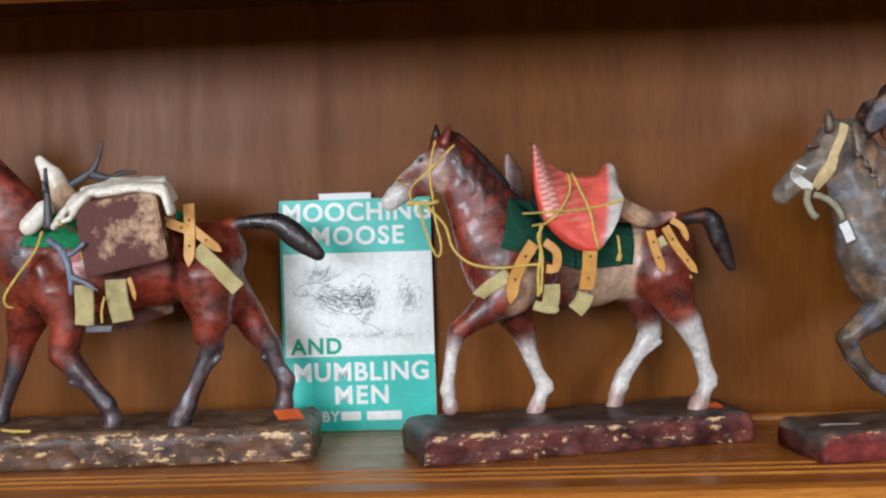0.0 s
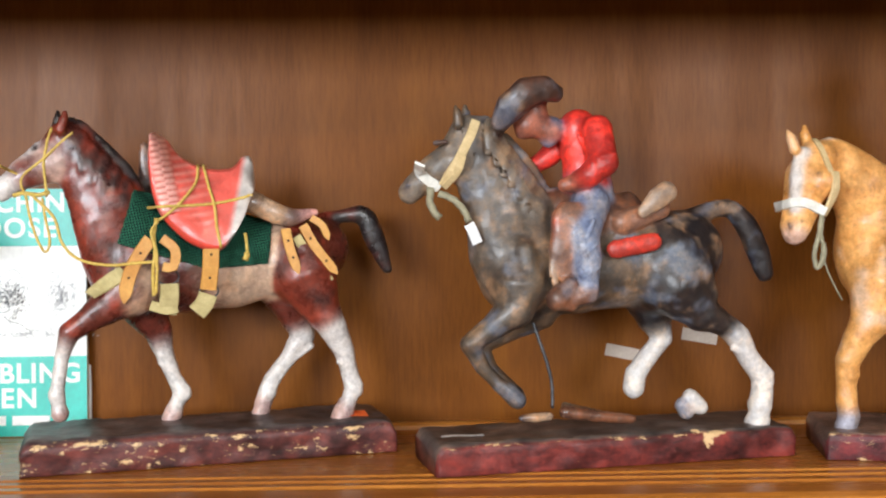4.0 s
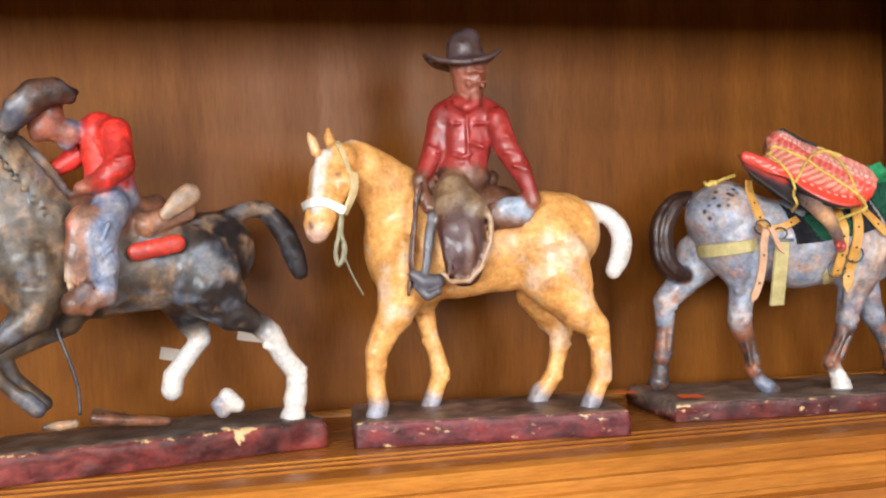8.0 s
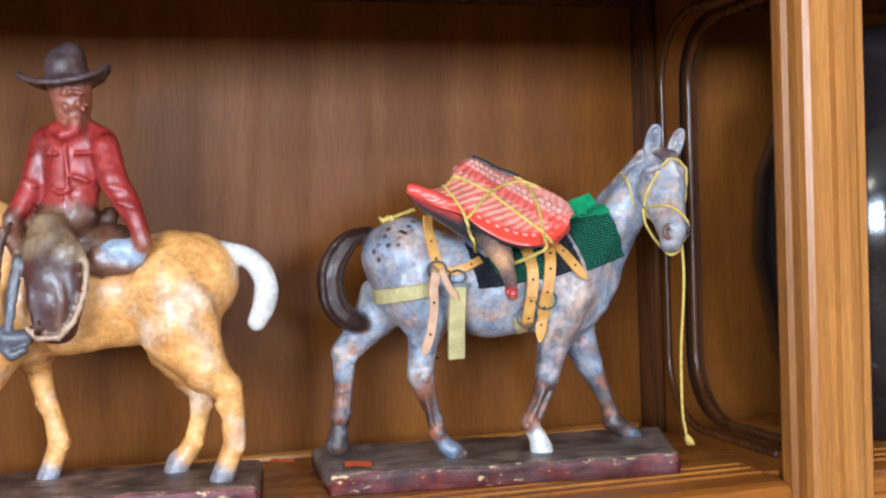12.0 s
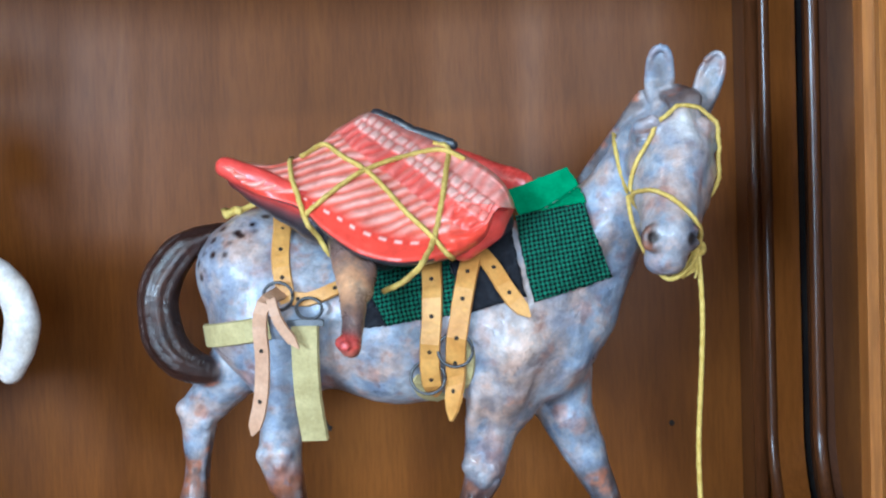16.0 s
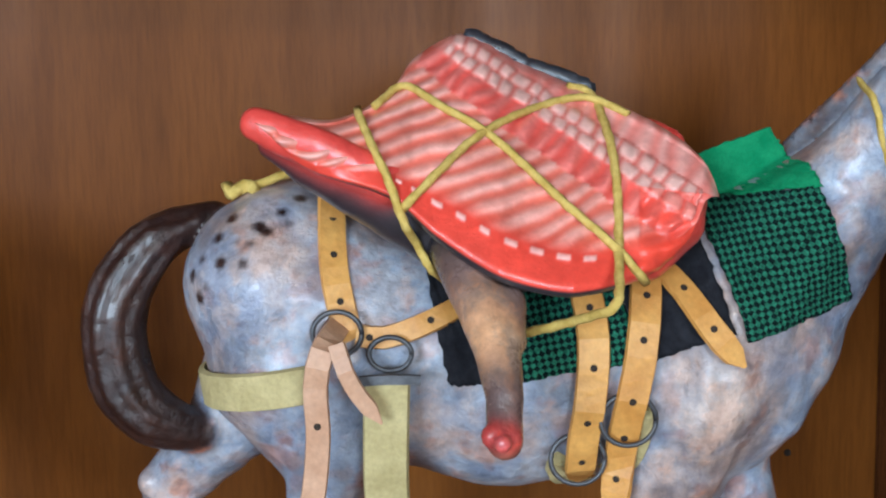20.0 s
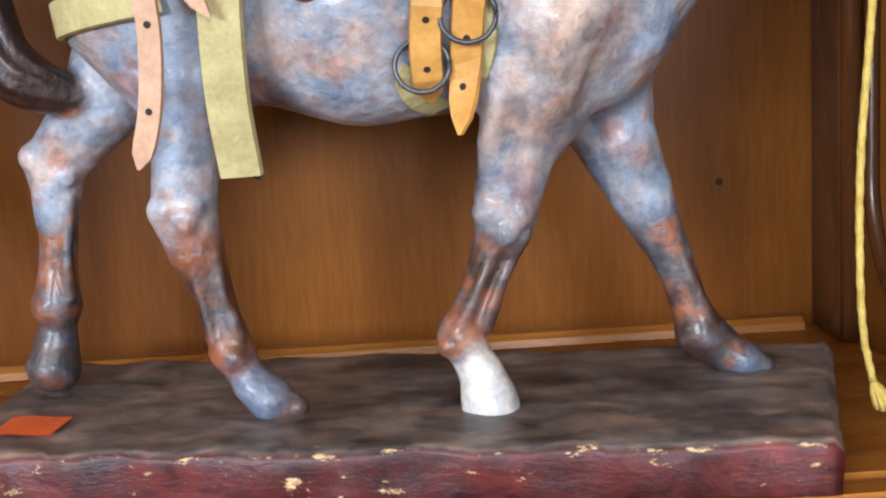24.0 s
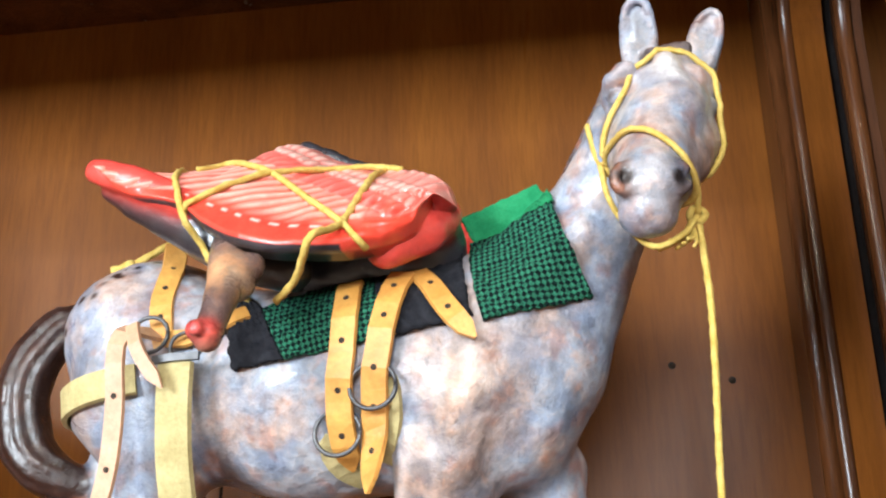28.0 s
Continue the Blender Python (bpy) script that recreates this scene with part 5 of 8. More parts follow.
for u0, w0, v0, u1, w1, v1, half in ((0.2655, 0.2445, 0.0335, 0.2670, 0.2715, 0.0450, 0.0058), (0.2840, 0.2430, 0.0300, 0.2920, 0.2690, 0.0330, 0.0056)):
    edge = []
    for k in range(17):
        q = radians(-152 + 19 * k)
        up = 0.57 + 0.44 * math.cos(q)
        side = math.sin(q) * (0.78 + 0.22 * up)
        edge.append((u0 + (u1 - u0) * up + half * side, w0 + (w1 - w0) * up, v0 + (v1 - v0) * up + 0.0012, 0.0015))
    limb(H5, "rim", 1.0, 0.0012, "roan", *edge)
    limb(H5, "ear", 0.45, 0.002, "earin", *[(u0 + (u1 - u0) * f, w0 + (w1 - w0) * f, v0 + (v1 - v0) * f - 0.0002, half * r) for f, r in ((0.1, 0.7), (0.35, 1.0), (0.6, 1.05), (0.84, 0.66))])
    limb(H5, "earback", 0.5, 0.002, "roan", *[(u0 + (u1 - u0) * f, w0 + (w1 - w0) * f, v0 + (v1 - v0) * f - 0.0030, half * r) for f, r in ((0.0, 0.8), (0.35, 1.0), (0.6, 1.02), (0.85, 0.6))])
limb(H5, "blade", 1.0, 0.004, "pinkroan", (0.206, 0.166, 0.034, 0.0095), (0.199, 0.136, 0.0385, 0.0105), (0.193, 0.114, 0.0345, 0.0085))
limb(H5, "arm", 1.0, 0.005, "roan", (0.177, 0.137, 0.0325, 0.0105), (0.185, 0.116, 0.0345, 0.0085))
limb(H5, "breast", 1.1, 0.012, "roan", (0.232, 0.172, 0.012, 0.0135), (0.226, 0.15, 0.012, 0.0165), (0.212, 0.128, 0.010, 0.017))
limb(H5, "thigh", 1.0, 0.006, "roan", (0.088, 0.152, 0.034, 0.0125), (0.087, 0.126, 0.035, 0.0095))
limb(H5, "crest", 1.0, 0.006, "roan", (0.238, 0.193, 0.030, 0.0070), (0.214, 0.166, 0.034, 0.008))
brim(H3, (0.0770, 0.2690, 0.01), 0.030, 0.026, 34, -0.003, 0.010, 0.0028, "felt")
brim(H4, (0.0874, 0.3083, 0.022), 0.031, 0.026, 4, 0.008, -0.003, 0.0022, "felt2")
SURF = {"H1": list(H1), "H2": list(H2), "H3": list(H3), "H4": list(H4), "H5": list(H5)}


PATCH = {}


def near(key, u, w, top=0.14):
    """The nearer of the carved surface and any slab laid over it."""
    v = carved_near(key, u, w, top)
    for pts in PATCH.get(key, ()):
        d = (pts[:, 0] - u) ** 2 + (pts[:, 2] - w) ** 2
        i = int(np.argmin(d))
        if d[i] < 0.0035 ** 2:
            v = pts[i, 1] if v is None else max(v, pts[i, 1])
    return v


def carved_near(key, u, w, top=0.14):
    """How far toward the viewer the carved surface stands at (along, up); None beside it."""
    v = np.arange(top, -0.12, -0.0015)
    some = [q for q in SURF[key] if q[2][0] - 0.012 < u < q[3][0] + 0.012 and q[2][2] - 0.012 < w < q[3][2] + 0.012]
    if not some:
        return None
    d = field(np.stack([np.full_like(v, u), v, np.full_like(v, w)], -1), some)
    hit = np.argmax(d < 0)
    return None if not (d < 0).any() else float(v[hit] + d[hit])


def dabs(key, points, r, paint):
    out = []
    for p in points:
        v = near(key, p[0], p[1])
        if v is not None:
            out.append(((p[0], v, p[1]), r * random.uniform(0.85, 1.2), paint))
    return out


statue("H1", H1, 0.0020, BAYPAINT, "carved red-bay pack horse figure, glossy painted wood", (), [("black", 34, 0.15, 0.6, 0.7), ("cherry", 45, 0.1, 0.5, 0.7)], ("bay",))
statue("H2", H2, 0.0022, BAYPAINT, "carved bay pinto pack horse figure with white stockings", dabs("H2", [(0.0114, 0.2439)], 0.0026, "black") + dabs("H2", [(-0.0171, 0.2159)], 0.0014, "dark"), [("black", 36, 0.15, 0.6, 0.7), ("cherry", 48, 0.15, 0.5, 0.5)], ("bay", "dkbay"))
statue("H3", H3, 0.0022, GREYPAINT, "carved smoky-brown trotting horse figure with a rider in red", dabs("H3", [(0.0092, 0.2406)], 0.0026, "black"), [("black", 38, 0.05, 0.5, 0.6), ("buff", 52, 0.2, 0.6, 0.4), ("slate", 44, 0.15, 0.5, 0.55)], ("grulla", "black"))
statue("H4", H4, 0.0022, PALOPAINT, "carved palomino horse figure with a rider in a red shirt", dabs("H4", [(-0.0178, 0.2178), (-0.0319, 0.1823)], 0.0022, "black") + dabs("H4", [(0.0898, 0.2941), (0.1008, 0.2943)], 0.001, "umber"), [("white", 32, 0.2, 0.7, 0.4), ("tanhide", 46, 0.15, 0.6, 0.45)], ("palo",))

spots = dabs("H5", [(0.0638, 0.1949), (0.0578, 0.1897), (0.0512, 0.1915), (0.0701, 0.1983), (0.0431, 0.1798), (0.0484, 0.1772), (0.0791, 0.2051), (0.0748, 0.2019), (0.0906, 0.2049), (0.0467, 0.1848), (0.0601, 0.1846), (0.0662, 0.1929), (0.0547, 0.1964), (0.0721, 0.1944), (0.0526, 0.1847), (0.0619, 0.1896), (0.0454, 0.1739), (0.0839, 0.2017)], 0.0024, "darkbrown")
spots += [((0.2612, 0.084, 0.1888), 0.0034, "black"), ((0.2768, 0.0802, 0.1878), 0.0034, "black"), ((0.2567, 0.0555, 0.231), 0.0024, "darkgrey")]
LOWER = ("umber", "rust", "pastern", "darkgrey")
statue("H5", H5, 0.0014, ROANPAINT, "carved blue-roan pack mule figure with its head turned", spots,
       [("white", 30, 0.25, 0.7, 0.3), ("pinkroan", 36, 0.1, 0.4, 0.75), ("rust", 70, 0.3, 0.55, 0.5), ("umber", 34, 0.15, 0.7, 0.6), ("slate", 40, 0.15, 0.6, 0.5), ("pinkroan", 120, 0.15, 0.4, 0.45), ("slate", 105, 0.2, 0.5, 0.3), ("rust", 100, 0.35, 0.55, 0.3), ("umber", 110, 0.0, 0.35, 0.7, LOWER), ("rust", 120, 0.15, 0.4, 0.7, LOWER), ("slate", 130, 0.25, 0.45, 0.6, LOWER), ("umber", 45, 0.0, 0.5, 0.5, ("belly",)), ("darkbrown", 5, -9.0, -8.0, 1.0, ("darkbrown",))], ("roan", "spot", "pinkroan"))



# ---- worn wooden bases ----
def base_paint(name):
    """Painted plank: the top and side colours laid on, worn through to pale wood where the edge wear is strong."""
    m, nt, b = material(name, 0.38, 0.0, 0.35)
    v = coords(nt)
    st = coords(nt, (0.45, 1, 1))
    at, we = nt.nodes.new("ShaderNodeAttribute"), nt.nodes.new("ShaderNodeAttribute")
    at.attribute_name, we.attribute_name = "paint", "wear"
    n1 = node(nt, "ShaderNodeTexNoise", Scale=150.0, Detail=6.0, Roughness=0.74)
    n2 = node(nt, "ShaderNodeTexNoise", Scale=32.0, Detail=5.0, Roughness=0.65)
    nt.links.new(st, n1.inputs["Vector"])
    nt.links.new(v, n2.inputs["Vector"])
    k = ramp(nt, n2.outputs[0], [(0.33, (0.16, 0.16, 0.17)), (0.5, (0.9, 0.85, 0.82)), (0.67, (1.9, 1.6, 1.4))])
    n3 = node(nt, "ShaderNodeTexNoise", Scale=95.0, Detail=7.0, Roughness=0.72, Distortion=0.5)
    nt.links.new(st, n3.inputs["Vector"])
    k2 = ramp(nt, n3.outputs[0], [(0.36, (0.35, 0.33, 0.36)), (0.5, (1, 1, 1)), (0.64, (1.5, 1.3, 1.15))])
    c = blend(nt, 0.85, blend(nt, 0.9, at.outputs[0], k, "MULTIPLY"), k2, "MULTIPLY")
    ad = nt.nodes.new("ShaderNodeMath")
    ad.operation = "MULTIPLY_ADD"
    ad.inputs[1].default_value = 0.34
    nt.links.new(we.outputs["Fac"], ad.inputs[0])
    nt.links.new(n1.outputs[0], ad.inputs[2])
    mask = ramp(nt, ad.outputs[0], [(0.74, (0, 0, 0)), (0.8, (1, 1, 1))])
    nt.links.new(blend(nt, mask, c, (0.66, 0.44, 0.22)), b.inputs["Base Color"])
    bump(nt, b, n1.outputs[0], 0.5, 0.0012)
    return m


BASEMAT = base_paint("base_worn_paint")


def plinth(key, x0, x1, depth, height, label, top=(0.1, 0.085, 0.085), side=(0.13, 0.03, 0.028), rnd=0.006, rough=0.0008, scuffs=(), topwear=0.0, sidewear=0.3, turn=0.0, skew=(0.0, 0.0), shift=0.0):
    """A hand-cut plank: rounded ends and arrises, slightly uneven, with wear along the upper edge."""
    n, hd = 96, depth / 2
    prof = []
    for cy, cz, a0 in ((hd - rnd * 0.5, rnd * 0.3, -90), (hd - rnd, height - rnd, 0), (-hd + rnd, height - rnd, 90), (-hd + rnd * 0.5, rnd * 0.3, 180)):
        r = rnd if cz > rnd else rnd * 0.3
        prof += [(cy + r * math.cos(radians(a0 + 30 * i)), cz + r * math.sin(radians(a0 + 30 * i))) for i in range(4)]
    dense = []
    for a, b in zip(prof, prof[1:] + prof[:1]):
        L = math.dist(a, b)
        m = max(1, int(L / 0.0035))
        dense += [(a[0] + (b[0] - a[0]) * i / m, a[1] + (b[1] - a[1]) * i / m) for i in range(m)]
    bm = bmesh.new()
    pl, wl = bm.verts.layers.float_color.new("paint"), bm.verts.layers.float.new("wear")
    rings = []
    for i in range(n + 1):
        x = x0 + (x1 - x0) * i / n
        end = min(x - x0, x1 - x)
        sq = 1 - 0.55 * max(0, 1 - end / rnd) ** 2
        ring = []
        for y, z in dense:
            q = Vector((x * 60, y * 60, z * 60 + ord(key[1]) % 7))
            d = noise.noise(q) * rough + noise.noise(q * 4) * rough * 0.5
            zz = z * (1 - 0.25 * max(0, 1 - end / rnd) ** 2) if z > height * 0.5 else z
            vtx = bm.verts.new((x + d + (skew[0] + (skew[1] - skew[0]) * i / n) * y, y * (0.985 + 0.015 * sq) + d + shift, max(0.0004, zz + (d if z > 0.003 else 0))))
            up = z > height - rnd * 0.35
            wear = max(0.0, 1 - abs(z - (height - rnd * 0.5)) / (rnd * 0.9)) * (0.62 if abs(y) > hd - rnd * 1.6 else 0.0)
            wear = max(wear, 0.35 * max(0, 1 - z / 0.006), topwear if up else sidewear)
            col = top if up else side
            for cx, cy, cz, rad, amount in scuffs:
                if (x - cx) ** 2 + (y - cy) ** 2 + (z - cz) ** 2 < rad * rad:
                    wear = max(wear, amount)
            vtx[pl], vtx[wl] = (*col, 1), wear
            ring.append(vtx)
        rings.append(ring)
    m = len(dense)
    for a, b in zip(rings, rings[1:]):
        for k in range(m):
            bm.faces.new((a[k], a[(k + 1) % m], b[(k + 1) % m], b[k]))
    bm.faces.new(rings[0][::-1])
    bm.faces.new(rings[-1])
    bmesh.ops.recalc_face_normals(bm, faces=bm.faces[:])
    ob = link("wooden_base", bm, BASEMAT, smooth=True)
    ob.matrix_world = PLACE[key] @ pose(0, 0, 0, 0, 0, turn)
    return tagged(ob, label, "base", "bases of the horse figures")


chip = [(0.2003, 0.0269), (0.2078, 0.0320), (0.2109, 0.0176), (0.2179, 0.0227)]
plinth("H1", -0.08, 0.315, 0.104, 0.03, "worn dark wooden base with rough bark-like edges", (0.15, 0.1, 0.075), (0.09, 0.05, 0.032), 0.008, 0.0022, topwear=0.45, sidewear=0.55)
plinth("H2", -0.002, 0.283, 0.09, 0.027, "worn dark red-brown wooden base with chipped edges", (0.075, 0.062, 0.064), (0.085, 0.026, 0.024), 0.007, 0.0016, topwear=0.1, sidewear=0.5)
plinth("H3", 0.0, 0.285, 0.08, 0.024, "worn maroon wooden base with a large bare chip", (0.1, 0.085, 0.08), (0.12, 0.024, 0.022), 0.005, 0.0013, topwear=0.15, sidewear=0.2, scuffs=[(c[0], -0.04, c[1], 0.006, 0.9) for c in chip])
plinth("H4", -0.012, 0.212, 0.1, 0.021, "worn maroon wooden base with a scuffed pale top", (0.16, 0.12, 0.11), (0.12, 0.02, 0.024), 0.003, 0.0009, topwear=0.42, sidewear=0.42)
plinth("H5", -0.003, 0.284, 0.113, 0.0168, "low dark maroon wooden base with chipped edges", (0.17, 0.145, 0.135), (0.075, 0.015, 0.015), 0.003, 0.0011, topwear=0.2, sidewear=0.42, turn=-1.5, skew=(-0.09, 0.2), shift=-0.0055)

# ---- tack helpers: everything lies on the carved surface ----
def lay(key, pts, lift, step=0.004):
    """A smooth path on the near side; a third number in a point fixes its distance toward the viewer."""
    P, last = [], None
    for p in pts:
        v = p[2] if len(p) > 2 else near(key, p[0], p[1])
        if v is None:
            v = last if last is not None else 0.03
        elif len(p) < 3:
            v += lift
        last = v
        P.append((p[0], v, p[1]))
    fixed = any(len(p) > 2 for p in pts)
    out = smooth_path(P, step)
    if not fixed:
        for q in out:
            v = near(key, q.x, q.z)
            if v is not None and abs(v + lift - q.y) < 0.012:
                q.y = v + lift
        for _ in range(7):
            ys = [q.y for q in out]
            for i in range(1, len(out) - 1):
                out[i].y = max(ys[i], 0.5 * ys[i] + 0.25 * (ys[i - 1] + ys[i + 1]))
    return [Vector((q.x, -q.y, q.z)) for q in out]


def slope(key, p):
    """Outward direction of the carved surface near p (local, y away from the viewer)."""
    e = 0.003
    c = np.array((p.x, -p.y, p.z))
    some = [q for q in SURF[key] if (c > q[2] - 0.015).all() and (c < q[3] + 0.015).all()]
    if not some:
        return Vector((0, -1, 0))
    g = [field(np.array([c + e * np.eye(3)[i], c - e * np.eye(3)[i]]), some) for i in range(3)]
    n = Vector((g[0][0] - g[0][1], -(g[1][0] - g[1][1]), g[2][0] - g[2][1]))
    return n.normalized() if n.length > 1e-6 else Vector((0, -1, 0))


def ribbon(path, normals, width, thick, tip=False):
    """A flat strap along a path with square edges, or a pointed end."""
    bm = bmesh.new()
    rings = []
    for i, p in enumerate(path):
        d = (path[min(i + 1, len(path) - 1)] - path[max(i - 1, 0)]).normalized()
        n = normals[i]
        s = d.cross(n).normalized()
        n = s.cross(d).normalized()
        w = width / 2
        if tip:
            rest = sum((b - a).length for a, b in zip(path[i:], path[i + 1:]))
            w *= min(1.0, 0.12 + rest / (width * 0.8))
        rings.append([bm.verts.new(p + q) for q in (-s * w, -s * w * 0.9 + n * thick, s * w * 0.9 + n * thick, s * w, )])
    for a, b in zip(rings, rings[1:]):
        for k in range(4):
            bm.faces.new((a[k], a[(k + 1) % 4], b[(k + 1) % 4], b[k]))
    bm.faces.new(rings[0])
    bm.faces.new(rings[-1][::-1])
    bmesh.ops.recalc_face_normals(bm, faces=bm.faces[:])
    return bm


def strap(key, pts, width, mat, label, name="leather_strap", tip=False, holes=0, lift=0.0006, thick=0.0014, group="straps and tack"):
    path = lay(key, pts, lift)
    free = any(len(p) > 2 for p in pts)
    nr = [Vector((0, -1, 0)) if free else slope(key, p) for p in path]
    for _ in range(4):
        nr = [(nr[max(i - 1, 0)] + nr[i] * 2 + nr[min(i + 1, len(nr) - 1)]).normalized() for i in range(len(nr))]
    ob = link(name, ribbon(path, nr, width, thick, tip), mat)
    ob.matrix_world = PLACE[key]
    tagged(ob, label, "strap", group)
    if holes:
        for k in range(holes):
            i = int((k + 0.6) / (holes + 0.2) * (len(path) - 1))
            d = (path[min(i + 1, len(path) - 1)] - path[max(i - 1, 0)]).normalized()
            n = nr[i]
            s = d.cross(n).normalized()
            bm = bmesh.new()
            c = path[i] + n * (thick + 0.0002)
            vs = [bm.verts.new(c + 0.0011 * (math.cos(a) * s + math.sin(a) * d) - n * z) for z in (0, 0.0006) for a in [j * math.pi / 4 for j in range(8)]]
            bm.faces.new(vs[:8])
            for j in range(8):
                bm.faces.new((vs[j], vs[8 + j], vs[8 + (j + 1) % 8], vs[(j + 1) % 8]))
            part("punch_hole", bm, HOLE, ob, "dark punched hole")
    return ob


def cord(key, pts, r, label, mat=None, name="cord", lift=None, group="yellow lashing cords"):
    bm = bmesh.new()
    tube(bm, lay(key, pts, r if lift is None else lift, 0.0025), r, 9, 1500.0)
    ob = link(name, bm, mat or ROPE, smooth=True)
    ob.matrix_world = PLACE[key]
    return tagged(ob, label, "cord", group)


def wire_ring(key, u, w, R, r=0.0008, lift=0.002, label="grey bent-wire ring on the tack", sq=1.0, tilt=0.0):
    v = (near(key, u, w) or 0.04) + lift
    bm = bmesh.new()
    pts = [Vector((u + R * math.cos(a), -v - tilt * math.sin(a) * R, w + R * sq * math.sin(a))) for a in [k * math.pi / 12 for k in range(25)]]
    tube(bm, pts, r, 6)
    ob = link("wire_ring", bm, STEEL, smooth=True)
    ob.matrix_world = PLACE[key]
    return tagged(ob, label, "ring", "wire rings of the tack")


def cloth(key, quad, mat, name, parent, label="", n=22, lift=0.0028, thick=0.0016, wave=0.0):
    """A patch of cloth between four corners (along, up), laid on the surface, with thickness and a slightly uneven edge."""
    bm = bmesh.new()
    uvl = bm.loops.layers.uv.new("UVMap")
    A, B, C, D = [Vector(q[:2]) for q in quad]
    rows, uv = [], {}
    for i in range(n + 1):
        row = []
        for j in range(n + 1):
            s, t = i / n, j / n
            p = A.lerp(B, s).lerp(D.lerp(C, s), t)
            edge = min(s, 1 - s, t, 1 - t) == 0
            p = p + (Vector((random.uniform(-1, 1), random.uniform(-1, 1))) * 0.0004 if edge else Vector((0, 0)))
            v = near(key, p.x, p.y)
            row.append((p, v))
        rows.append(row)
    known = [v for r in rows for _, v in r if v is not None]
    base = min(known) if known else 0.03
    grid = []
    for i, row in enumerate(rows):
        g = []
        for j, (p, v) in enumerate(row):
            v = base if v is None else v
            v += lift + wave * math.sin(i * 1.3 + j * 0.7)
            a = bm.verts.new((p.x, -v - thick, p.y))
            b = bm.verts.new((p.x, -v, p.y))
            uv[a] = uv[b] = (p.x, p.y)
            g.append((a, b))
        grid.append(g)
    for i in range(n):
        for j in range(n):
            for q in (0, 1):
                bm.faces.new((grid[i][j][q], grid[i + 1][j][q], grid[i + 1][j + 1][q], grid[i][j + 1][q]))
    rim = [grid[i][0] for i in range(n + 1)] + [grid[n][j] for j in range(1, n + 1)] + [grid[i][n] for i in range(n - 1, -1, -1)] + [grid[0][j] for j in range(n - 1, 0, -1)]
    for a, b in zip(rim, rim[1:] + rim[:1]):
        bm.faces.new((a[0], b[0], b[1], a[1]))
    bmesh.ops.recalc_face_normals(bm, faces=bm.faces[:])
    for f in bm.faces:
        for l in f.loops:
            l[uvl].uv = uv[l.vert]
    return part(name, bm, mat, parent, label, smooth=True)


def carved(key, prims, h, mat, name, label, category, spots=(), group=""):
    """A carved load: one painted mesh that later cords and straps lie on."""
    SURF[key] += prims
    ob = new(name, solid(name, prims, h, mat, spots))
    ob.matrix_world = PLACE[key]
    return tagged(ob, label, category, group)


# ---- the mule's load ----
bl = thing("saddle_blanket", "green and black plaid wool saddle blanket on the mule", "blanket", PLACE["H5"])
cloth("H5", [(0.1968, 0.1989), (0.2309, 0.2042), (0.2428, 0.1692), (0.2079, 0.1594)], PLAID, "plaid_panel", bl, "dark green plaid weave")
cloth("H5", [(0.1925, 0.2109), (0.2222, 0.2215), (0.2324, 0.2044), (0.1980, 0.1989)], GREENFELT, "green_band", bl, "plain bright green wool")
cloth("H5", [(0.1638, 0.1886), (0.1938, 0.1998), (0.2042, 0.1622), (0.1785, 0.1559)], BLACKFELT, "black_band", bl)
cloth("H5", [(0.1279, 0.1730), (0.1636, 0.1880), (0.1780, 0.1562), (0.1406, 0.1509)], PLAID, "plaid_panel", bl)
cloth("H5", [(0.1132, 0.1848), (0.1276, 0.1730), (0.1403, 0.1507), (0.1201, 0.1493)], BLACKFELT, "black_band", bl)

def section(key, p0, p1, p2, centre, lift, a0, a1, skip=None, n=72):
    """A path round the carved body in the plane of three points (along, toward the viewer, up), between two angles counted from the first toward the second."""
    p0, p1, p2, c = Vector(p0), Vector(p1), Vector(p2), Vector(centre)
    nn = (p1 - p0).cross(p2 - p0).normalized()
    c = c - nn * (c - p0).dot(nn)
    e1 = (p0 - c).normalized()
    e2 = nn.cross(e1)
    if (p1 - c).dot(e2) < 0:
        e2 = -e2
    body = [q for q in SURF[key] if skip is None or not skip(q)]
    rr = np.arange(0.002, 0.09, 0.0007)
    radii, dirs = [], []
    for k in range(n + 1):
        a = radians(a0 + (a1 - a0) * k / n)
        d = e1 * math.cos(a) + e2 * math.sin(a)
        f = field(np.array(c)[None] + rr[:, None] * np.array(d)[None], body)
        radii.append(float(rr[np.argmax(f > 0)]))
        dirs.append(d)
    for _ in range(3):
        radii = [sorted(radii[max(0, i - 2):i + 3])[len(radii[max(0, i - 2):i + 3]) // 2] for i in range(n + 1)]
    for _ in range(5):
        radii = [max(r, 0.5 * r + 0.25 * (radii[max(0, i - 1)] + radii[min(n, i + 1)])) for i, r in enumerate(radii)]
    pts = [c + d * (r + lift) for d, r in zip(dirs, radii)]
    return [Vector((p.x, -p.y, p.z)) for p in pts], [Vector((d.x, -d.y, d.z)) for d in dirs]


def onto(key, points):
    return [(p[0], near(key, p[0], p[1]) or 0.02, p[1]) for p in points]


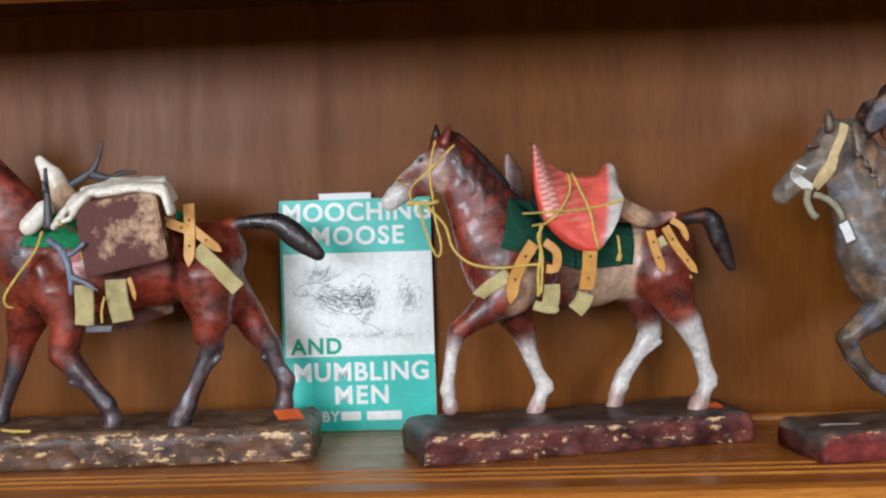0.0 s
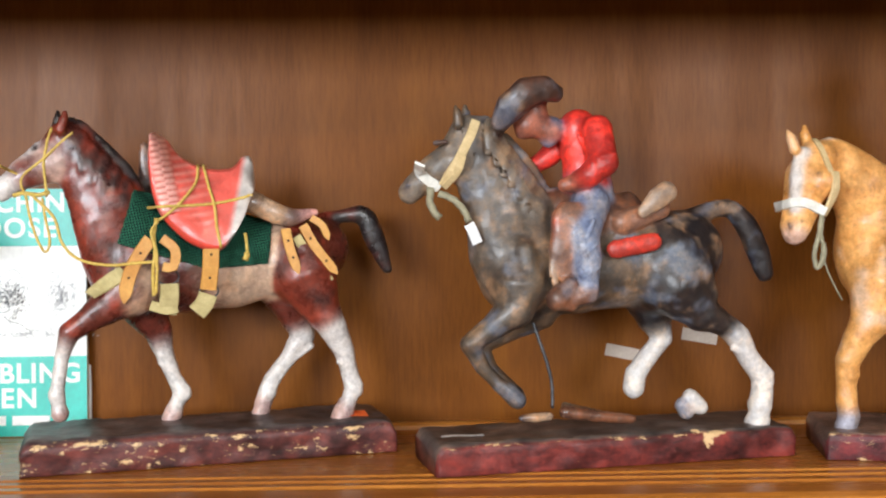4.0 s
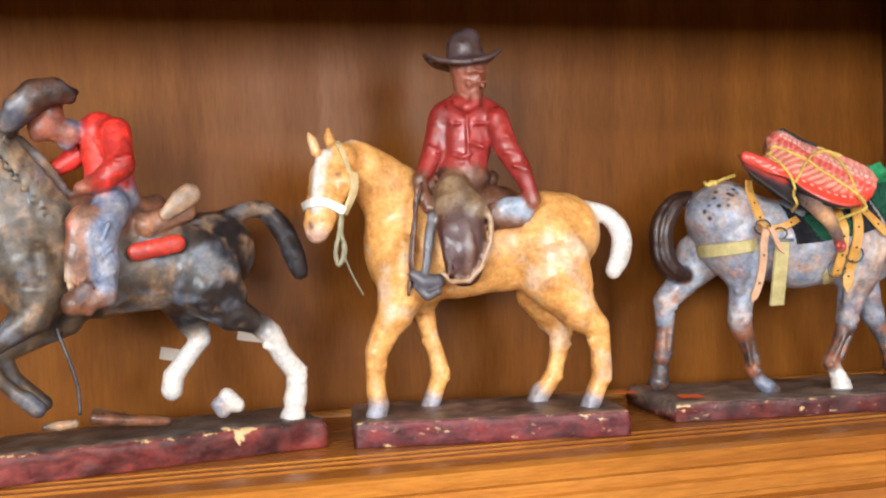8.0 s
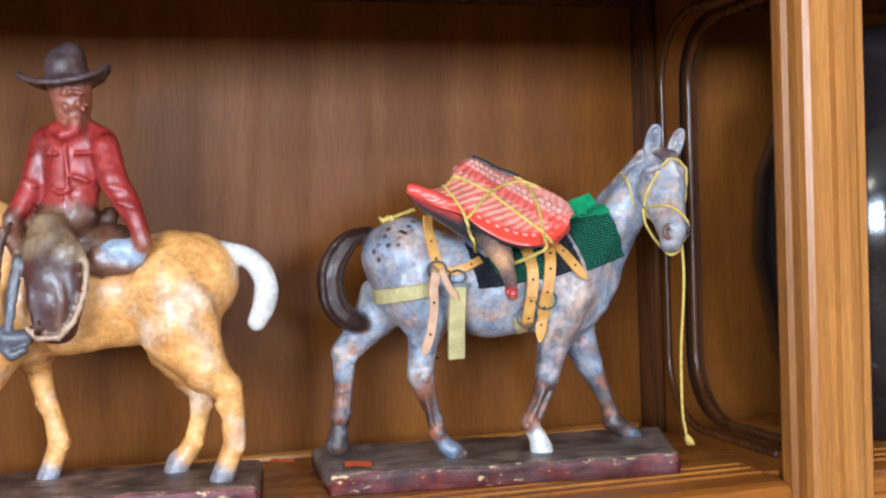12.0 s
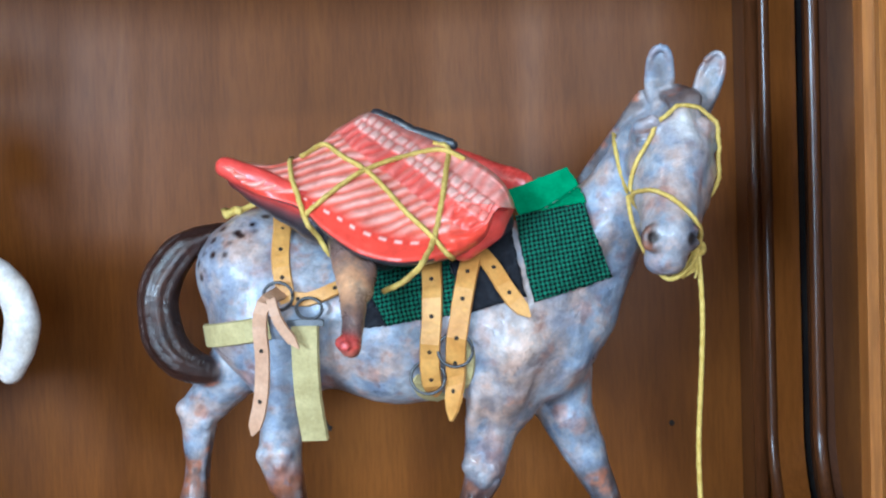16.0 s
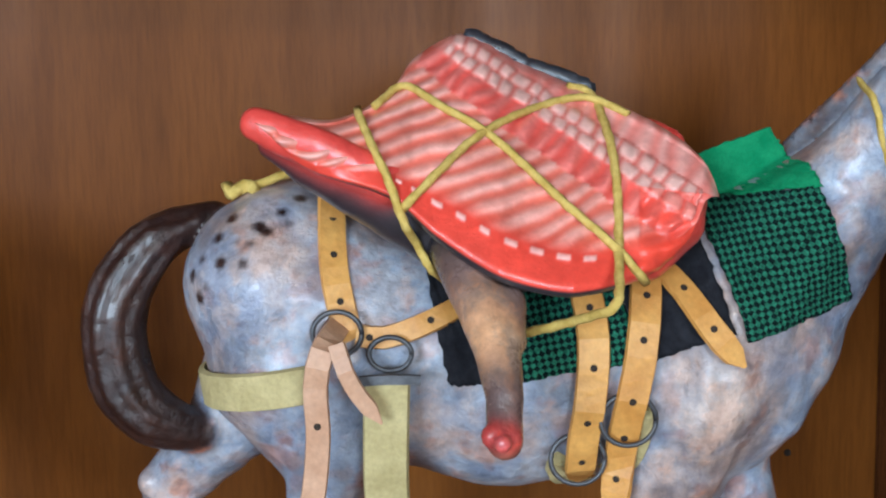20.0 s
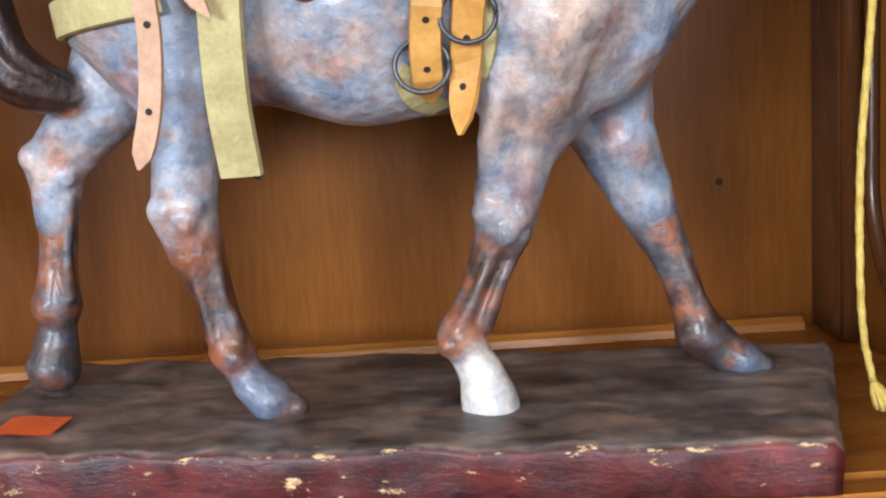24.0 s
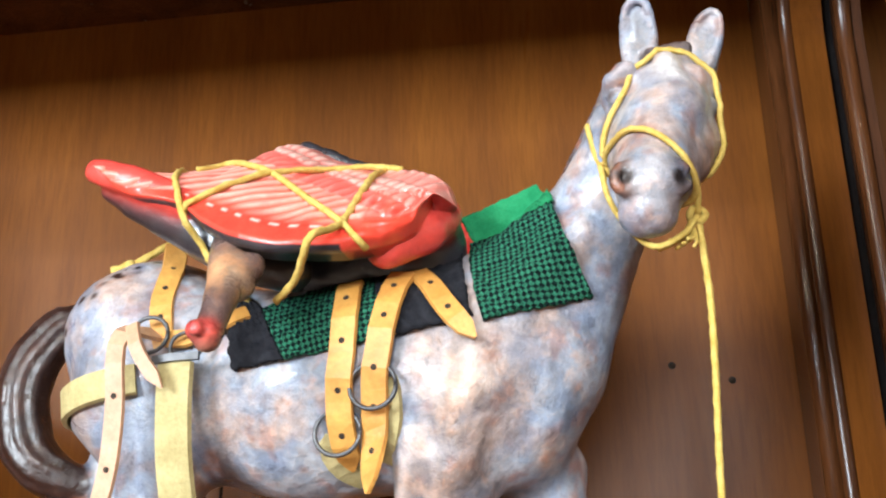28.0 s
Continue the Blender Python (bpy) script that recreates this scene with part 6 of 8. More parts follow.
TANL, PALEL, CREAM = "tan leather strap with punched holes on the mule", "pale leather strap end hanging loose", "cream canvas band around the mule's rump"
strap("H5", [(0.0849, 0.2066), (0.0850, 0.1959), (0.0863, 0.1825), (0.0892, 0.1690), (0.0913, 0.1613)], 0.0088, TAN, TANL, holes=3)
strap("H5", [(0.0876, 0.1662), (0.0850, 0.1624, 0.064), (0.0828, 0.1525, 0.064), (0.0828, 0.1366, 0.062), (0.0800, 0.1169, 0.059), (0.0744, 0.1005, 0.056)], 0.0072, PALE_TAN, PALEL, tip=True, holes=3)
strap("H5", [(0.0892, 0.1647, 0.065), (0.0917, 0.1574, 0.067), (0.0951, 0.1505, 0.066), (0.1012, 0.1421, 0.064)], 0.005, PALE_TAN, PALEL, tip=True)
strap("H5", [(0.0932, 0.1640), (0.1014, 0.1631), (0.1114, 0.1663), (0.1229, 0.1711)], 0.0068, TAN, TANL, holes=2, lift=0.004)
p0, p1 = onto("H5", [(0.0786, 0.1497), (0.0464, 0.1452)])
path, out = section("H5", p0, p1, (p1[0], p1[1] - 0.03, p1[2]), (0.068, 0.0, 0.15), 0.0008, -4, 230, lambda q: q[3][0] < 0.05 or (q[0][0][0][1] < -0.01))
ob = link("canvas_band", ribbon(path, out, 0.0115, 0.0018), CANVAS)
ob.matrix_world = PLACE["H5"]
tagged(ob, CREAM, "strap", "straps and tack")
strap("H5", [(0.1025, 0.1522, 0.058), (0.1018, 0.1384, 0.057), (0.1012, 0.1179, 0.053), (0.1018, 0.0965, 0.046)], 0.0134, CANVAS, "cream canvas cinch end hanging from a wire hook", name="canvas_band", thick=0.0018)
strap("H5", [(0.1599, 0.1787), (0.1616, 0.1668), (0.1616, 0.1547), (0.1603, 0.1423), (0.1590, 0.1313), (0.1587, 0.1156)], 0.0095, TAN, TANL, tip=True, holes=4, lift=0.0055)
strap("H5", [(0.1786, 0.1808), (0.1766, 0.1668), (0.1744, 0.1532), (0.1720, 0.1409), (0.1705, 0.1283), (0.1680, 0.1052)], 0.0095, TAN, TANL, tip=True, holes=5, lift=0.0055)
strap("H5", [(0.1825, 0.1820), (0.1890, 0.1750), (0.1967, 0.1641), (0.2057, 0.1531)], 0.0082, TAN, TANL, tip=True, holes=2, lift=0.0055)
CINCH = "cream canvas cinch passing under the mule's belly"
strap("H5", [(0.1747, 0.1421), (0.1752, 0.1346), (0.1736, 0.1267), (0.1692, 0.1187)], 0.0095, CANVAS, CINCH, name="canvas_band", thick=0.0018, lift=0.001)
strap("H5", [(0.1535, 0.1245), (0.1527, 0.1208), (0.1552, 0.1160), (0.1603, 0.1134)], 0.0085, CANVAS, CINCH, name="canvas_band", thick=0.0018, lift=0.001)
cord("H5", [(0.0915, 0.1296, -0.004), (0.0910, 0.1143, -0.004), (0.0899, 0.1010, -0.004), (0.0920, 0.0966, -0.004)], 0.0006, "thin dark thong hanging under the belly", HOLE, lift=0)
cord("H5", [(0.0910, 0.0990, -0.004), (0.0926, 0.0935, -0.004), (0.0957, 0.0910, -0.004)], 0.0012, "small grey wire hook under the belly", STEEL, name="wire_hook", lift=0)
for a, R, sq in zip([(0.0879, 0.1651), (0.1717, 0.1390), (0.1576, 0.1257), (0.1033, 0.1592)], (0.0072, 0.008, 0.008, 0.0062), (0.9, 0.95, 0.95, 0.8)):
    wire_ring("H5", a[0], a[1], R, 0.0008, 0.0065, sq=sq)
strap("H5", [(0.0948, 0.1531, 0.060), (0.1035, 0.1535, 0.060), (0.1122, 0.1532, 0.060)], 0.003, STEEL, "grey wire hook plate", name="wire_hook")


def along_curve(curve, n):
    """n points at even steps along a smooth curve of (along, up) points."""
    P = smooth_path([(c[0], 0, c[1]) for c in curve], 0.001)
    L = [0.0]
    for q, r in zip(P, P[1:]):
        L.append(L[-1] + (r - q).length)
    return [(float(np.interp(L[-1] * i / (n - 1), L, [q.x for q in P])), float(np.interp(L[-1] * i / (n - 1), L, [q.z for q in P]))) for i in range(n)]


def depths(curve, values, n):
    """Depths given at a curve's points, read off at n even steps along it; one number serves the whole curve."""
    if not isinstance(values, (list, tuple)):
        return [values] * n
    L = [0.0]
    for q, r in zip(curve, curve[1:]):
        L.append(L[-1] + math.dist(q, r))
    return [float(np.interp(L[-1] * i / (n - 1), L, values)) for i in range(n)]


def backbone_look(spine, ribs, fat_from, lean, flip, bone_w, reach):
    """Ribs and a knuckled backbone along a line, with a pale fat end."""
    A, B = Vector(spine[0]), Vector(spine[1])
    ab = B - A
    up = Vector((-ab.y, ab.x)).normalized() * flip

    def look_of(u, w, s, t):
        p = Vector((u, w)) - A
        al, off = p.dot(ab) / ab.length_squared, -p.dot(up)
        wob = noise.noise(Vector((u * 90, w * 90, 3)))
        c = (np.array((0.72, 0.07, 0.045)) * (1 - 0.3 * min(1.0, t * 2.4)) + np.array((0.8, 0.24, 0.2)) * 0.3 * min(1.0, t * 2.4)) * (0.98 + 0.3 * wob)
        lift = 0.0008 * wob
        if abs(off) < bone_w and -0.02 < al < 1.02:
            k = abs(math.sin(al * math.pi * 13 + (1.2 if off > 0 else 0)))
            h = math.cos(off / bone_w * 1.5) * (0.45 + 0.55 * k)
            lift += 0.0026 * h
            h = min(1.0, h * 1.8)
            c = c * (1 - h) + (np.array(PAINT["fat"]) * (0.75 + 0.4 * k)) * h if k > 0.25 else np.array((0.6, 0.12, 0.1))
        elif 0 < al < 1.25 or off > 0:
            ph = al * ribs + (lean if off > 0 else -lean * 1.5) * off * 60 + 0.3 * noise.noise(Vector((u * 45, w * 45, 9)))
            k = 0.5 + 0.5 * math.cos(2 * math.pi * ph)
            fade = min(1.0, max(0.0, (t - 0.2) * 6)) * (1.0 if off < reach else max(0.0, 1 - (off - reach) / 0.03))
            lift += 0.0012 * (k - 0.5) * fade
            pale = fade * 0.6 * k ** 1.6
            c = c * (1 - pale) + np.array((0.82, 0.36, 0.3)) * pale
        if s > fat_from:
            q = min(1.0, (s - fat_from) / 0.05)
            c = c * (1 - q) + np.array((0.55, 0.5, 0.46)) * (0.9 + 0.4 * wob) * q
            lift += 0.0012 * wob * q
        return c, lift, False

    return look_of


def side_look(spine, rib_way, pitch, stitch):
    """A side of game: a double row of backbone blocks, glossy lumps below it, streaked ribs, a plain red rim with a stitched line."""
    A, B = Vector(spine[0]), Vector(spine[1])
    ab = (B - A).normalized()
    length = (B - A).length
    down = Vector((ab.y, -ab.x))
    way = Vector(rib_way).normalized()
    cross = Vector((-way.y, way.x))

    def look_of(u, w, s, t):
        p = Vector((u, w)) - A
        al = p.dot(ab) + 0.0016 * noise.noise(Vector((u * 120, w * 120, 8)))
        off = p.dot(down) + 0.0012 * noise.noise(Vector((u * 100, w * 100, 11)))
        wob = noise.noise(Vector((u * 90, w * 90, 3)))
        fine = noise.noise(Vector((u * 320, w * 320, 5)))
        c = np.array((0.74, 0.065, 0.04)) * (1.0 + 0.2 * wob)
        lift = 0.0007 * wob
        inner = min(1.0, max(0.0, (t - 0.19) * 12))
        q = (u * cross.x + w * cross.y) / pitch + 0.6 * noise.noise(Vector((u * 40, w * 40, 9))) + 0.25 * noise.noise(Vector((u * 110, w * 110, 6))) + 0.12 * math.sin(off * 160)
        k = 0.5 + 0.5 * math.cos(2 * math.pi * q)
        if inner > 0:
            if off > 0.0125 or al < -0.004:
                streak = 0.5 + 0.5 * noise.noise(Vector((p.dot(way) * 30, q * 3.1, 1)))
                pale = inner * min(1.0, max(0.0, k * 1.25 - 0.1)) * (0.45 + 0.5 * streak)
                red = np.array((0.7, 0.15, 0.1)) * (1 + 0.25 * wob)
                c = c * (1 - inner) + red * inner
                c = c * (1 - pale) + np.array((0.86, 0.46, 0.38)) * (1 + 0.2 * fine) * pale
                lift += 0.0015 * (k - 0.5) * inner
            elif off > 0.0042:
                m = 0.5 + 0.5 * math.cos(2 * math.pi * (al / 0.0052 + off * 55 + 0.4 * wob))
                c = np.array((0.74, 0.1, 0.075)) * (1 + 0.25 * wob) * (1 - 0.42 * m) + np.array((0.86, 0.34, 0.29)) * 0.42 * m
                lift += 0.0024 * (m - 0.35) * math.sin(math.pi * (off - 0.0042) / 0.0083)
            elif off > -0.0046 and 0 < al < length:
                row = 1 if off > 0.0002 else 0
                m = abs(math.sin(math.pi * (al / 0.0046 + 0.5 * row)))
                side = abs(off - (0.0022 if row else -0.0022)) / 0.0024
                h = max(0.0, min(1.0, 1.5 * m) * (1 - side ** 3))
                c = np.array((0.62, 0.12, 0.09)) * (1 - h) + np.array((0.86, 0.5, 0.42)) * (0.95 + 0.25 * fine) * h
                lift += 0.0016 * h
            else:
                m = 0.5 + 0.5 * math.cos(2 * math.pi * (al / 0.0058 + 0.3 * wob))
                pale = (0.25 + 0.5 * m) * (1.0 if al > length * 0.6 else 0.6)
                c = np.array((0.74, 0.16, 0.12)) * (1 - pale) + np.array((0.84, 0.45, 0.38)) * (1 + 0.2 * fine) * pale
                lift += 0.0011 * (m - 0.5)
        if s > 0.78 and t < 0.55:
            m = noise.noise(Vector((u * 150, w * 260, 7)))
            lift += 0.0022 * m
            c = c * 0.45 + np.array((0.76, 0.06, 0.03)) * (1 + 0.4 * m) * 0.55
        if stitch[0] < t < stitch[1] and 0.3 < s < 0.72 and math.sin(s * 130) > 0.1:
            c, lift = np.array(PAINT["fat"]), lift + 0.0006
        return c, lift, t < 0.03 and s < 0.75

    return look_of


def rib_slab(key, rim, top, look_of, v_rim, v_top, thick, name, label, n=150, m=56):
    """A slab of meat between its lower rim and its upper edge, carved and painted by look_of, with a dark skin side."""
    R, T = along_curve(rim, n), along_curve(top, n)
    VR, VT = depths(rim, v_rim, n), depths(top, v_top, n)
    front, cols = [], []
    for i in range(n):
        s = i / (n - 1)
        pinch = min(1.0, min(s, 1 - s) * 14) ** 0.5
        for j in range(m):
            t = j / (m - 1)
            u, w = R[i][0] + (T[i][0] - R[i][0]) * t, R[i][1] + (T[i][1] - R[i][1]) * t
            v = VR[i] + (VT[i] - VR[i]) * t + 0.006 * math.sin(math.pi * min(1, t * 1.1)) - 0.004 * (1 - pinch)
            v -= 0.0045 * max(0, 1 - t / 0.07) ** 2 + 0.006 * max(0, (t - 0.93) / 0.07) ** 2
            c, lift, skin = look_of(u, w, s, t)
            front.append((u, v + lift * pinch, w))
            cols.append(np.array(PAINT["char"]) if skin else c)
    V = np.array(front)
    PATCH.setdefault(key, []).append(V.copy())
    back = V.copy()
    tt = np.tile(np.linspace(0, 1, m), n)
    ss = np.repeat(np.linspace(0, 1, n), m)
    belly = np.sin(np.pi * np.clip(tt, 0.02, 1)) ** 0.5 * np.clip(np.minimum(ss, 1 - ss) * 14, 0, 1) ** 0.5
    back[:, 1] -= 0.0006 + thick * belly
    back[:, 2] -= 0.004 * belly
    allv = np.concatenate([V, back]) * np.array((1, -1, 1))
    allc = np.concatenate([np.array(cols), np.where((ss > 0.8)[:, None], np.array(PAINT["meat"]) * 0.6, np.array(PAINT["char"]))])
    faces = []
    for i in range(n - 1):
        for j in range(m - 1):
            a, b, c, d = i * m + j, (i + 1) * m + j, (i + 1) * m + j + 1, i * m + j + 1
            faces += [(a, b, c, d), (n * m + d, n * m + c, n * m + b, n * m + a)]
    ringv = [i * m for i in range(n)] + [(n - 1) * m + j for j in range(1, m)] + [i * m + m - 1 for i in range(n - 2, -1, -1)] + [j for j in range(m - 2, 0, -1)]
    for a, b in zip(ringv, ringv[1:] + ringv[:1]):
        faces.append((a, n * m + a, n * m + b, b))
    me = bpy.data.meshes.new(name)
    me.from_pydata(allv.tolist(), [], faces)
    at = me.color_attributes.new("paint", "FLOAT_COLOR", "POINT")
    at.data.foreach_set("color", np.concatenate([np.clip(allc, 0, 1), np.ones((len(allc), 1))], 1).ravel())
    bm = bmesh.new()
    bm.from_mesh(me)
    bmesh.ops.recalc_face_normals(bm, faces=bm.faces[:])
    bm.to_mesh(me)
    bm.free()
    ob = link(name, me, MEAT, smooth=True)
    ob.matrix_world = PLACE[key]
    return tagged(ob, label, "meat")


rib_slab("H5", [(0.0703, 0.2273), (0.0754, 0.2194), (0.0845, 0.2125), (0.1048, 0.2054), (0.1187, 0.1935), (0.1343, 0.1840), (0.1532, 0.1795), (0.1737, 0.1824), (0.1870, 0.1903), (0.1917, 0.2044)],
         [(0.0637, 0.2278), (0.0732, 0.2286), (0.0892, 0.2269), (0.1030, 0.2341), (0.1111, 0.2454), (0.1268, 0.2524), (0.1447, 0.2430), (0.1654, 0.2329), (0.1827, 0.2240), (0.1948, 0.2139), (0.1994, 0.2023)],
         side_look([(0.1215, 0.2500), (0.1900, 0.2010)], (-0.96, -0.26), 0.0046, (0.168, 0.192)), (0.064, 0.066, 0.067, 0.071, 0.077, 0.084, 0.084, 0.072, 0.061, 0.054), (0.062, 0.061, 0.056, 0.036, 0.018, 0.012, 0.012, 0.02, 0.034, 0.044, 0.05), 0.028, "meat_slab", "carved red rib slab of game meat lashed on the mule", 210, 84)
core = []
limb(core, "core", 0.7, 0.01, "char", *[(u, w, v, r) for (u, w), v, r in zip([(0.0910, 0.2131), (0.1217, 0.2040), (0.1473, 0.1949), (0.1764, 0.1961)], (0.034, 0.026, 0.022, 0.02), (0.007, 0.014, 0.02, 0.02))])
limb(core, "tip", 0.8, 0.004, "meat", (0.0690, 0.2262, 0.063, 0.0048), (0.0790, 0.2217, 0.064, 0.0056), (0.0920, 0.2160, 0.063, 0.0058), (0.1062, 0.2085, 0.062, 0.0050))
limb(core, "tipskin", 0.9, 0.002, "char", (0.0725, 0.2205, 0.057, 0.0048), (0.0825, 0.2150, 0.057, 0.0068), (0.0950, 0.2085, 0.055, 0.0086), (0.1080, 0.2000, 0.054, 0.0090), (0.1215, 0.1900, 0.053, 0.0085), (0.1400, 0.1840, 0.050, 0.0080))
limb(core, "end", 0.8, 0.006, "meat", *[(u, w, v, r) for (u, w), v, r in zip([(0.1766, 0.1871), (0.1866, 0.1945), (0.1901, 0.2036), (0.1873, 0.2111)], (0.053, 0.044, 0.034, 0.024), (0.0078, 0.0082, 0.008, 0.007))])
carved("H5", core, 0.0016, MEAT, "meat_core", "red and dark hide body of the meat load", "meat")

far = []
limb(far, "slab", 0.5, 0.008, "meat", *[(u, w, v, 0.008) for (u, w), v in zip([(0.1342, 0.2355), (0.1605, 0.2269), (0.1862, 0.2166), (0.1951, 0.2132)], (-0.03, -0.03, -0.028, -0.026))])
limb(far, "skin", 0.6, 0.004, "char", *[(u, w - 0.001, v - 0.004, 0.0034) for (u, w), v in zip([(0.1285, 0.2519), (0.1448, 0.2431), (0.1649, 0.2355)], (0.012, 0.01, 0.008))])
carved("H5", far, 0.002, MEATPAINT, "meat_slab", "carved red meat slab with dark hide behind the load", "meat")

leg = []
limb(leg, "shank", 0.9, 0.006, "hide", *[(u, w, v, r, c) for (u, w), v, r, c in zip([(0.1220, 0.1909), (0.1270, 0.1811), (0.1328, 0.1689), (0.1349, 0.1566), (0.1345, 0.1466)], (0.06, 0.072, 0.085, 0.095, 0.1), (0.0072, 0.0064, 0.0062, 0.0048, 0.0044), ("char", "hide", "buff", "hide", "hide"))])
limb(leg, "knee", 0.9, 0.005, "hide", *[(u, w, v, r) for (u, w), v, r in zip([(0.1374, 0.1779), (0.1365, 0.1688)], (0.075, 0.082), (0.0042, 0.0044))])
limb(leg, "stump", 0.9, 0.002, "meat", *[(u, w, v, r) for (u, w), v, r in zip([(0.1316, 0.1490), (0.1356, 0.1484)], (0.102, 0.102), (0.003, 0.003))])
limb(leg, "bone", 0.9, 0.001, "cherrybone", *[(u, w, 0.106, 0.0022) for u, w in [(0.1339, 0.1480)]])
carved("H5", leg, 0.0015, HIDEPAINT, "meat_quarter", "carved brown game leg with a red cut end hanging down", "meat")

YC = "yellow cotton cord lashing the load on the mule"
cord("H5", [(0.0950, 0.2295), (0.1001, 0.2202), (0.1052, 0.2102), (0.1088, 0.2000), (0.1140, 0.1882), (0.1216, 0.1755)], 0.0012, YC)
cord("H5", [(0.0999, 0.2301), (0.1079, 0.2361), (0.1194, 0.2298), (0.1317, 0.2226), (0.1425, 0.2131), (0.1533, 0.2027), (0.1627, 0.1946), (0.1690, 0.1882), (0.1745, 0.1814)], 0.0012, YC)
cord("H5", [(0.1086, 0.2027), (0.1190, 0.2127), (0.1301, 0.2218), (0.1457, 0.2285), (0.1627, 0.2317), (0.1751, 0.2264)], 0.0012, YC)
cord("H5", [(0.1581, 0.2352), (0.1651, 0.2327), (0.1677, 0.2211), (0.1682, 0.2071), (0.1666, 0.1898), (0.1640, 0.1800, 0.090), (0.1600, 0.1765, 0.086), (0.1520, 0.1715, 0.074), (0.1420, 0.1675, 0.066)], 0.0013, YC)
cord("H5", [(0.0500, 0.2030, 0.016), (0.0560, 0.2050, 0.017), (0.0650, 0.2080, 0.018), (0.0771, 0.2120, 0.02)], 0.0014, YC)
cord("H5", [(0.0500, 0.2060, 0.015), (0.0525, 0.2035, 0.019), (0.0560, 0.2065, 0.016), (0.0600, 0.2050, 0.02)], 0.0019, "bunched knot of yellow cord on the rump")
HC = "yellow cord halter tied round the mule's head"
RING, KNOT = (0.251, 0.0555, 0.2066), (0.2806, 0.0596, 0.1828)
for third, second, centre in ((KNOT, (0.2696, 0.0783, 0.2042), (0.2685, 0.062, 0.197)), ((0.2905, 0.045, 0.222), (0.2624, 0.0588, 0.2387), (0.2725, 0.046, 0.222))):
    path, _ = section("H5", RING, second, third, centre, 0.0008, 0, 360, lambda q: q[3][2] > 0.267)
    bm = bmesh.new()
    tube(bm, path, 0.001, 9, 1500.0)
    ob = link("halter_cord", bm, ROPE, smooth=True)
    ob.matrix_world = PLACE["H5"]
    tagged(ob, HC, "cord", "yellow lashing cords")
cord("H5", [(0.2450, 0.2362), (0.2460, 0.2270), (0.2483, 0.2159), (0.2512, 0.2065)], 0.001, HC)
bm = bmesh.new()
c = Vector((KNOT[0], -KNOT[1], KNOT[2]))
tube(bm, [c + 0.0024 * Vector((math.cos(a * 1.0), 0.6 * math.sin(2 * a), math.sin(a))) for a in [k * 0.45 for k in range(29)]], 0.0012, 7)
for k in range(7):
    a = 2.2 + 0.35 * k
    q = Vector((0.268 + 0.0018 * k, -0.066 - 0.0008 * (k % 3), 0.1725))
    tube(bm, smooth_path([c + Vector((-0.002, -0.001, -0.0015)), (c + q) * 0.5 + Vector((0, 0, -0.0035)), q + Vector((0, 0, -0.002 + 0.0012 * (k % 3)))], 0.0015), 0.0006, 5)
for pts in ([(0.2775, 0.071, 0.2), (0.2815, 0.067, 0.191), KNOT], [KNOT, (0.276, 0.067, 0.1745), (0.267, 0.07, 0.1705), (0.2585, 0.064, 0.181), (0.253, 0.057, 0.194), RING]):
    tube(bm, smooth_path([(u, -v, w) for u, v, w in pts], 0.002), 0.001, 8)
ob = link("cord_knot", bm, ROPE, smooth=True)
ob.matrix_world = PLACE["H5"]
tagged(ob, "knot of yellow cord under the mule's chin", "knot", "yellow lashing cords")
tail = [(KNOT[0], KNOT[2])] + [(0.2817, 0.1566), (0.2808, 0.1315), (0.2788, 0.0956), (0.2794, 0.0665), (0.2821, 0.0428), (0.2864, 0.0262)]
cord("H5", [(u, w, v) for (u, w), v in zip(tail, (0.0596, 0.0596, 0.059, 0.057, 0.054, 0.048, 0.043))], 0.0011, "yellow cord lead rope hanging from the mule's halter", lift=0)
end = tail[-1]
bm = bmesh.new()
for k in range(9):
    a = k * 2 * math.pi / 9
    tube(bm, smooth_path([Vector((end[0], -0.043, end[1])), Vector((end[0] + 0.002 + 0.002 * math.cos(a), -0.043 + 0.002 * math.sin(a), end[1] - 0.004)), Vector((end[0] + 0.004 + 0.0026 * math.cos(a), -0.042 + 0.0026 * math.sin(a), end[1] - 0.009))], 0.002), 0.0008, 5)
ob = link("cord_end", bm, ROPE, smooth=True)
ob.matrix_world = PLACE["H5"]
tagged(ob, "frayed tassel end of the yellow lead rope", "cord", "yellow lashing cords")

# ---- the pinto's load ----
PAINT["fatgrey"] = (0.5, 0.42, 0.38)
bl = thing("saddle_blanket", "dark green plaid saddle blanket under the rib load", "blanket", PLACE["H2"])
cloth("H2", [(0.0832, 0.2122), (0.1346, 0.2007), (0.1337, 0.1509), (0.0699, 0.1707)], PLAID, "plaid_panel", bl, "dark green plaid weave")
cloth("H2", [(0.1346, 0.2007), (0.1892, 0.1870), (0.1841, 0.1531), (0.1337, 0.1500)], PLAID, "plaid_panel", bl)
rib_slab("H2", [(0.0941, 0.2525), (0.0928, 0.2298), (0.0966, 0.2045), (0.1048, 0.1875), (0.1239, 0.1701), (0.1455, 0.1653), (0.1603, 0.1843), (0.1686, 0.2078)],
         [(0.1002, 0.2562), (0.1089, 0.2500), (0.1192, 0.2373), (0.1369, 0.2289), (0.1572, 0.2287), (0.1668, 0.2375), (0.1741, 0.2348), (0.1760, 0.2125)],
         backbone_look([(0.0990, 0.2535), (0.1085, 0.1950)], 9.0, 0.7, 0.1, -1.0, 0.0085, 0.012), 0.052, 0.022, 0.014, "rib_slab", "carved red rib slab with pale backbone tied on the pinto")
core = []
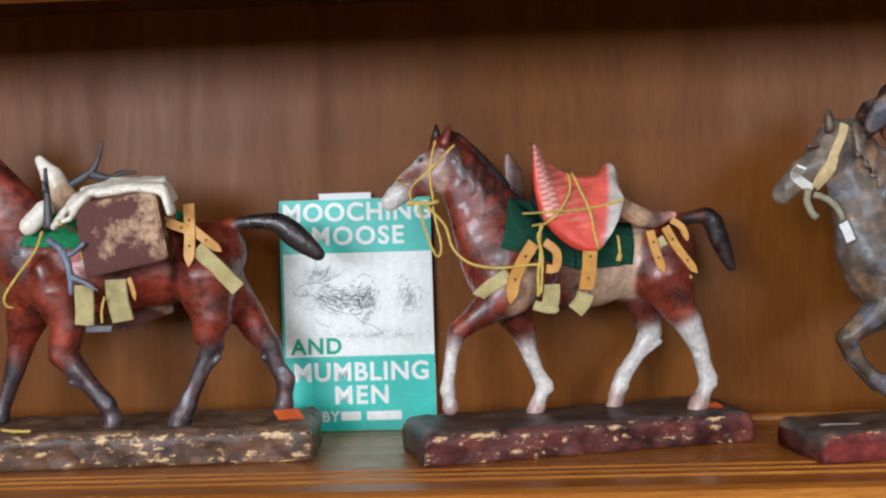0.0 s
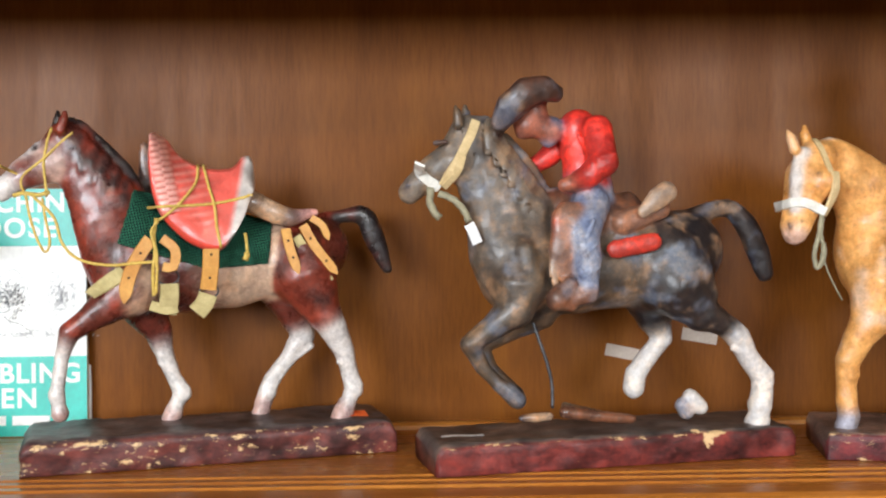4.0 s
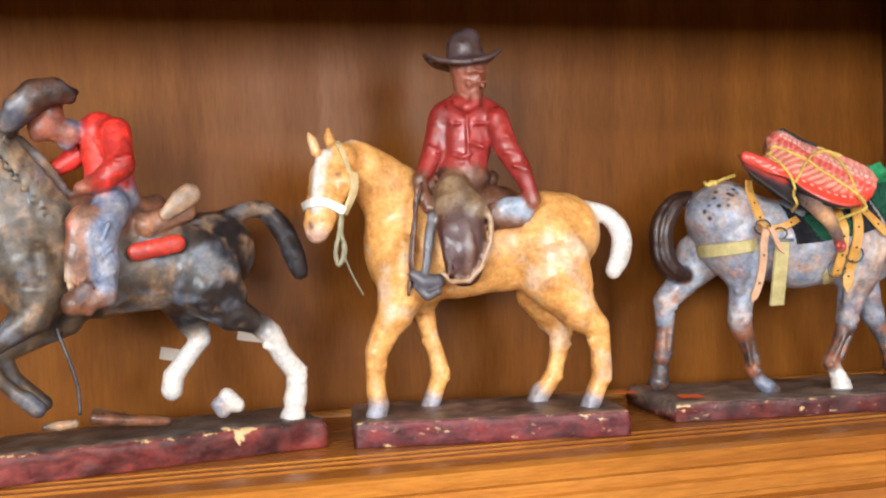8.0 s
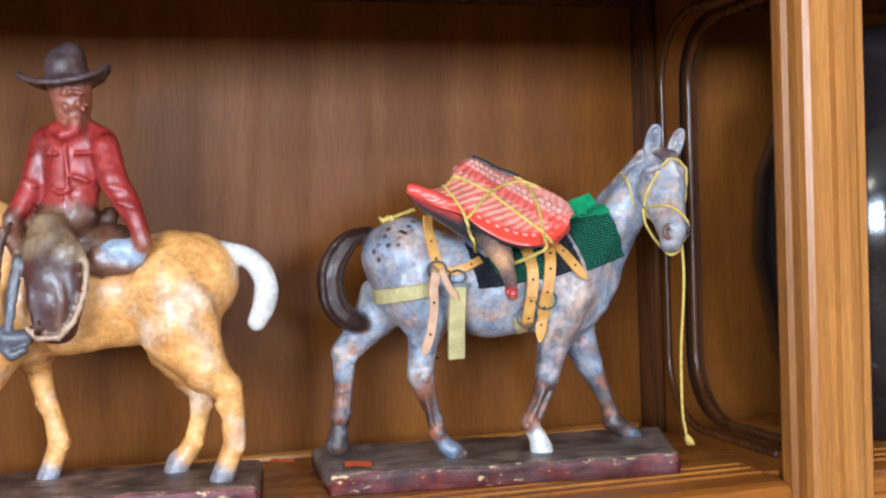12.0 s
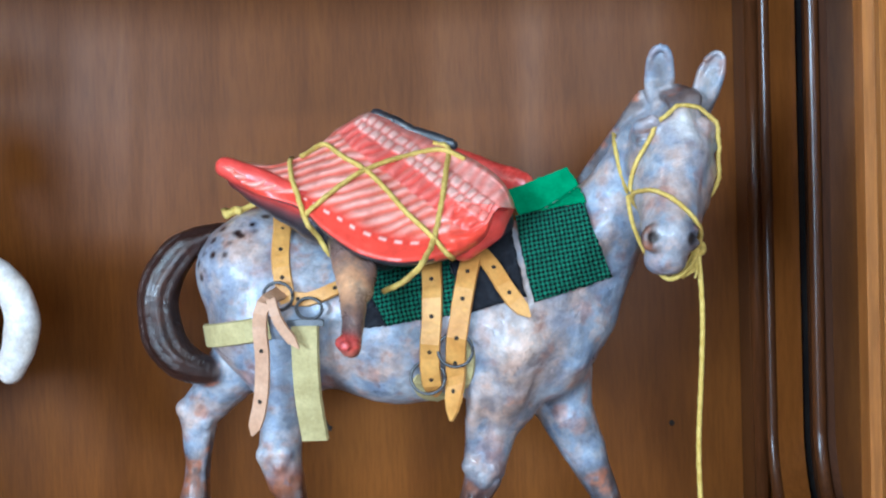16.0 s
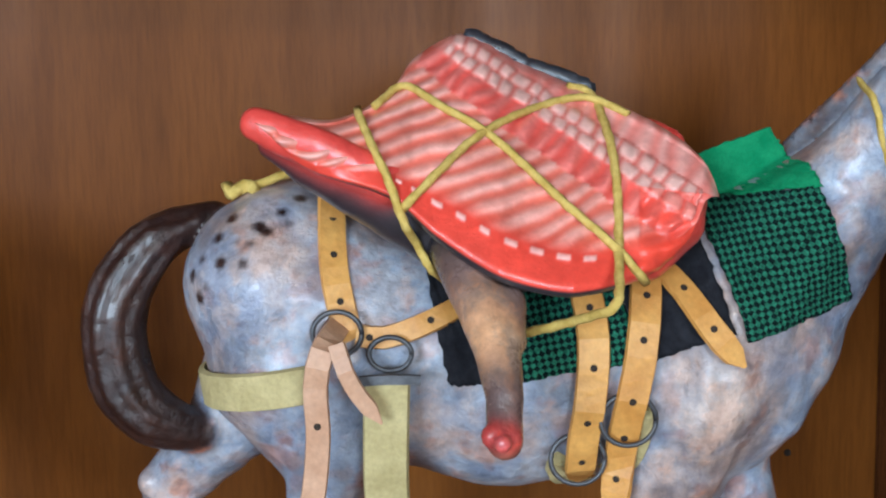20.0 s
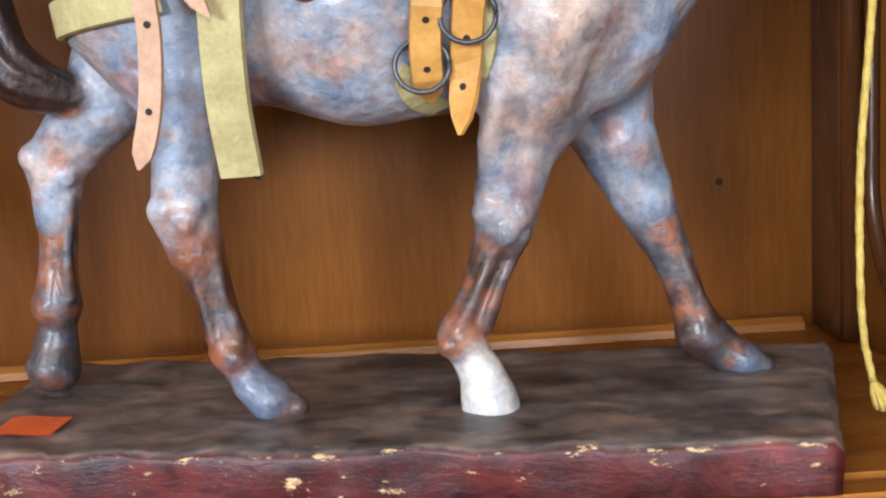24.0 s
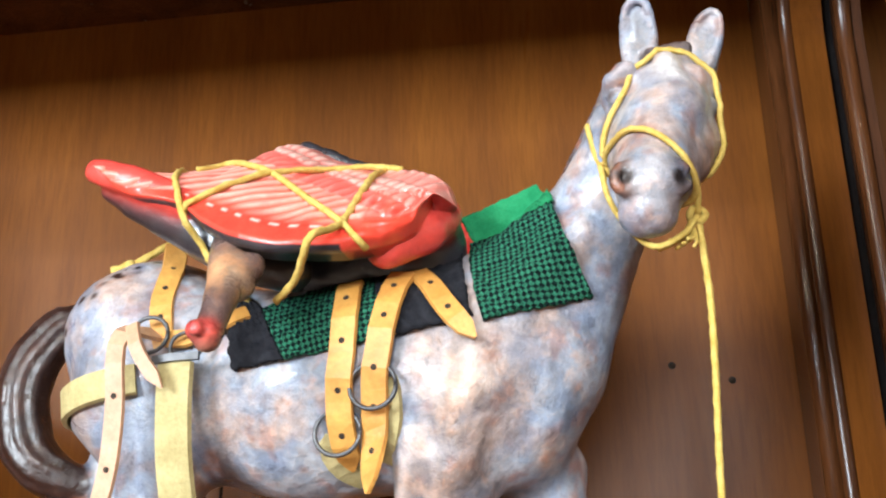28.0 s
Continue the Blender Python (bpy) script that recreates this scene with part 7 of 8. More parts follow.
limb(core, "core", 0.7, 0.008, "char", *[(u, w, v, r) for (u, w), v, r in zip([(0.1135, 0.2089), (0.1355, 0.1998), (0.1534, 0.1973)], (0.02, 0.02, 0.02), (0.014, 0.022, 0.014))])
carved("H2", core, 0.002, MEATPAINT, "meat_core", "dark hide inner body of the rib load", "meat")
shin = []
limb(shin, "shin", 0.8, 0.005, "buff", *[(u, w, v, r, c) for (u, w), v, r, c in zip([(0.1726, 0.2014), (0.1906, 0.1923), (0.2020, 0.1890), (0.2214, 0.1931)], (0.03, 0.03, 0.03, 0.028), (0.0085, 0.008, 0.007, 0.003), ("buff", "buff", "hide", "fat"))])
carved("H2", shin, 0.0016, HIDEPAINT, "meat_quarter", "carved tan game leg tied behind the rib slab", "meat")
flap = []
limb(flap, "slab", 0.4, 0.005, "hide", *[(u, w, -0.02, r) for (u, w), r in zip([(0.0929, 0.2470), (0.0963, 0.2324), (0.0969, 0.2165)], (0.004, 0.008, 0.01))])
carved("H2", flap, 0.002, HIDEPAINT, "hide_slab", "brown carved hide slab on the far side of the pinto", "meat")
OL = "orange-tan leather strap end with punched holes"
strap("H2", [(0.1972, 0.1803, 0.034), (0.1995, 0.1658, 0.038), (0.2060, 0.1450, 0.040)], 0.0078, TAN, OL, tip=True, holes=2)
strap("H2", [(0.2109, 0.1831, 0.034), (0.2207, 0.1652, 0.036), (0.2375, 0.1439, 0.036)], 0.0078, TAN, OL, tip=True, holes=2)
strap("H2", [(0.2181, 0.1887, 0.030), (0.2267, 0.1828, 0.032), (0.2316, 0.1707, 0.032)], 0.006, TAN, OL, tip=True)
strap("H2", [(0.2058, 0.1743, 0.032), (0.2168, 0.1563, 0.033), (0.2321, 0.1380, 0.032)], 0.008, CANVAS, "cream canvas breeching strap", name="canvas_band")
strap("H2", [(0.1377, 0.1664, 0.052), (0.1374, 0.1527, 0.050), (0.1357, 0.1353, 0.046)], 0.0125, TAN, OL, holes=2)
strap("H2", [(0.1358, 0.1318, 0.045), (0.1328, 0.1245, 0.044), (0.1276, 0.1179, 0.041)], 0.0145, CANVAS, "cream canvas cinch tab on a wire buckle", name="canvas_band", thick=0.002)
strap("H2", [(0.1070, 0.1404, 0.044), (0.1070, 0.1296, 0.043), (0.1054, 0.1176, 0.038)], 0.0145, CANVAS, "cream canvas cinch tab on a wire buckle", name="canvas_band", thick=0.002)
strap("H2", [(0.0745, 0.1494), (0.0632, 0.1420), (0.0494, 0.1322)], 0.0125, CANVAS, "cream canvas breast band", name="canvas_band")
strap("H2", [(0.0938, 0.1740, 0.042), (0.0841, 0.1601, 0.042), (0.0776, 0.1453, 0.040), (0.0737, 0.1260, 0.038)], 0.0105, TAN, OL, tip=True, holes=2)
strap("H2", [(0.1021, 0.1747, 0.044), (0.1115, 0.1660, 0.046), (0.1100, 0.1532, 0.046), (0.1022, 0.1534, 0.046)], 0.0075, TAN, "looped tan leather latigo", name="leather_strap")
strap("H2", [(0.0931, 0.1242, 0.040), (0.1050, 0.1205, 0.041), (0.1128, 0.1219, 0.041)], 0.008, CANVAS, "small cream canvas cinch keeper", name="canvas_band")
for (u, w), R in zip([(0.1064, 0.1450), (0.1378, 0.1328)], (0.0085, 0.0072)):
    wire_ring("H2", u, w, R, 0.0007, 0.006, sq=0.7)
YC2 = "yellow cord lashing on the pinto's rib load"
cord("H2", [(0.0921, 0.1978), (0.1058, 0.1985), (0.1231, 0.1991), (0.1414, 0.2005), (0.1582, 0.2037), (0.1697, 0.2070)], 0.0011, YC2)
cord("H2", [(0.1315, 0.2306), (0.1286, 0.2169), (0.1166, 0.2021), (0.1057, 0.1925), (0.0979, 0.1867)], 0.0011, YC2)
cord("H2", [(0.1358, 0.2306), (0.1381, 0.2147), (0.1414, 0.1996), (0.1424, 0.1824), (0.1452, 0.1669)], 0.0011, YC2)
cord("H2", [(0.0980, 0.1897, 0.050), (0.0960, 0.1771, 0.051), (0.0967, 0.1644, 0.050), (0.0950, 0.1495, 0.048), (0.0954, 0.1315, 0.046)], 0.0013, "hanging bundle of yellow cord")
cord("H2", [(0.0991, 0.1876, 0.051), (0.0940, 0.1793, 0.053), (0.0973, 0.1665, 0.052), (0.0979, 0.1494, 0.049), (0.0970, 0.1332, 0.047)], 0.0011, "hanging bundle of yellow cord")
cord("H2", [(0.1641, 0.1777, 0.046), (0.1653, 0.1690, 0.046), (0.1656, 0.1595, 0.046)], 0.0011, YC2)
cord("H2", [(0.1657, 0.1625, 0.046), (0.1636, 0.1570, 0.047)], 0.0022, "frayed yellow cord tassel")
HC2 = "yellow cord halter on the pinto's head"
cord("H2", [(0.0238, 0.2596), (0.0202, 0.2480), (0.0177, 0.2317), (0.0187, 0.2167), (0.0193, 0.2068)], 0.001, HC2)
cord("H2", [(0.0391, 0.2561), (0.0287, 0.2467), (0.0178, 0.2360), (0.0036, 0.2241), (0.0009, 0.2169), (0.0033, 0.2096)], 0.001, HC2)
cord("H2", [(-0.0122, 0.2294), (-0.0056, 0.2263), (0.0019, 0.2224)], 0.001, HC2)
cord("H2", [(-0.0040, 0.2079, 0.018), (0.0044, 0.2095, 0.020), (0.0128, 0.2081, 0.020), (0.0218, 0.2101, 0.018)], 0.0016, HC2)
cord("H2", [(0.0048, 0.2095, 0.021), (0.0080, 0.1911, 0.024), (0.0138, 0.1719, 0.026), (0.0187, 0.1654, 0.026), (0.0215, 0.1738, 0.025), (0.0186, 0.1909, 0.023), (0.0165, 0.2059, 0.020)], 0.001, "slack loop of yellow lead cord")
cord("H2", [(0.0106, 0.2068, 0.021), (0.0248, 0.1908, 0.024), (0.0305, 0.1716, 0.028), (0.0425, 0.1596, 0.034), (0.0629, 0.1551, 0.040), (0.0838, 0.1564, 0.044), (0.0960, 0.1571, 0.048)], 0.0011, "yellow lead cord tied back to the load")

# ---- the bay pack horse's load ----
PAINT["canvas"] = (0.8, 0.75, 0.65)
bl = thing("saddle_blanket", "green wool saddle blanket under the pannier", "blanket", PLACE["H1"])
cloth("H1", [(0.0848, 0.2138), (0.1320, 0.2086), (0.1262, 0.1797), (0.0780, 0.1840)], GREENFELT, "green_band", bl)
cloth("H1", [(0.2019, 0.2101), (0.2158, 0.2059), (0.2135, 0.1957), (0.2024, 0.1970)], GREENFELT, "green_band", bl)


def pannier(face, v0, v1, label):
    """A worn box whose near face has the four given corners, with a raised rim."""
    bm = bmesh.new()
    A = [bm.verts.new((u, -v1, w)) for u, w in face]
    B = [bm.verts.new((u, -v0, w)) for u, w in face]
    bm.faces.new(A)
    bm.faces.new(B[::-1])
    for i in range(4):
        bm.faces.new((A[i], B[i], B[(i + 1) % 4], A[(i + 1) % 4]))
    bmesh.ops.recalc_face_normals(bm, faces=bm.faces[:])
    bmesh.ops.bevel(bm, geom=bm.edges[:], offset=0.0016, segments=2, affect="EDGES")
    ob = link("pannier_box", bm, PANNIER)
    ob.matrix_world = PLACE["H1"]
    return tagged(ob, label, "box", "pack boxes")


PANNIER = mottled("pannier_worn", (0.085, 0.018, 0.01), (0.5, 0.32, 0.19), 34.0, 0.5, 0.5, (0.5, 0.63), spec=0.2)
face = [(0.1406, 0.1573), (0.1331, 0.2166), (0.1975, 0.2255), (0.2067, 0.1706)]
pannier(face, 0.03, 0.066, "red-brown rawhide pannier box with worn pale patches")
pannier([(0.1396, 0.1042), (0.1166, 0.1991), (0.1850, 0.2072), (0.1889, 0.1204)], -0.066, -0.034, "dark pannier box hanging on the far side")
limb(SURF["H1"], "box", 0.6, 0.003, "bay", (face[0][0] + 0.02, face[0][1] + 0.03, 0.05, 0.024), (face[2][0] - 0.02, face[2][1] - 0.03, 0.05, 0.024))
CANVASPAINT = painted("canvas_paint", (0.85, 0.85, 0.85), (1.1, 1.05, 0.95), 0.8, 0.001)
tarp = []
for v, r, fold in ((0.062, 0.0032, [(0.1307, 0.2139), (0.1479, 0.2261), (0.1773, 0.2297), (0.2035, 0.2280), (0.2100, 0.2097)]), (0.05, 0.0036, [(0.1298, 0.2187), (0.1485, 0.2300), (0.1773, 0.2319), (0.2024, 0.2329), (0.2092, 0.2199)]),
                   (0.036, 0.0036, [(0.1331, 0.2247), (0.1588, 0.2346), (0.1874, 0.2337), (0.2003, 0.2352)]), (0.022, 0.0034, [(0.1299, 0.2285), (0.1560, 0.2339), (0.1867, 0.2362)]), (0.054, 0.003, [(0.1144, 0.1990), (0.1217, 0.2097), (0.1336, 0.2222)]),
                   (0.062, 0.0022, [(0.1194, 0.2016), (0.1295, 0.2049), (0.1408, 0.2191)]), (0.066, 0.002, [(0.1536, 0.2232), (0.1844, 0.2268), (0.2069, 0.2234), (0.2094, 0.2069)])):
    limb(tarp, "fold", 2.0, 0.005, "canvas", *[(u, w, v, r) for u, w in fold])
carved("H1", tarp, 0.0016, CANVASPAINT, "canvas_tarp", "cream canvas tarp folded over the pannier", "tarp")
sack = []
limb(sack, "sack", 0.9, 0.006, "canvas", *[(u, w, 0.02, r, c) for (u, w), r, c in zip([(0.0935, 0.2551), (0.1032, 0.2416), (0.1120, 0.2258), (0.1097, 0.2164)], (0.004, 0.009, 0.0105, 0.008), ("canvas", "canvas", "buff", "buff"))])
limb(sack, "roll", 0.9, 0.004, "canvas", *[(u, w, 0.035, 0.008) for u, w in [(0.0877, 0.2006), (0.1003, 0.2133)]])
carved("H1", sack, 0.0018, CANVASPAINT, "canvas_sack", "cream and tan stuffed canvas sack on the pack", "sack")
ANTLER = mottled("antler_dark", (0.04, 0.035, 0.04), (0.1, 0.09, 0.1), 90.0, 0.4, 0.5)
ANTLERB = mottled("antler_grey", (0.1, 0.12, 0.17), (0.2, 0.23, 0.3), 90.0, 0.4, 0.5)


def antler(name, beams, mat, label):
    bm = bmesh.new()
    for pts, r0, r1 in beams:
        tube(bm, smooth_path([(u, -v, w) for u, w, v in pts], 0.003), r0, 8, 0, r1)
    ob = link(name, bm, mat, smooth=True)
    ob.matrix_world = PLACE["H1"]
    return tagged(ob, label, "antler", "antlers on the pack")


antler("antler", [([(0.1160, 0.2327, 0.020), (0.1304, 0.2408, 0.020), (0.1392, 0.2486, 0.020), (0.1453, 0.2700, 0.015)], 0.0045, 0.0012), ([(0.1352, 0.2425, 0.020), (0.1509, 0.2384, 0.018), (0.1600, 0.2429, 0.016), (0.1723, 0.2426, 0.014)], 0.004, 0.0012)], ANTLER, "dark carved antler rising over the pack")
antler("antler", [([(0.1110, 0.1887, 0.062), (0.1209, 0.1817, 0.066), (0.1289, 0.1761, 0.068), (0.1423, 0.1856, 0.070)], 0.003, 0.0018), ([(0.1234, 0.1799, 0.067), (0.1290, 0.1658, 0.070), (0.1300, 0.1446, 0.070)], 0.0036, 0.0018), ([(0.1288, 0.1591, 0.070), (0.1395, 0.1552, 0.072), (0.1516, 0.1472, 0.072)], 0.003, 0.001)], ANTLERB, "grey-blue carved antler hanging in front of the pannier")
antler("antler", [([(0.1087, 0.1978, 0.052), (0.1080, 0.2184, 0.050), (0.1070, 0.2322, 0.048), (0.1060, 0.2470, 0.046)], 0.0042, 0.0014), ([(0.1065, 0.2276, 0.050), (0.1057, 0.2367, 0.052)], 0.003, 0.001)], ANTLER, "dark carved antler point beside the sack")
strap("H1", [(0.1976, 0.2028, 0.046), (0.2099, 0.1968, 0.044), (0.2219, 0.1927, 0.040)], 0.0085, TAN, OL, holes=2)
strap("H1", [(0.2191, 0.2142, 0.036), (0.2204, 0.1918, 0.042), (0.2188, 0.1632, 0.044)], 0.0095, TAN, OL, tip=True, holes=2)
strap("H1", [(0.2219, 0.1941, 0.040), (0.2331, 0.1844, 0.040), (0.2449, 0.1747, 0.038)], 0.0085, TAN, OL, tip=True, holes=1)
strap("H1", [(0.2250, 0.1777, 0.040), (0.2395, 0.1633, 0.041), (0.2577, 0.1430, 0.038)], 0.0135, CANVAS, "cream canvas breeching band on the bay horse", name="canvas_band")
strap("H1", [(0.1595, 0.1546, 0.046), (0.1600, 0.1383, 0.045), (0.1627, 0.1201, 0.040)], 0.018, CANVAS, "grey-cream canvas cinch below the pannier", name="canvas_band")
strap("H1", [(0.1333, 0.1508, 0.046), (0.1332, 0.1345, 0.045), (0.1312, 0.1179, 0.040)], 0.016, CANVAS, "grey-cream canvas cinch below the pannier", name="canvas_band")
strap("H1", [(0.1711, 0.1558, 0.050), (0.1740, 0.1474, 0.050), (0.1756, 0.1371, 0.049)], 0.004, TAN, OL, tip=True)
cord("H1", [(0.1036, 0.1957, 0.052), (0.0951, 0.1797, 0.046), (0.0776, 0.1592, 0.040), (0.0654, 0.1431, 0.036), (0.0662, 0.1350, 0.034), (0.0710, 0.1333, 0.032)], 0.0012, "yellow cord hanging in a slack loop", lift=0)
cord("H1", [(0.1514, 0.1413, 0.052), (0.1487, 0.1299, 0.052), (0.1488, 0.1198, 0.052)], 0.0011, "short yellow cord with a dark toggle", lift=0)
bm = box(-0.011, 0.011, -0.003, 0.003, -0.003, 0.003, 0.0012)
ob = link("toggle", bm, ANTLER)
tg = [(0.1467, 0.1151)][0]
ob.matrix_world = PLACE["H1"] @ pose(tg[0], -0.052, tg[1])
tagged(ob, "small dark wooden toggle hanging below the pannier", "toggle")
cord("H1", [(u, 0.0325, v) for (u, w), v in zip([(0.0585, 0.0318), (0.0718, 0.0196), (0.0855, 0.0144)], (0.035, 0.043, 0.046))], 0.0013, "yellow lead cord lying on the base", lift=0)
cord("H1", [(0.1214, 0.2042), (0.1254, 0.1903), (0.1300, 0.1670)], 0.0011, "yellow cord round the pack")

# ---- bridles of the ridden horses ----
WHITE = mottled("white_webbing", (0.6, 0.58, 0.52), (0.78, 0.76, 0.7), 90.0, 0.8, 0.5)
STRAW = mottled("straw_webbing", (0.5, 0.36, 0.17), (0.68, 0.52, 0.28), 90.0, 0.8, 0.6)
OLIVE = mottled("olive_cord", (0.22, 0.2, 0.13), (0.36, 0.33, 0.22), 120.0, 0.8, 0.5)
strap("H3", [(-0.0083, 0.2274), (-0.0027, 0.2200), (0.0046, 0.2143), (0.0112, 0.2101)], 0.008, WHITE, "white webbing noseband on the smoky horse", name="noseband", thick=0.002)
strap("H3", [(0.0392, 0.2597), (0.0340, 0.2480), (0.0275, 0.2356), (0.0189, 0.2212), (0.0125, 0.2109)], 0.0075, STRAW, "straw-coloured cheek strap on the smoky horse", name="cheek_strap", thick=0.002)
strap("H3", [(0.0274, 0.2335), (0.0231, 0.2212), (0.0133, 0.2109)], 0.006, STRAW, "straw-coloured cheek strap on the smoky horse", name="cheek_strap", thick=0.002)
cord("H3", [(0.0019, 0.2100, 0.018), (0.0008, 0.2006, 0.019), (0.0039, 0.1924, 0.019), (0.0084, 0.1879, 0.019)], 0.0028, "olive cord end hanging from the bridle", OLIVE, lift=0)
cord("H3", [(0.0080, 0.2059, 0.016), (0.0179, 0.2017, 0.018), (0.0258, 0.1942, 0.019), (0.0303, 0.1851, 0.019)], 0.0026, "olive rein falling from the bridle", OLIVE, lift=0)
PAPER = mottled("white_tag", (0.7, 0.7, 0.7), (0.8, 0.8, 0.8), 50.0, 0.6, 0.1)
strap("H3", [(0.0302, 0.1831, 0.019), (0.0335, 0.1768, 0.019), (0.0367, 0.1685, 0.019)], 0.008, PAPER, "small white paper tag hanging on a thread", name="paper_tag", thick=0.0004, group="paper tags")
cord("H3", [(0.0833, 0.1123, 0.000), (0.0870, 0.0994, 0.002), (0.0941, 0.0778, 0.004), (0.0983, 0.0603, 0.004), (0.0989, 0.0409, 0.004)], 0.0013, "thin dark iron rod holding up the trotting horse", STEEL, name="support_rod", lift=0)
twig = []
limb(twig, "twig", 1, 0.003, "buff", *[(u, w, 0.01, r, c) for (u, w), r, c in zip([(0.0721, 0.0350), (0.0830, 0.0355), (0.0941, 0.0357)], (0.0025, 0.004, 0.003), ("dark", "buff", "buff"))])
limb(twig, "log", 1, 0.003, "brown", *[(u, w, 0.0, r) for (u, w), r in zip([(0.1103, 0.0365), (0.1353, 0.0322), (0.1654, 0.0285)], (0.0045, 0.0045, 0.0035))])
limb(twig, "log", 1, 0.003, "grulla", *[(u, w, -0.005, r) for (u, w), r in zip([(0.1117, 0.0408), (0.1399, 0.0337)], (0.0025, 0.0025))])
carved("H3", twig, 0.0016, HIDEPAINT, "fallen_branch", "small carved fallen branch and twigs on the base", "branch")
rock = []
limb(rock, "rock", 1, 0.004, "white", *[(u, w, 0.005, r, c) for (u, w), r, c in zip([(0.2127, 0.0442), (0.2208, 0.0365), (0.2064, 0.0383), (0.2096, 0.0327)], (0.0065, 0.006, 0.006, 0.006), ("white", "white", "hoofb", "hoofb"))])
carved("H3", rock, 0.0018, GREYPAINT, "carved_rock", "small white and blue-grey carved rock on the base", "rock")
strap("H4", [(-0.0456, 0.1933), (-0.0390, 0.1957), (-0.0304, 0.1962), (-0.0206, 0.1923), (-0.0142, 0.1886)], 0.0078, WHITE, "white webbing noseband on the palomino", name="noseband", thick=0.002)
strap("H4", [(-0.0068, 0.2192), (-0.0064, 0.2073), (-0.0104, 0.1964), (-0.0151, 0.1869)], 0.0075, STRAW, "pale cheek strap on the palomino", name="cheek_strap", thick=0.002)
strap("H4", [(-0.0184, 0.2442), (-0.0132, 0.2317), (-0.0094, 0.2184)], 0.0045, STRAW, "pale cheek strap on the palomino", name="cheek_strap", thick=0.0015)
cord("H4", [(-0.0169, 0.1869, 0.058), (-0.0188, 0.1726, 0.058), (-0.0221, 0.1575, 0.058), (-0.0203, 0.1469, 0.058), (-0.0166, 0.1529, 0.058), (-0.0152, 0.1659, 0.058)], 0.0018, "grey-green looped lead rope on the palomino", OLIVE, lift=0)
cord("H4", [(-0.0161, 0.1856, 0.057), (-0.0172, 0.1703, 0.057), (-0.0145, 0.1615, 0.057), (-0.0159, 0.1493, 0.057)], 0.0016, "grey-green looped lead rope on the palomino", OLIVE, lift=0)
cord("H4", [(-0.0149, 0.1527, 0.056), (-0.0098, 0.1393, 0.055), (-0.0013, 0.1225, 0.054)], 0.0006, "thin loose thread hanging from the rope", OLIVE, lift=0)
cord("H4", [(0.0491, 0.2101), (0.0429, 0.1901), (0.0382, 0.1633), (0.0361, 0.1342)], 0.0012, "dark leather rein on the palomino", mottled("dark_leather", (0.04, 0.02, 0.015), (0.1, 0.05, 0.035), 80.0, 0.45), name="rein")

# ---- the book against the panel ----
TEAL = mottled("teal_jacket", (0.012, 0.42, 0.34), (0.016, 0.48, 0.39), 25.0, 0.38, 0.1)
COVER = mottled("cream_jacket", (0.72, 0.72, 0.68), (0.8, 0.8, 0.76), 18.0, 0.4, 0.1)
PAGES = mottled("page_edges", (0.55, 0.44, 0.25), (0.68, 0.57, 0.36), 150.0, 0.9, 0.6)
INK = mottled("grey_ink", (0.05, 0.05, 0.055), (0.12, 0.12, 0.13), 300.0, 0.8, 0.1)
INKPALE = mottled("pale_ink", (0.3, 0.3, 0.31), (0.42, 0.42, 0.43), 300.0, 0.8, 0.1)
GREENINK = mottled("green_ink", (0.012, 0.33, 0.2), (0.016, 0.38, 0.24), 60.0, 0.7, 0.1)
BW, BH = 0.141, 0.2165
book = thing("book", "teal and cream paperback book with a pen drawing, standing upright", "book", pose(-0.1275, 1.0385, SZ + 0.0004, -2.2, 0, 0.4))
part("pages", box(0.002, BW - 0.002, 0.0012, 0.0128, 0.0005, BH - 0.001), PAGES, book, "yellowed page edges")
part("back_cover", box(0, BW, 0.0132, 0.0142, 0, BH, 0.0002, 1), COVER, book)
part("spine", box(-0.0012, 0.0012, 0, 0.0142, 0, BH, 0.0004, 1), TEAL, book)
part("front_cover", box(0.0014, BW, -0.0003, 0.0008, 0, BH, 0.0002, 1), COVER, book, "cream front cover")
part("top_band", box(0.0016, BW - 0.0001, -0.0008, -0.0004, BH * 0.768, BH - 0.0001), TEAL, book, "teal title band")
part("bottom_band", box(0.0016, BW - 0.0001, -0.0008, -0.0004, 0.0002, BH * 0.322), TEAL, book, "teal title band")


def words(text, x, z, size, mat, parent, center=True, spacing=1.12, bold=0.0006):
    cu = bpy.data.curves.new("lettering", "FONT")
    cu.body, cu.size, cu.extrude, cu.offset, cu.space_character = text, size, 0.0001, bold, spacing
    cu.align_x = "CENTER" if center else "LEFT"
    tmp = bpy.data.objects.new("lettering", cu)
    scene.collection.objects.link(tmp)
    bpy.context.view_layer.update()
    me = bpy.data.meshes.new_from_object(tmp.evaluated_get(bpy.context.evaluated_depsgraph_get()))
    scene.collection.objects.unlink(tmp)
    bpy.data.objects.remove(tmp)
    ob = part("lettering", me, mat, parent)
    ob.matrix_local = pose(x, -0.001, z, 90, 0, 0)
    return ob


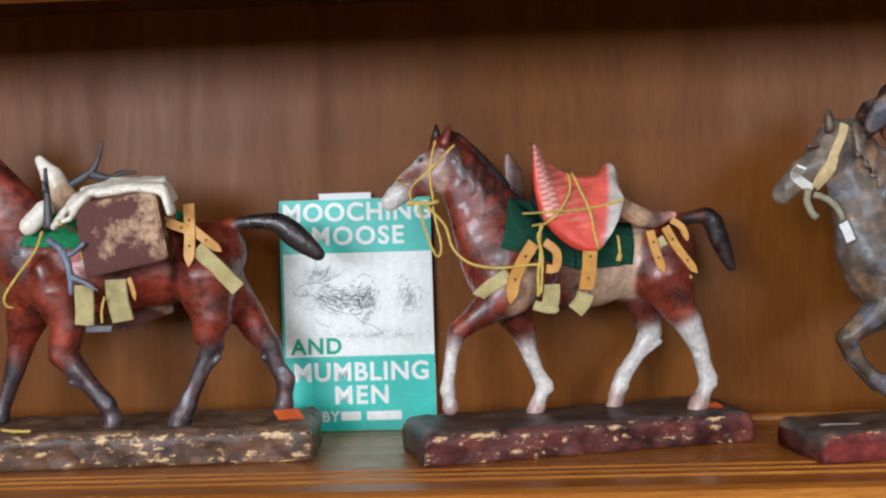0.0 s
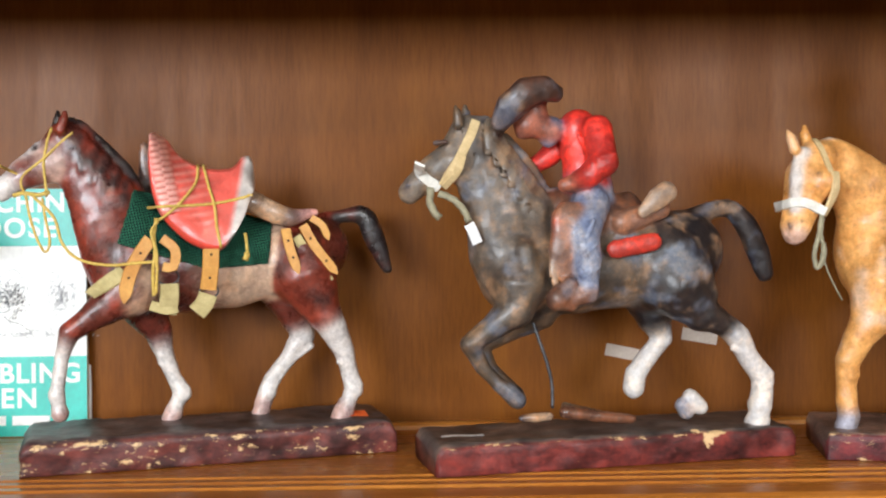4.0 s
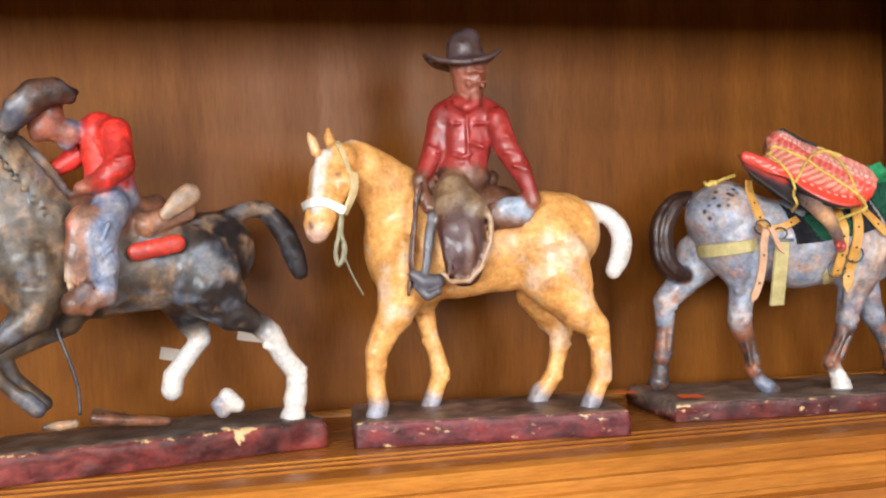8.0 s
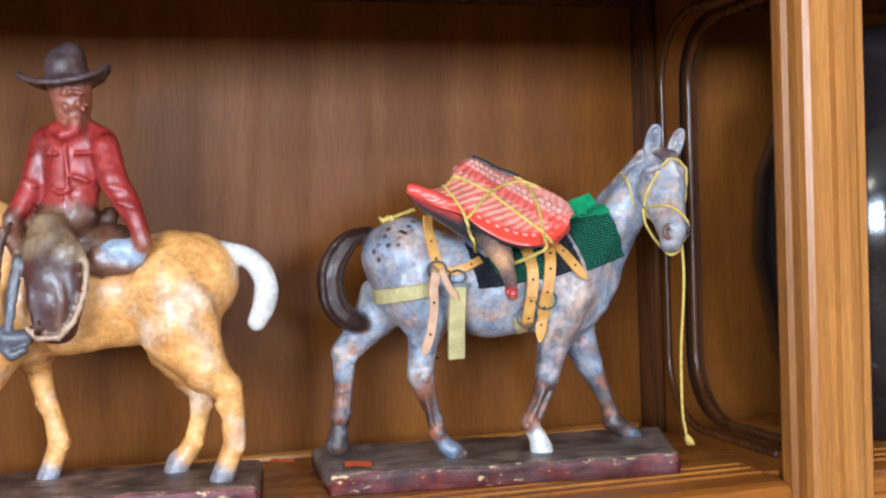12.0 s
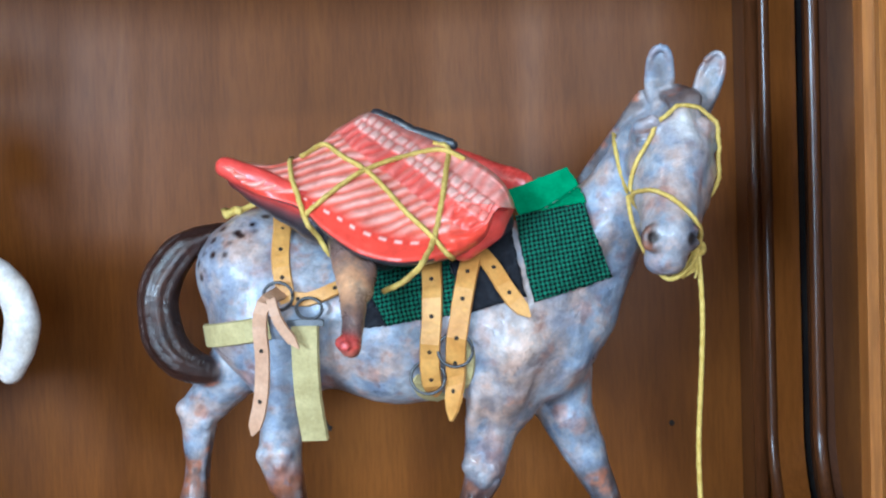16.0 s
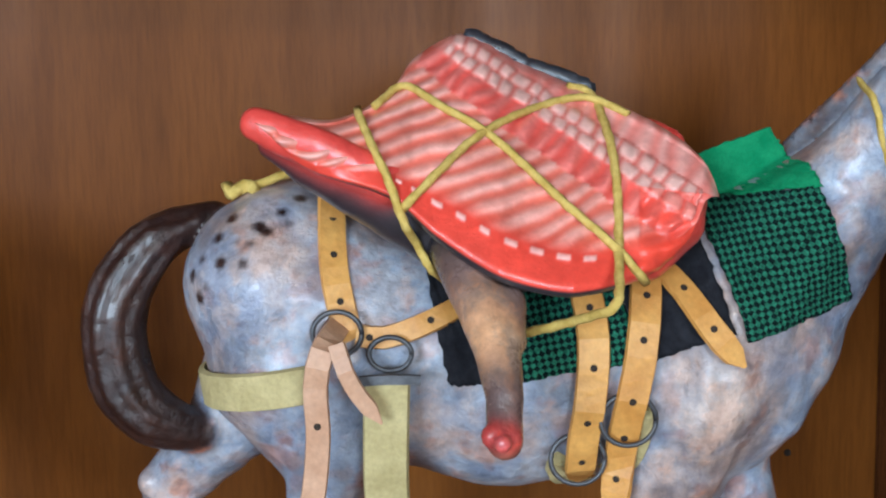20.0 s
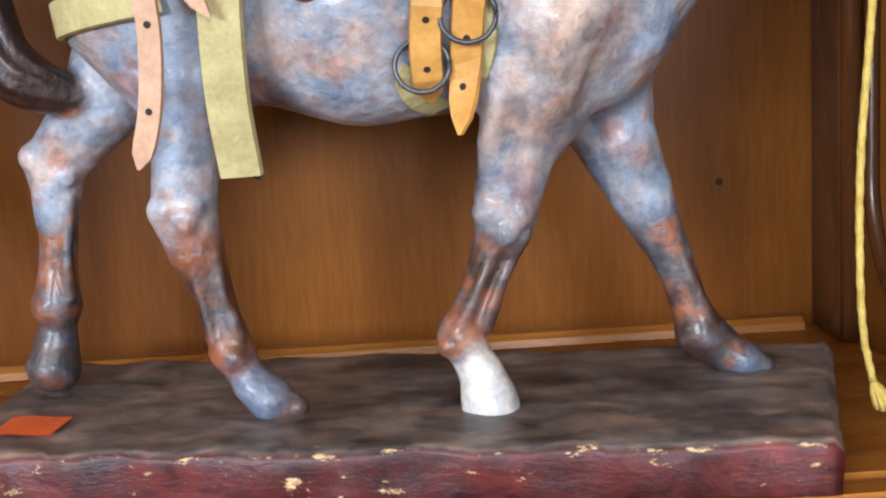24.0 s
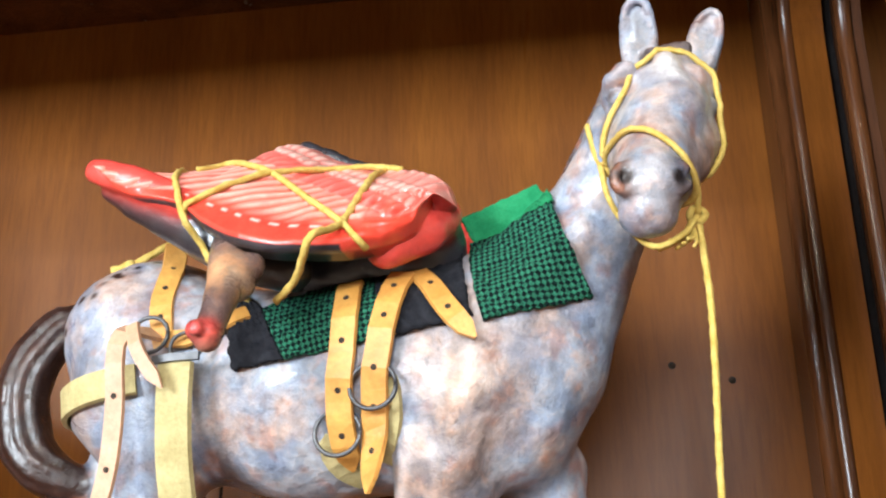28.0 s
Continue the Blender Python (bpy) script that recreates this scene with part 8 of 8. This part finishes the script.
words("MOOCHING", BW * 0.51, BH * 0.908, 0.0235, COVER, book, spacing=1.1)
words("MOOSE", BW * 0.51, BH * 0.805, 0.0235, COVER, book, spacing=1.16)
words("AND", BW * 0.05, BH * 0.335, 0.0205, GREENINK, book, False)
words("MUMBLING", BW * 0.51, BH * 0.218, 0.0235, COVER, book, spacing=1.1)
words("MEN", BW * 0.51, BH * 0.118, 0.0235, COVER, book, spacing=1.16)
words("BY", BW * 0.24, BH * 0.042, 0.0135, COVER, book, False, bold=0.0003)
for a, b in ((0.37, 0.5), (0.54, 0.77)):
    part("printed_bar", box(BW * a, BW * b, -0.0011, -0.0008, BH * 0.045, BH * 0.083), COVER, book)


def strokes(n, cx, cz, sx, sz, mat, seed, lean):
    """Pen hatching: thin flat curved strokes of one drawn cluster, as one printed patch."""
    rnd = random.Random(seed)
    bm = bmesh.new()
    for _ in range(n):
        a = rnd.gauss(lean, 0.5)
        x, z = cx + rnd.gauss(0, sx * 0.42), cz + rnd.gauss(0, sz * 0.4)
        L, w = rnd.uniform(0.0018, 0.0052), rnd.uniform(0.00007, 0.0002)
        bend = rnd.uniform(-0.25, 0.25)
        pts = []
        for k in range(5):
            t = k / 4 - 0.5
            pts.append((x + L * t * math.cos(a) - bend * L * t * t * math.sin(a), z + L * t * math.sin(a) + bend * L * t * t * math.cos(a)))
        up = [bm.verts.new((p[0] - w * math.sin(a), -0.0006, p[1] + w * math.cos(a))) for p in pts]
        dn = [bm.verts.new((p[0] + w * math.sin(a), -0.0006, p[1] - w * math.cos(a))) for p in pts]
        for k in range(4):
            bm.faces.new((dn[k], dn[k + 1], up[k + 1], up[k]))
    bm.verts.ensure_lookup_table()
    drawing = part("pen_drawing", bm, mat, book, "grey pen hatching printed on the cover")
    drawing["kind"] = "stuff"
    return drawing


strokes(420, BW * 0.36, BH * 0.57, 0.032, 0.016, INK, 3, -0.35)
strokes(160, BW * 0.25, BH * 0.675, 0.018, 0.009, INKPALE, 4, 0.9)
strokes(260, BW * 0.55, BH * 0.56, 0.014, 0.02, INK, 5, 0.9)
strokes(240, BW * 0.84, BH * 0.57, 0.013, 0.022, INKPALE, 6, 1.1)
strokes(150, BW * 0.6, BH * 0.41, 0.06, 0.006, INKPALE, 7, -0.1)
for curve in ([(0.07, 0.6), (0.14, 0.635), (0.24, 0.64), (0.36, 0.61), (0.48, 0.57), (0.53, 0.52)], [(0.07, 0.6), (0.12, 0.585), (0.2, 0.59), (0.26, 0.55), (0.4, 0.51), (0.5, 0.5)], [(0.22, 0.56), (0.2, 0.5), (0.26, 0.46), (0.31, 0.45)], [(0.44, 0.52), (0.52, 0.47), (0.6, 0.45), (0.66, 0.42)],
              [(0.22, 0.64), (0.17, 0.69), (0.14, 0.73)], [(0.23, 0.645), (0.24, 0.7), (0.22, 0.74)], [(0.24, 0.645), (0.31, 0.69), (0.33, 0.735)], [(0.25, 0.64), (0.37, 0.67), (0.42, 0.7)], [(0.47, 0.6), (0.5, 0.66), (0.57, 0.67), (0.62, 0.62), (0.6, 0.55), (0.63, 0.5)]):
    bm = bmesh.new()
    pts = smooth_path([(BW * a, 0, BH * c) for a, c in curve], 0.0015)
    low, high = [[bm.verts.new((p.x, -0.00065, p.z + q)) for p in pts] for q in (-0.00022, 0.00022)]
    for i in range(len(pts) - 1):
        bm.faces.new((low[i], low[i + 1], high[i + 1], high[i]))
    part("pen_line", bm, INK, book)
slip = link("paper_slip", box(-0.001, 0.048, 0, 0.0004, 0, 0.012), PAPER)
slip.matrix_world = pose(-0.09, 1.0475, SZ + BH - 0.006, 0, 0, 0)
tagged(slip, "white paper slip sticking out above the book", "paper slip", "paper tags")

# ---- price stickers and tape ----
def sticker(x, y, z, w, d, turn, mat, label, rx=0.0):
    bm = bmesh.new()
    n = 8
    top, low = [], []
    for q, lst in ((0.0003, top), (0.0, low)):
        for i in range(n + 1):
            lst.append([bm.verts.new((w * (i / n - 0.5), d * (j - 0.5), q + 0.0004 * math.sin(i * 0.7))) for j in (0, 1)])
    for i in range(n):
        bm.faces.new((top[i][0], top[i + 1][0], top[i + 1][1], top[i][1]))
        bm.faces.new((low[i][1], low[i + 1][1], low[i + 1][0], low[i][0]))
    ob = link("price_sticker", bm, mat)
    ob.matrix_world = pose(x, y, z, rx, 0, turn)
    return tagged(ob, label, "sticker", "paper price stickers")


OS = "small orange paper price sticker on a base"
sticker(-0.106, 0.936, SZ + 0.0345, 0.022, 0.019, 28, ORANGE, OS, 17)
sticker(0.2515, 0.964, SZ + 0.0292, 0.02, 0.014, 16, ORANGE, OS, 9)
sticker(0.9185, 0.9125, SZ + 0.0182, 0.0205, 0.0185, -7, ORANGE, OS)
sticker(0.862, 0.925, SZ + 0.0238, 0.018, 0.01, -10, ORANGE, OS)
sticker(0.336, 0.876, SZ + 0.0266, 0.032, 0.005, 12, PAPER, "strip of whitish tape on the base")
TAPE = mottled("matte_tape", (0.38, 0.3, 0.24), (0.46, 0.37, 0.3), 60.0, 0.35, 0.1)
for x, z, w, t in ((0.486, 1.1655, 0.03, -12), (0.556, 1.179, 0.032, -10)):
    bm = box(-w / 2, w / 2, 0, 0.0003, -0.0055, 0.0055)
    ob = link("clear_tape", bm, TAPE)
    ob.matrix_world = pose(x, WY - 0.0005, z, 0, -t, 0)
    tagged(ob, "strip of clear tape stuck on the back panel", "tape", "tape strips")
for x, z in ((1.1705, 1.2835), (1.1975, 1.275), (1.185, 1.168)):
    bm = bmesh.new()
    bmesh.ops.create_uvsphere(bm, u_segments=8, v_segments=6, radius=0.0017)
    ob = link("nail_head", bm, HOLE)
    ob.matrix_world = pose(x, WY - 0.0002, z)
    tagged(ob, "dark nail head in the back panel", "nail", "nail heads")
# the dark jar beyond the opening
bm = bmesh.new()
prof = [(0.0, 0.0), (0.05, 0.0), (0.055, 0.006), (0.075, 0.05), (0.088, 0.11), (0.085, 0.16), (0.066, 0.205), (0.042, 0.225), (0.036, 0.235), (0.04, 0.248), (0.0, 0.248)]
rings = [[bm.verts.new((1.2 * r * math.cos(a), 1.2 * r * math.sin(a), 1.45 * z)) for a in [k * math.pi / 16 for k in range(32)]] for r, z in prof[1:-1]]
for a, b in zip(rings, rings[1:]):
    for k in range(32):
        bm.faces.new((a[k], a[(k + 1) % 32], b[(k + 1) % 32], b[k]))
bm.faces.new(rings[0][::-1])
bm.faces.new(rings[-1])
jar = link("jar", bm, mottled("black_glaze", (0.012, 0.009, 0.009), (0.02, 0.014, 0.014), 20.0, 0.12, 0.05), smooth=True)
jar.matrix_world = pose(1.408, 0.945, SZ + 0.0005)
tagged(jar, "glossy black bellied jar in the next compartment", "jar")
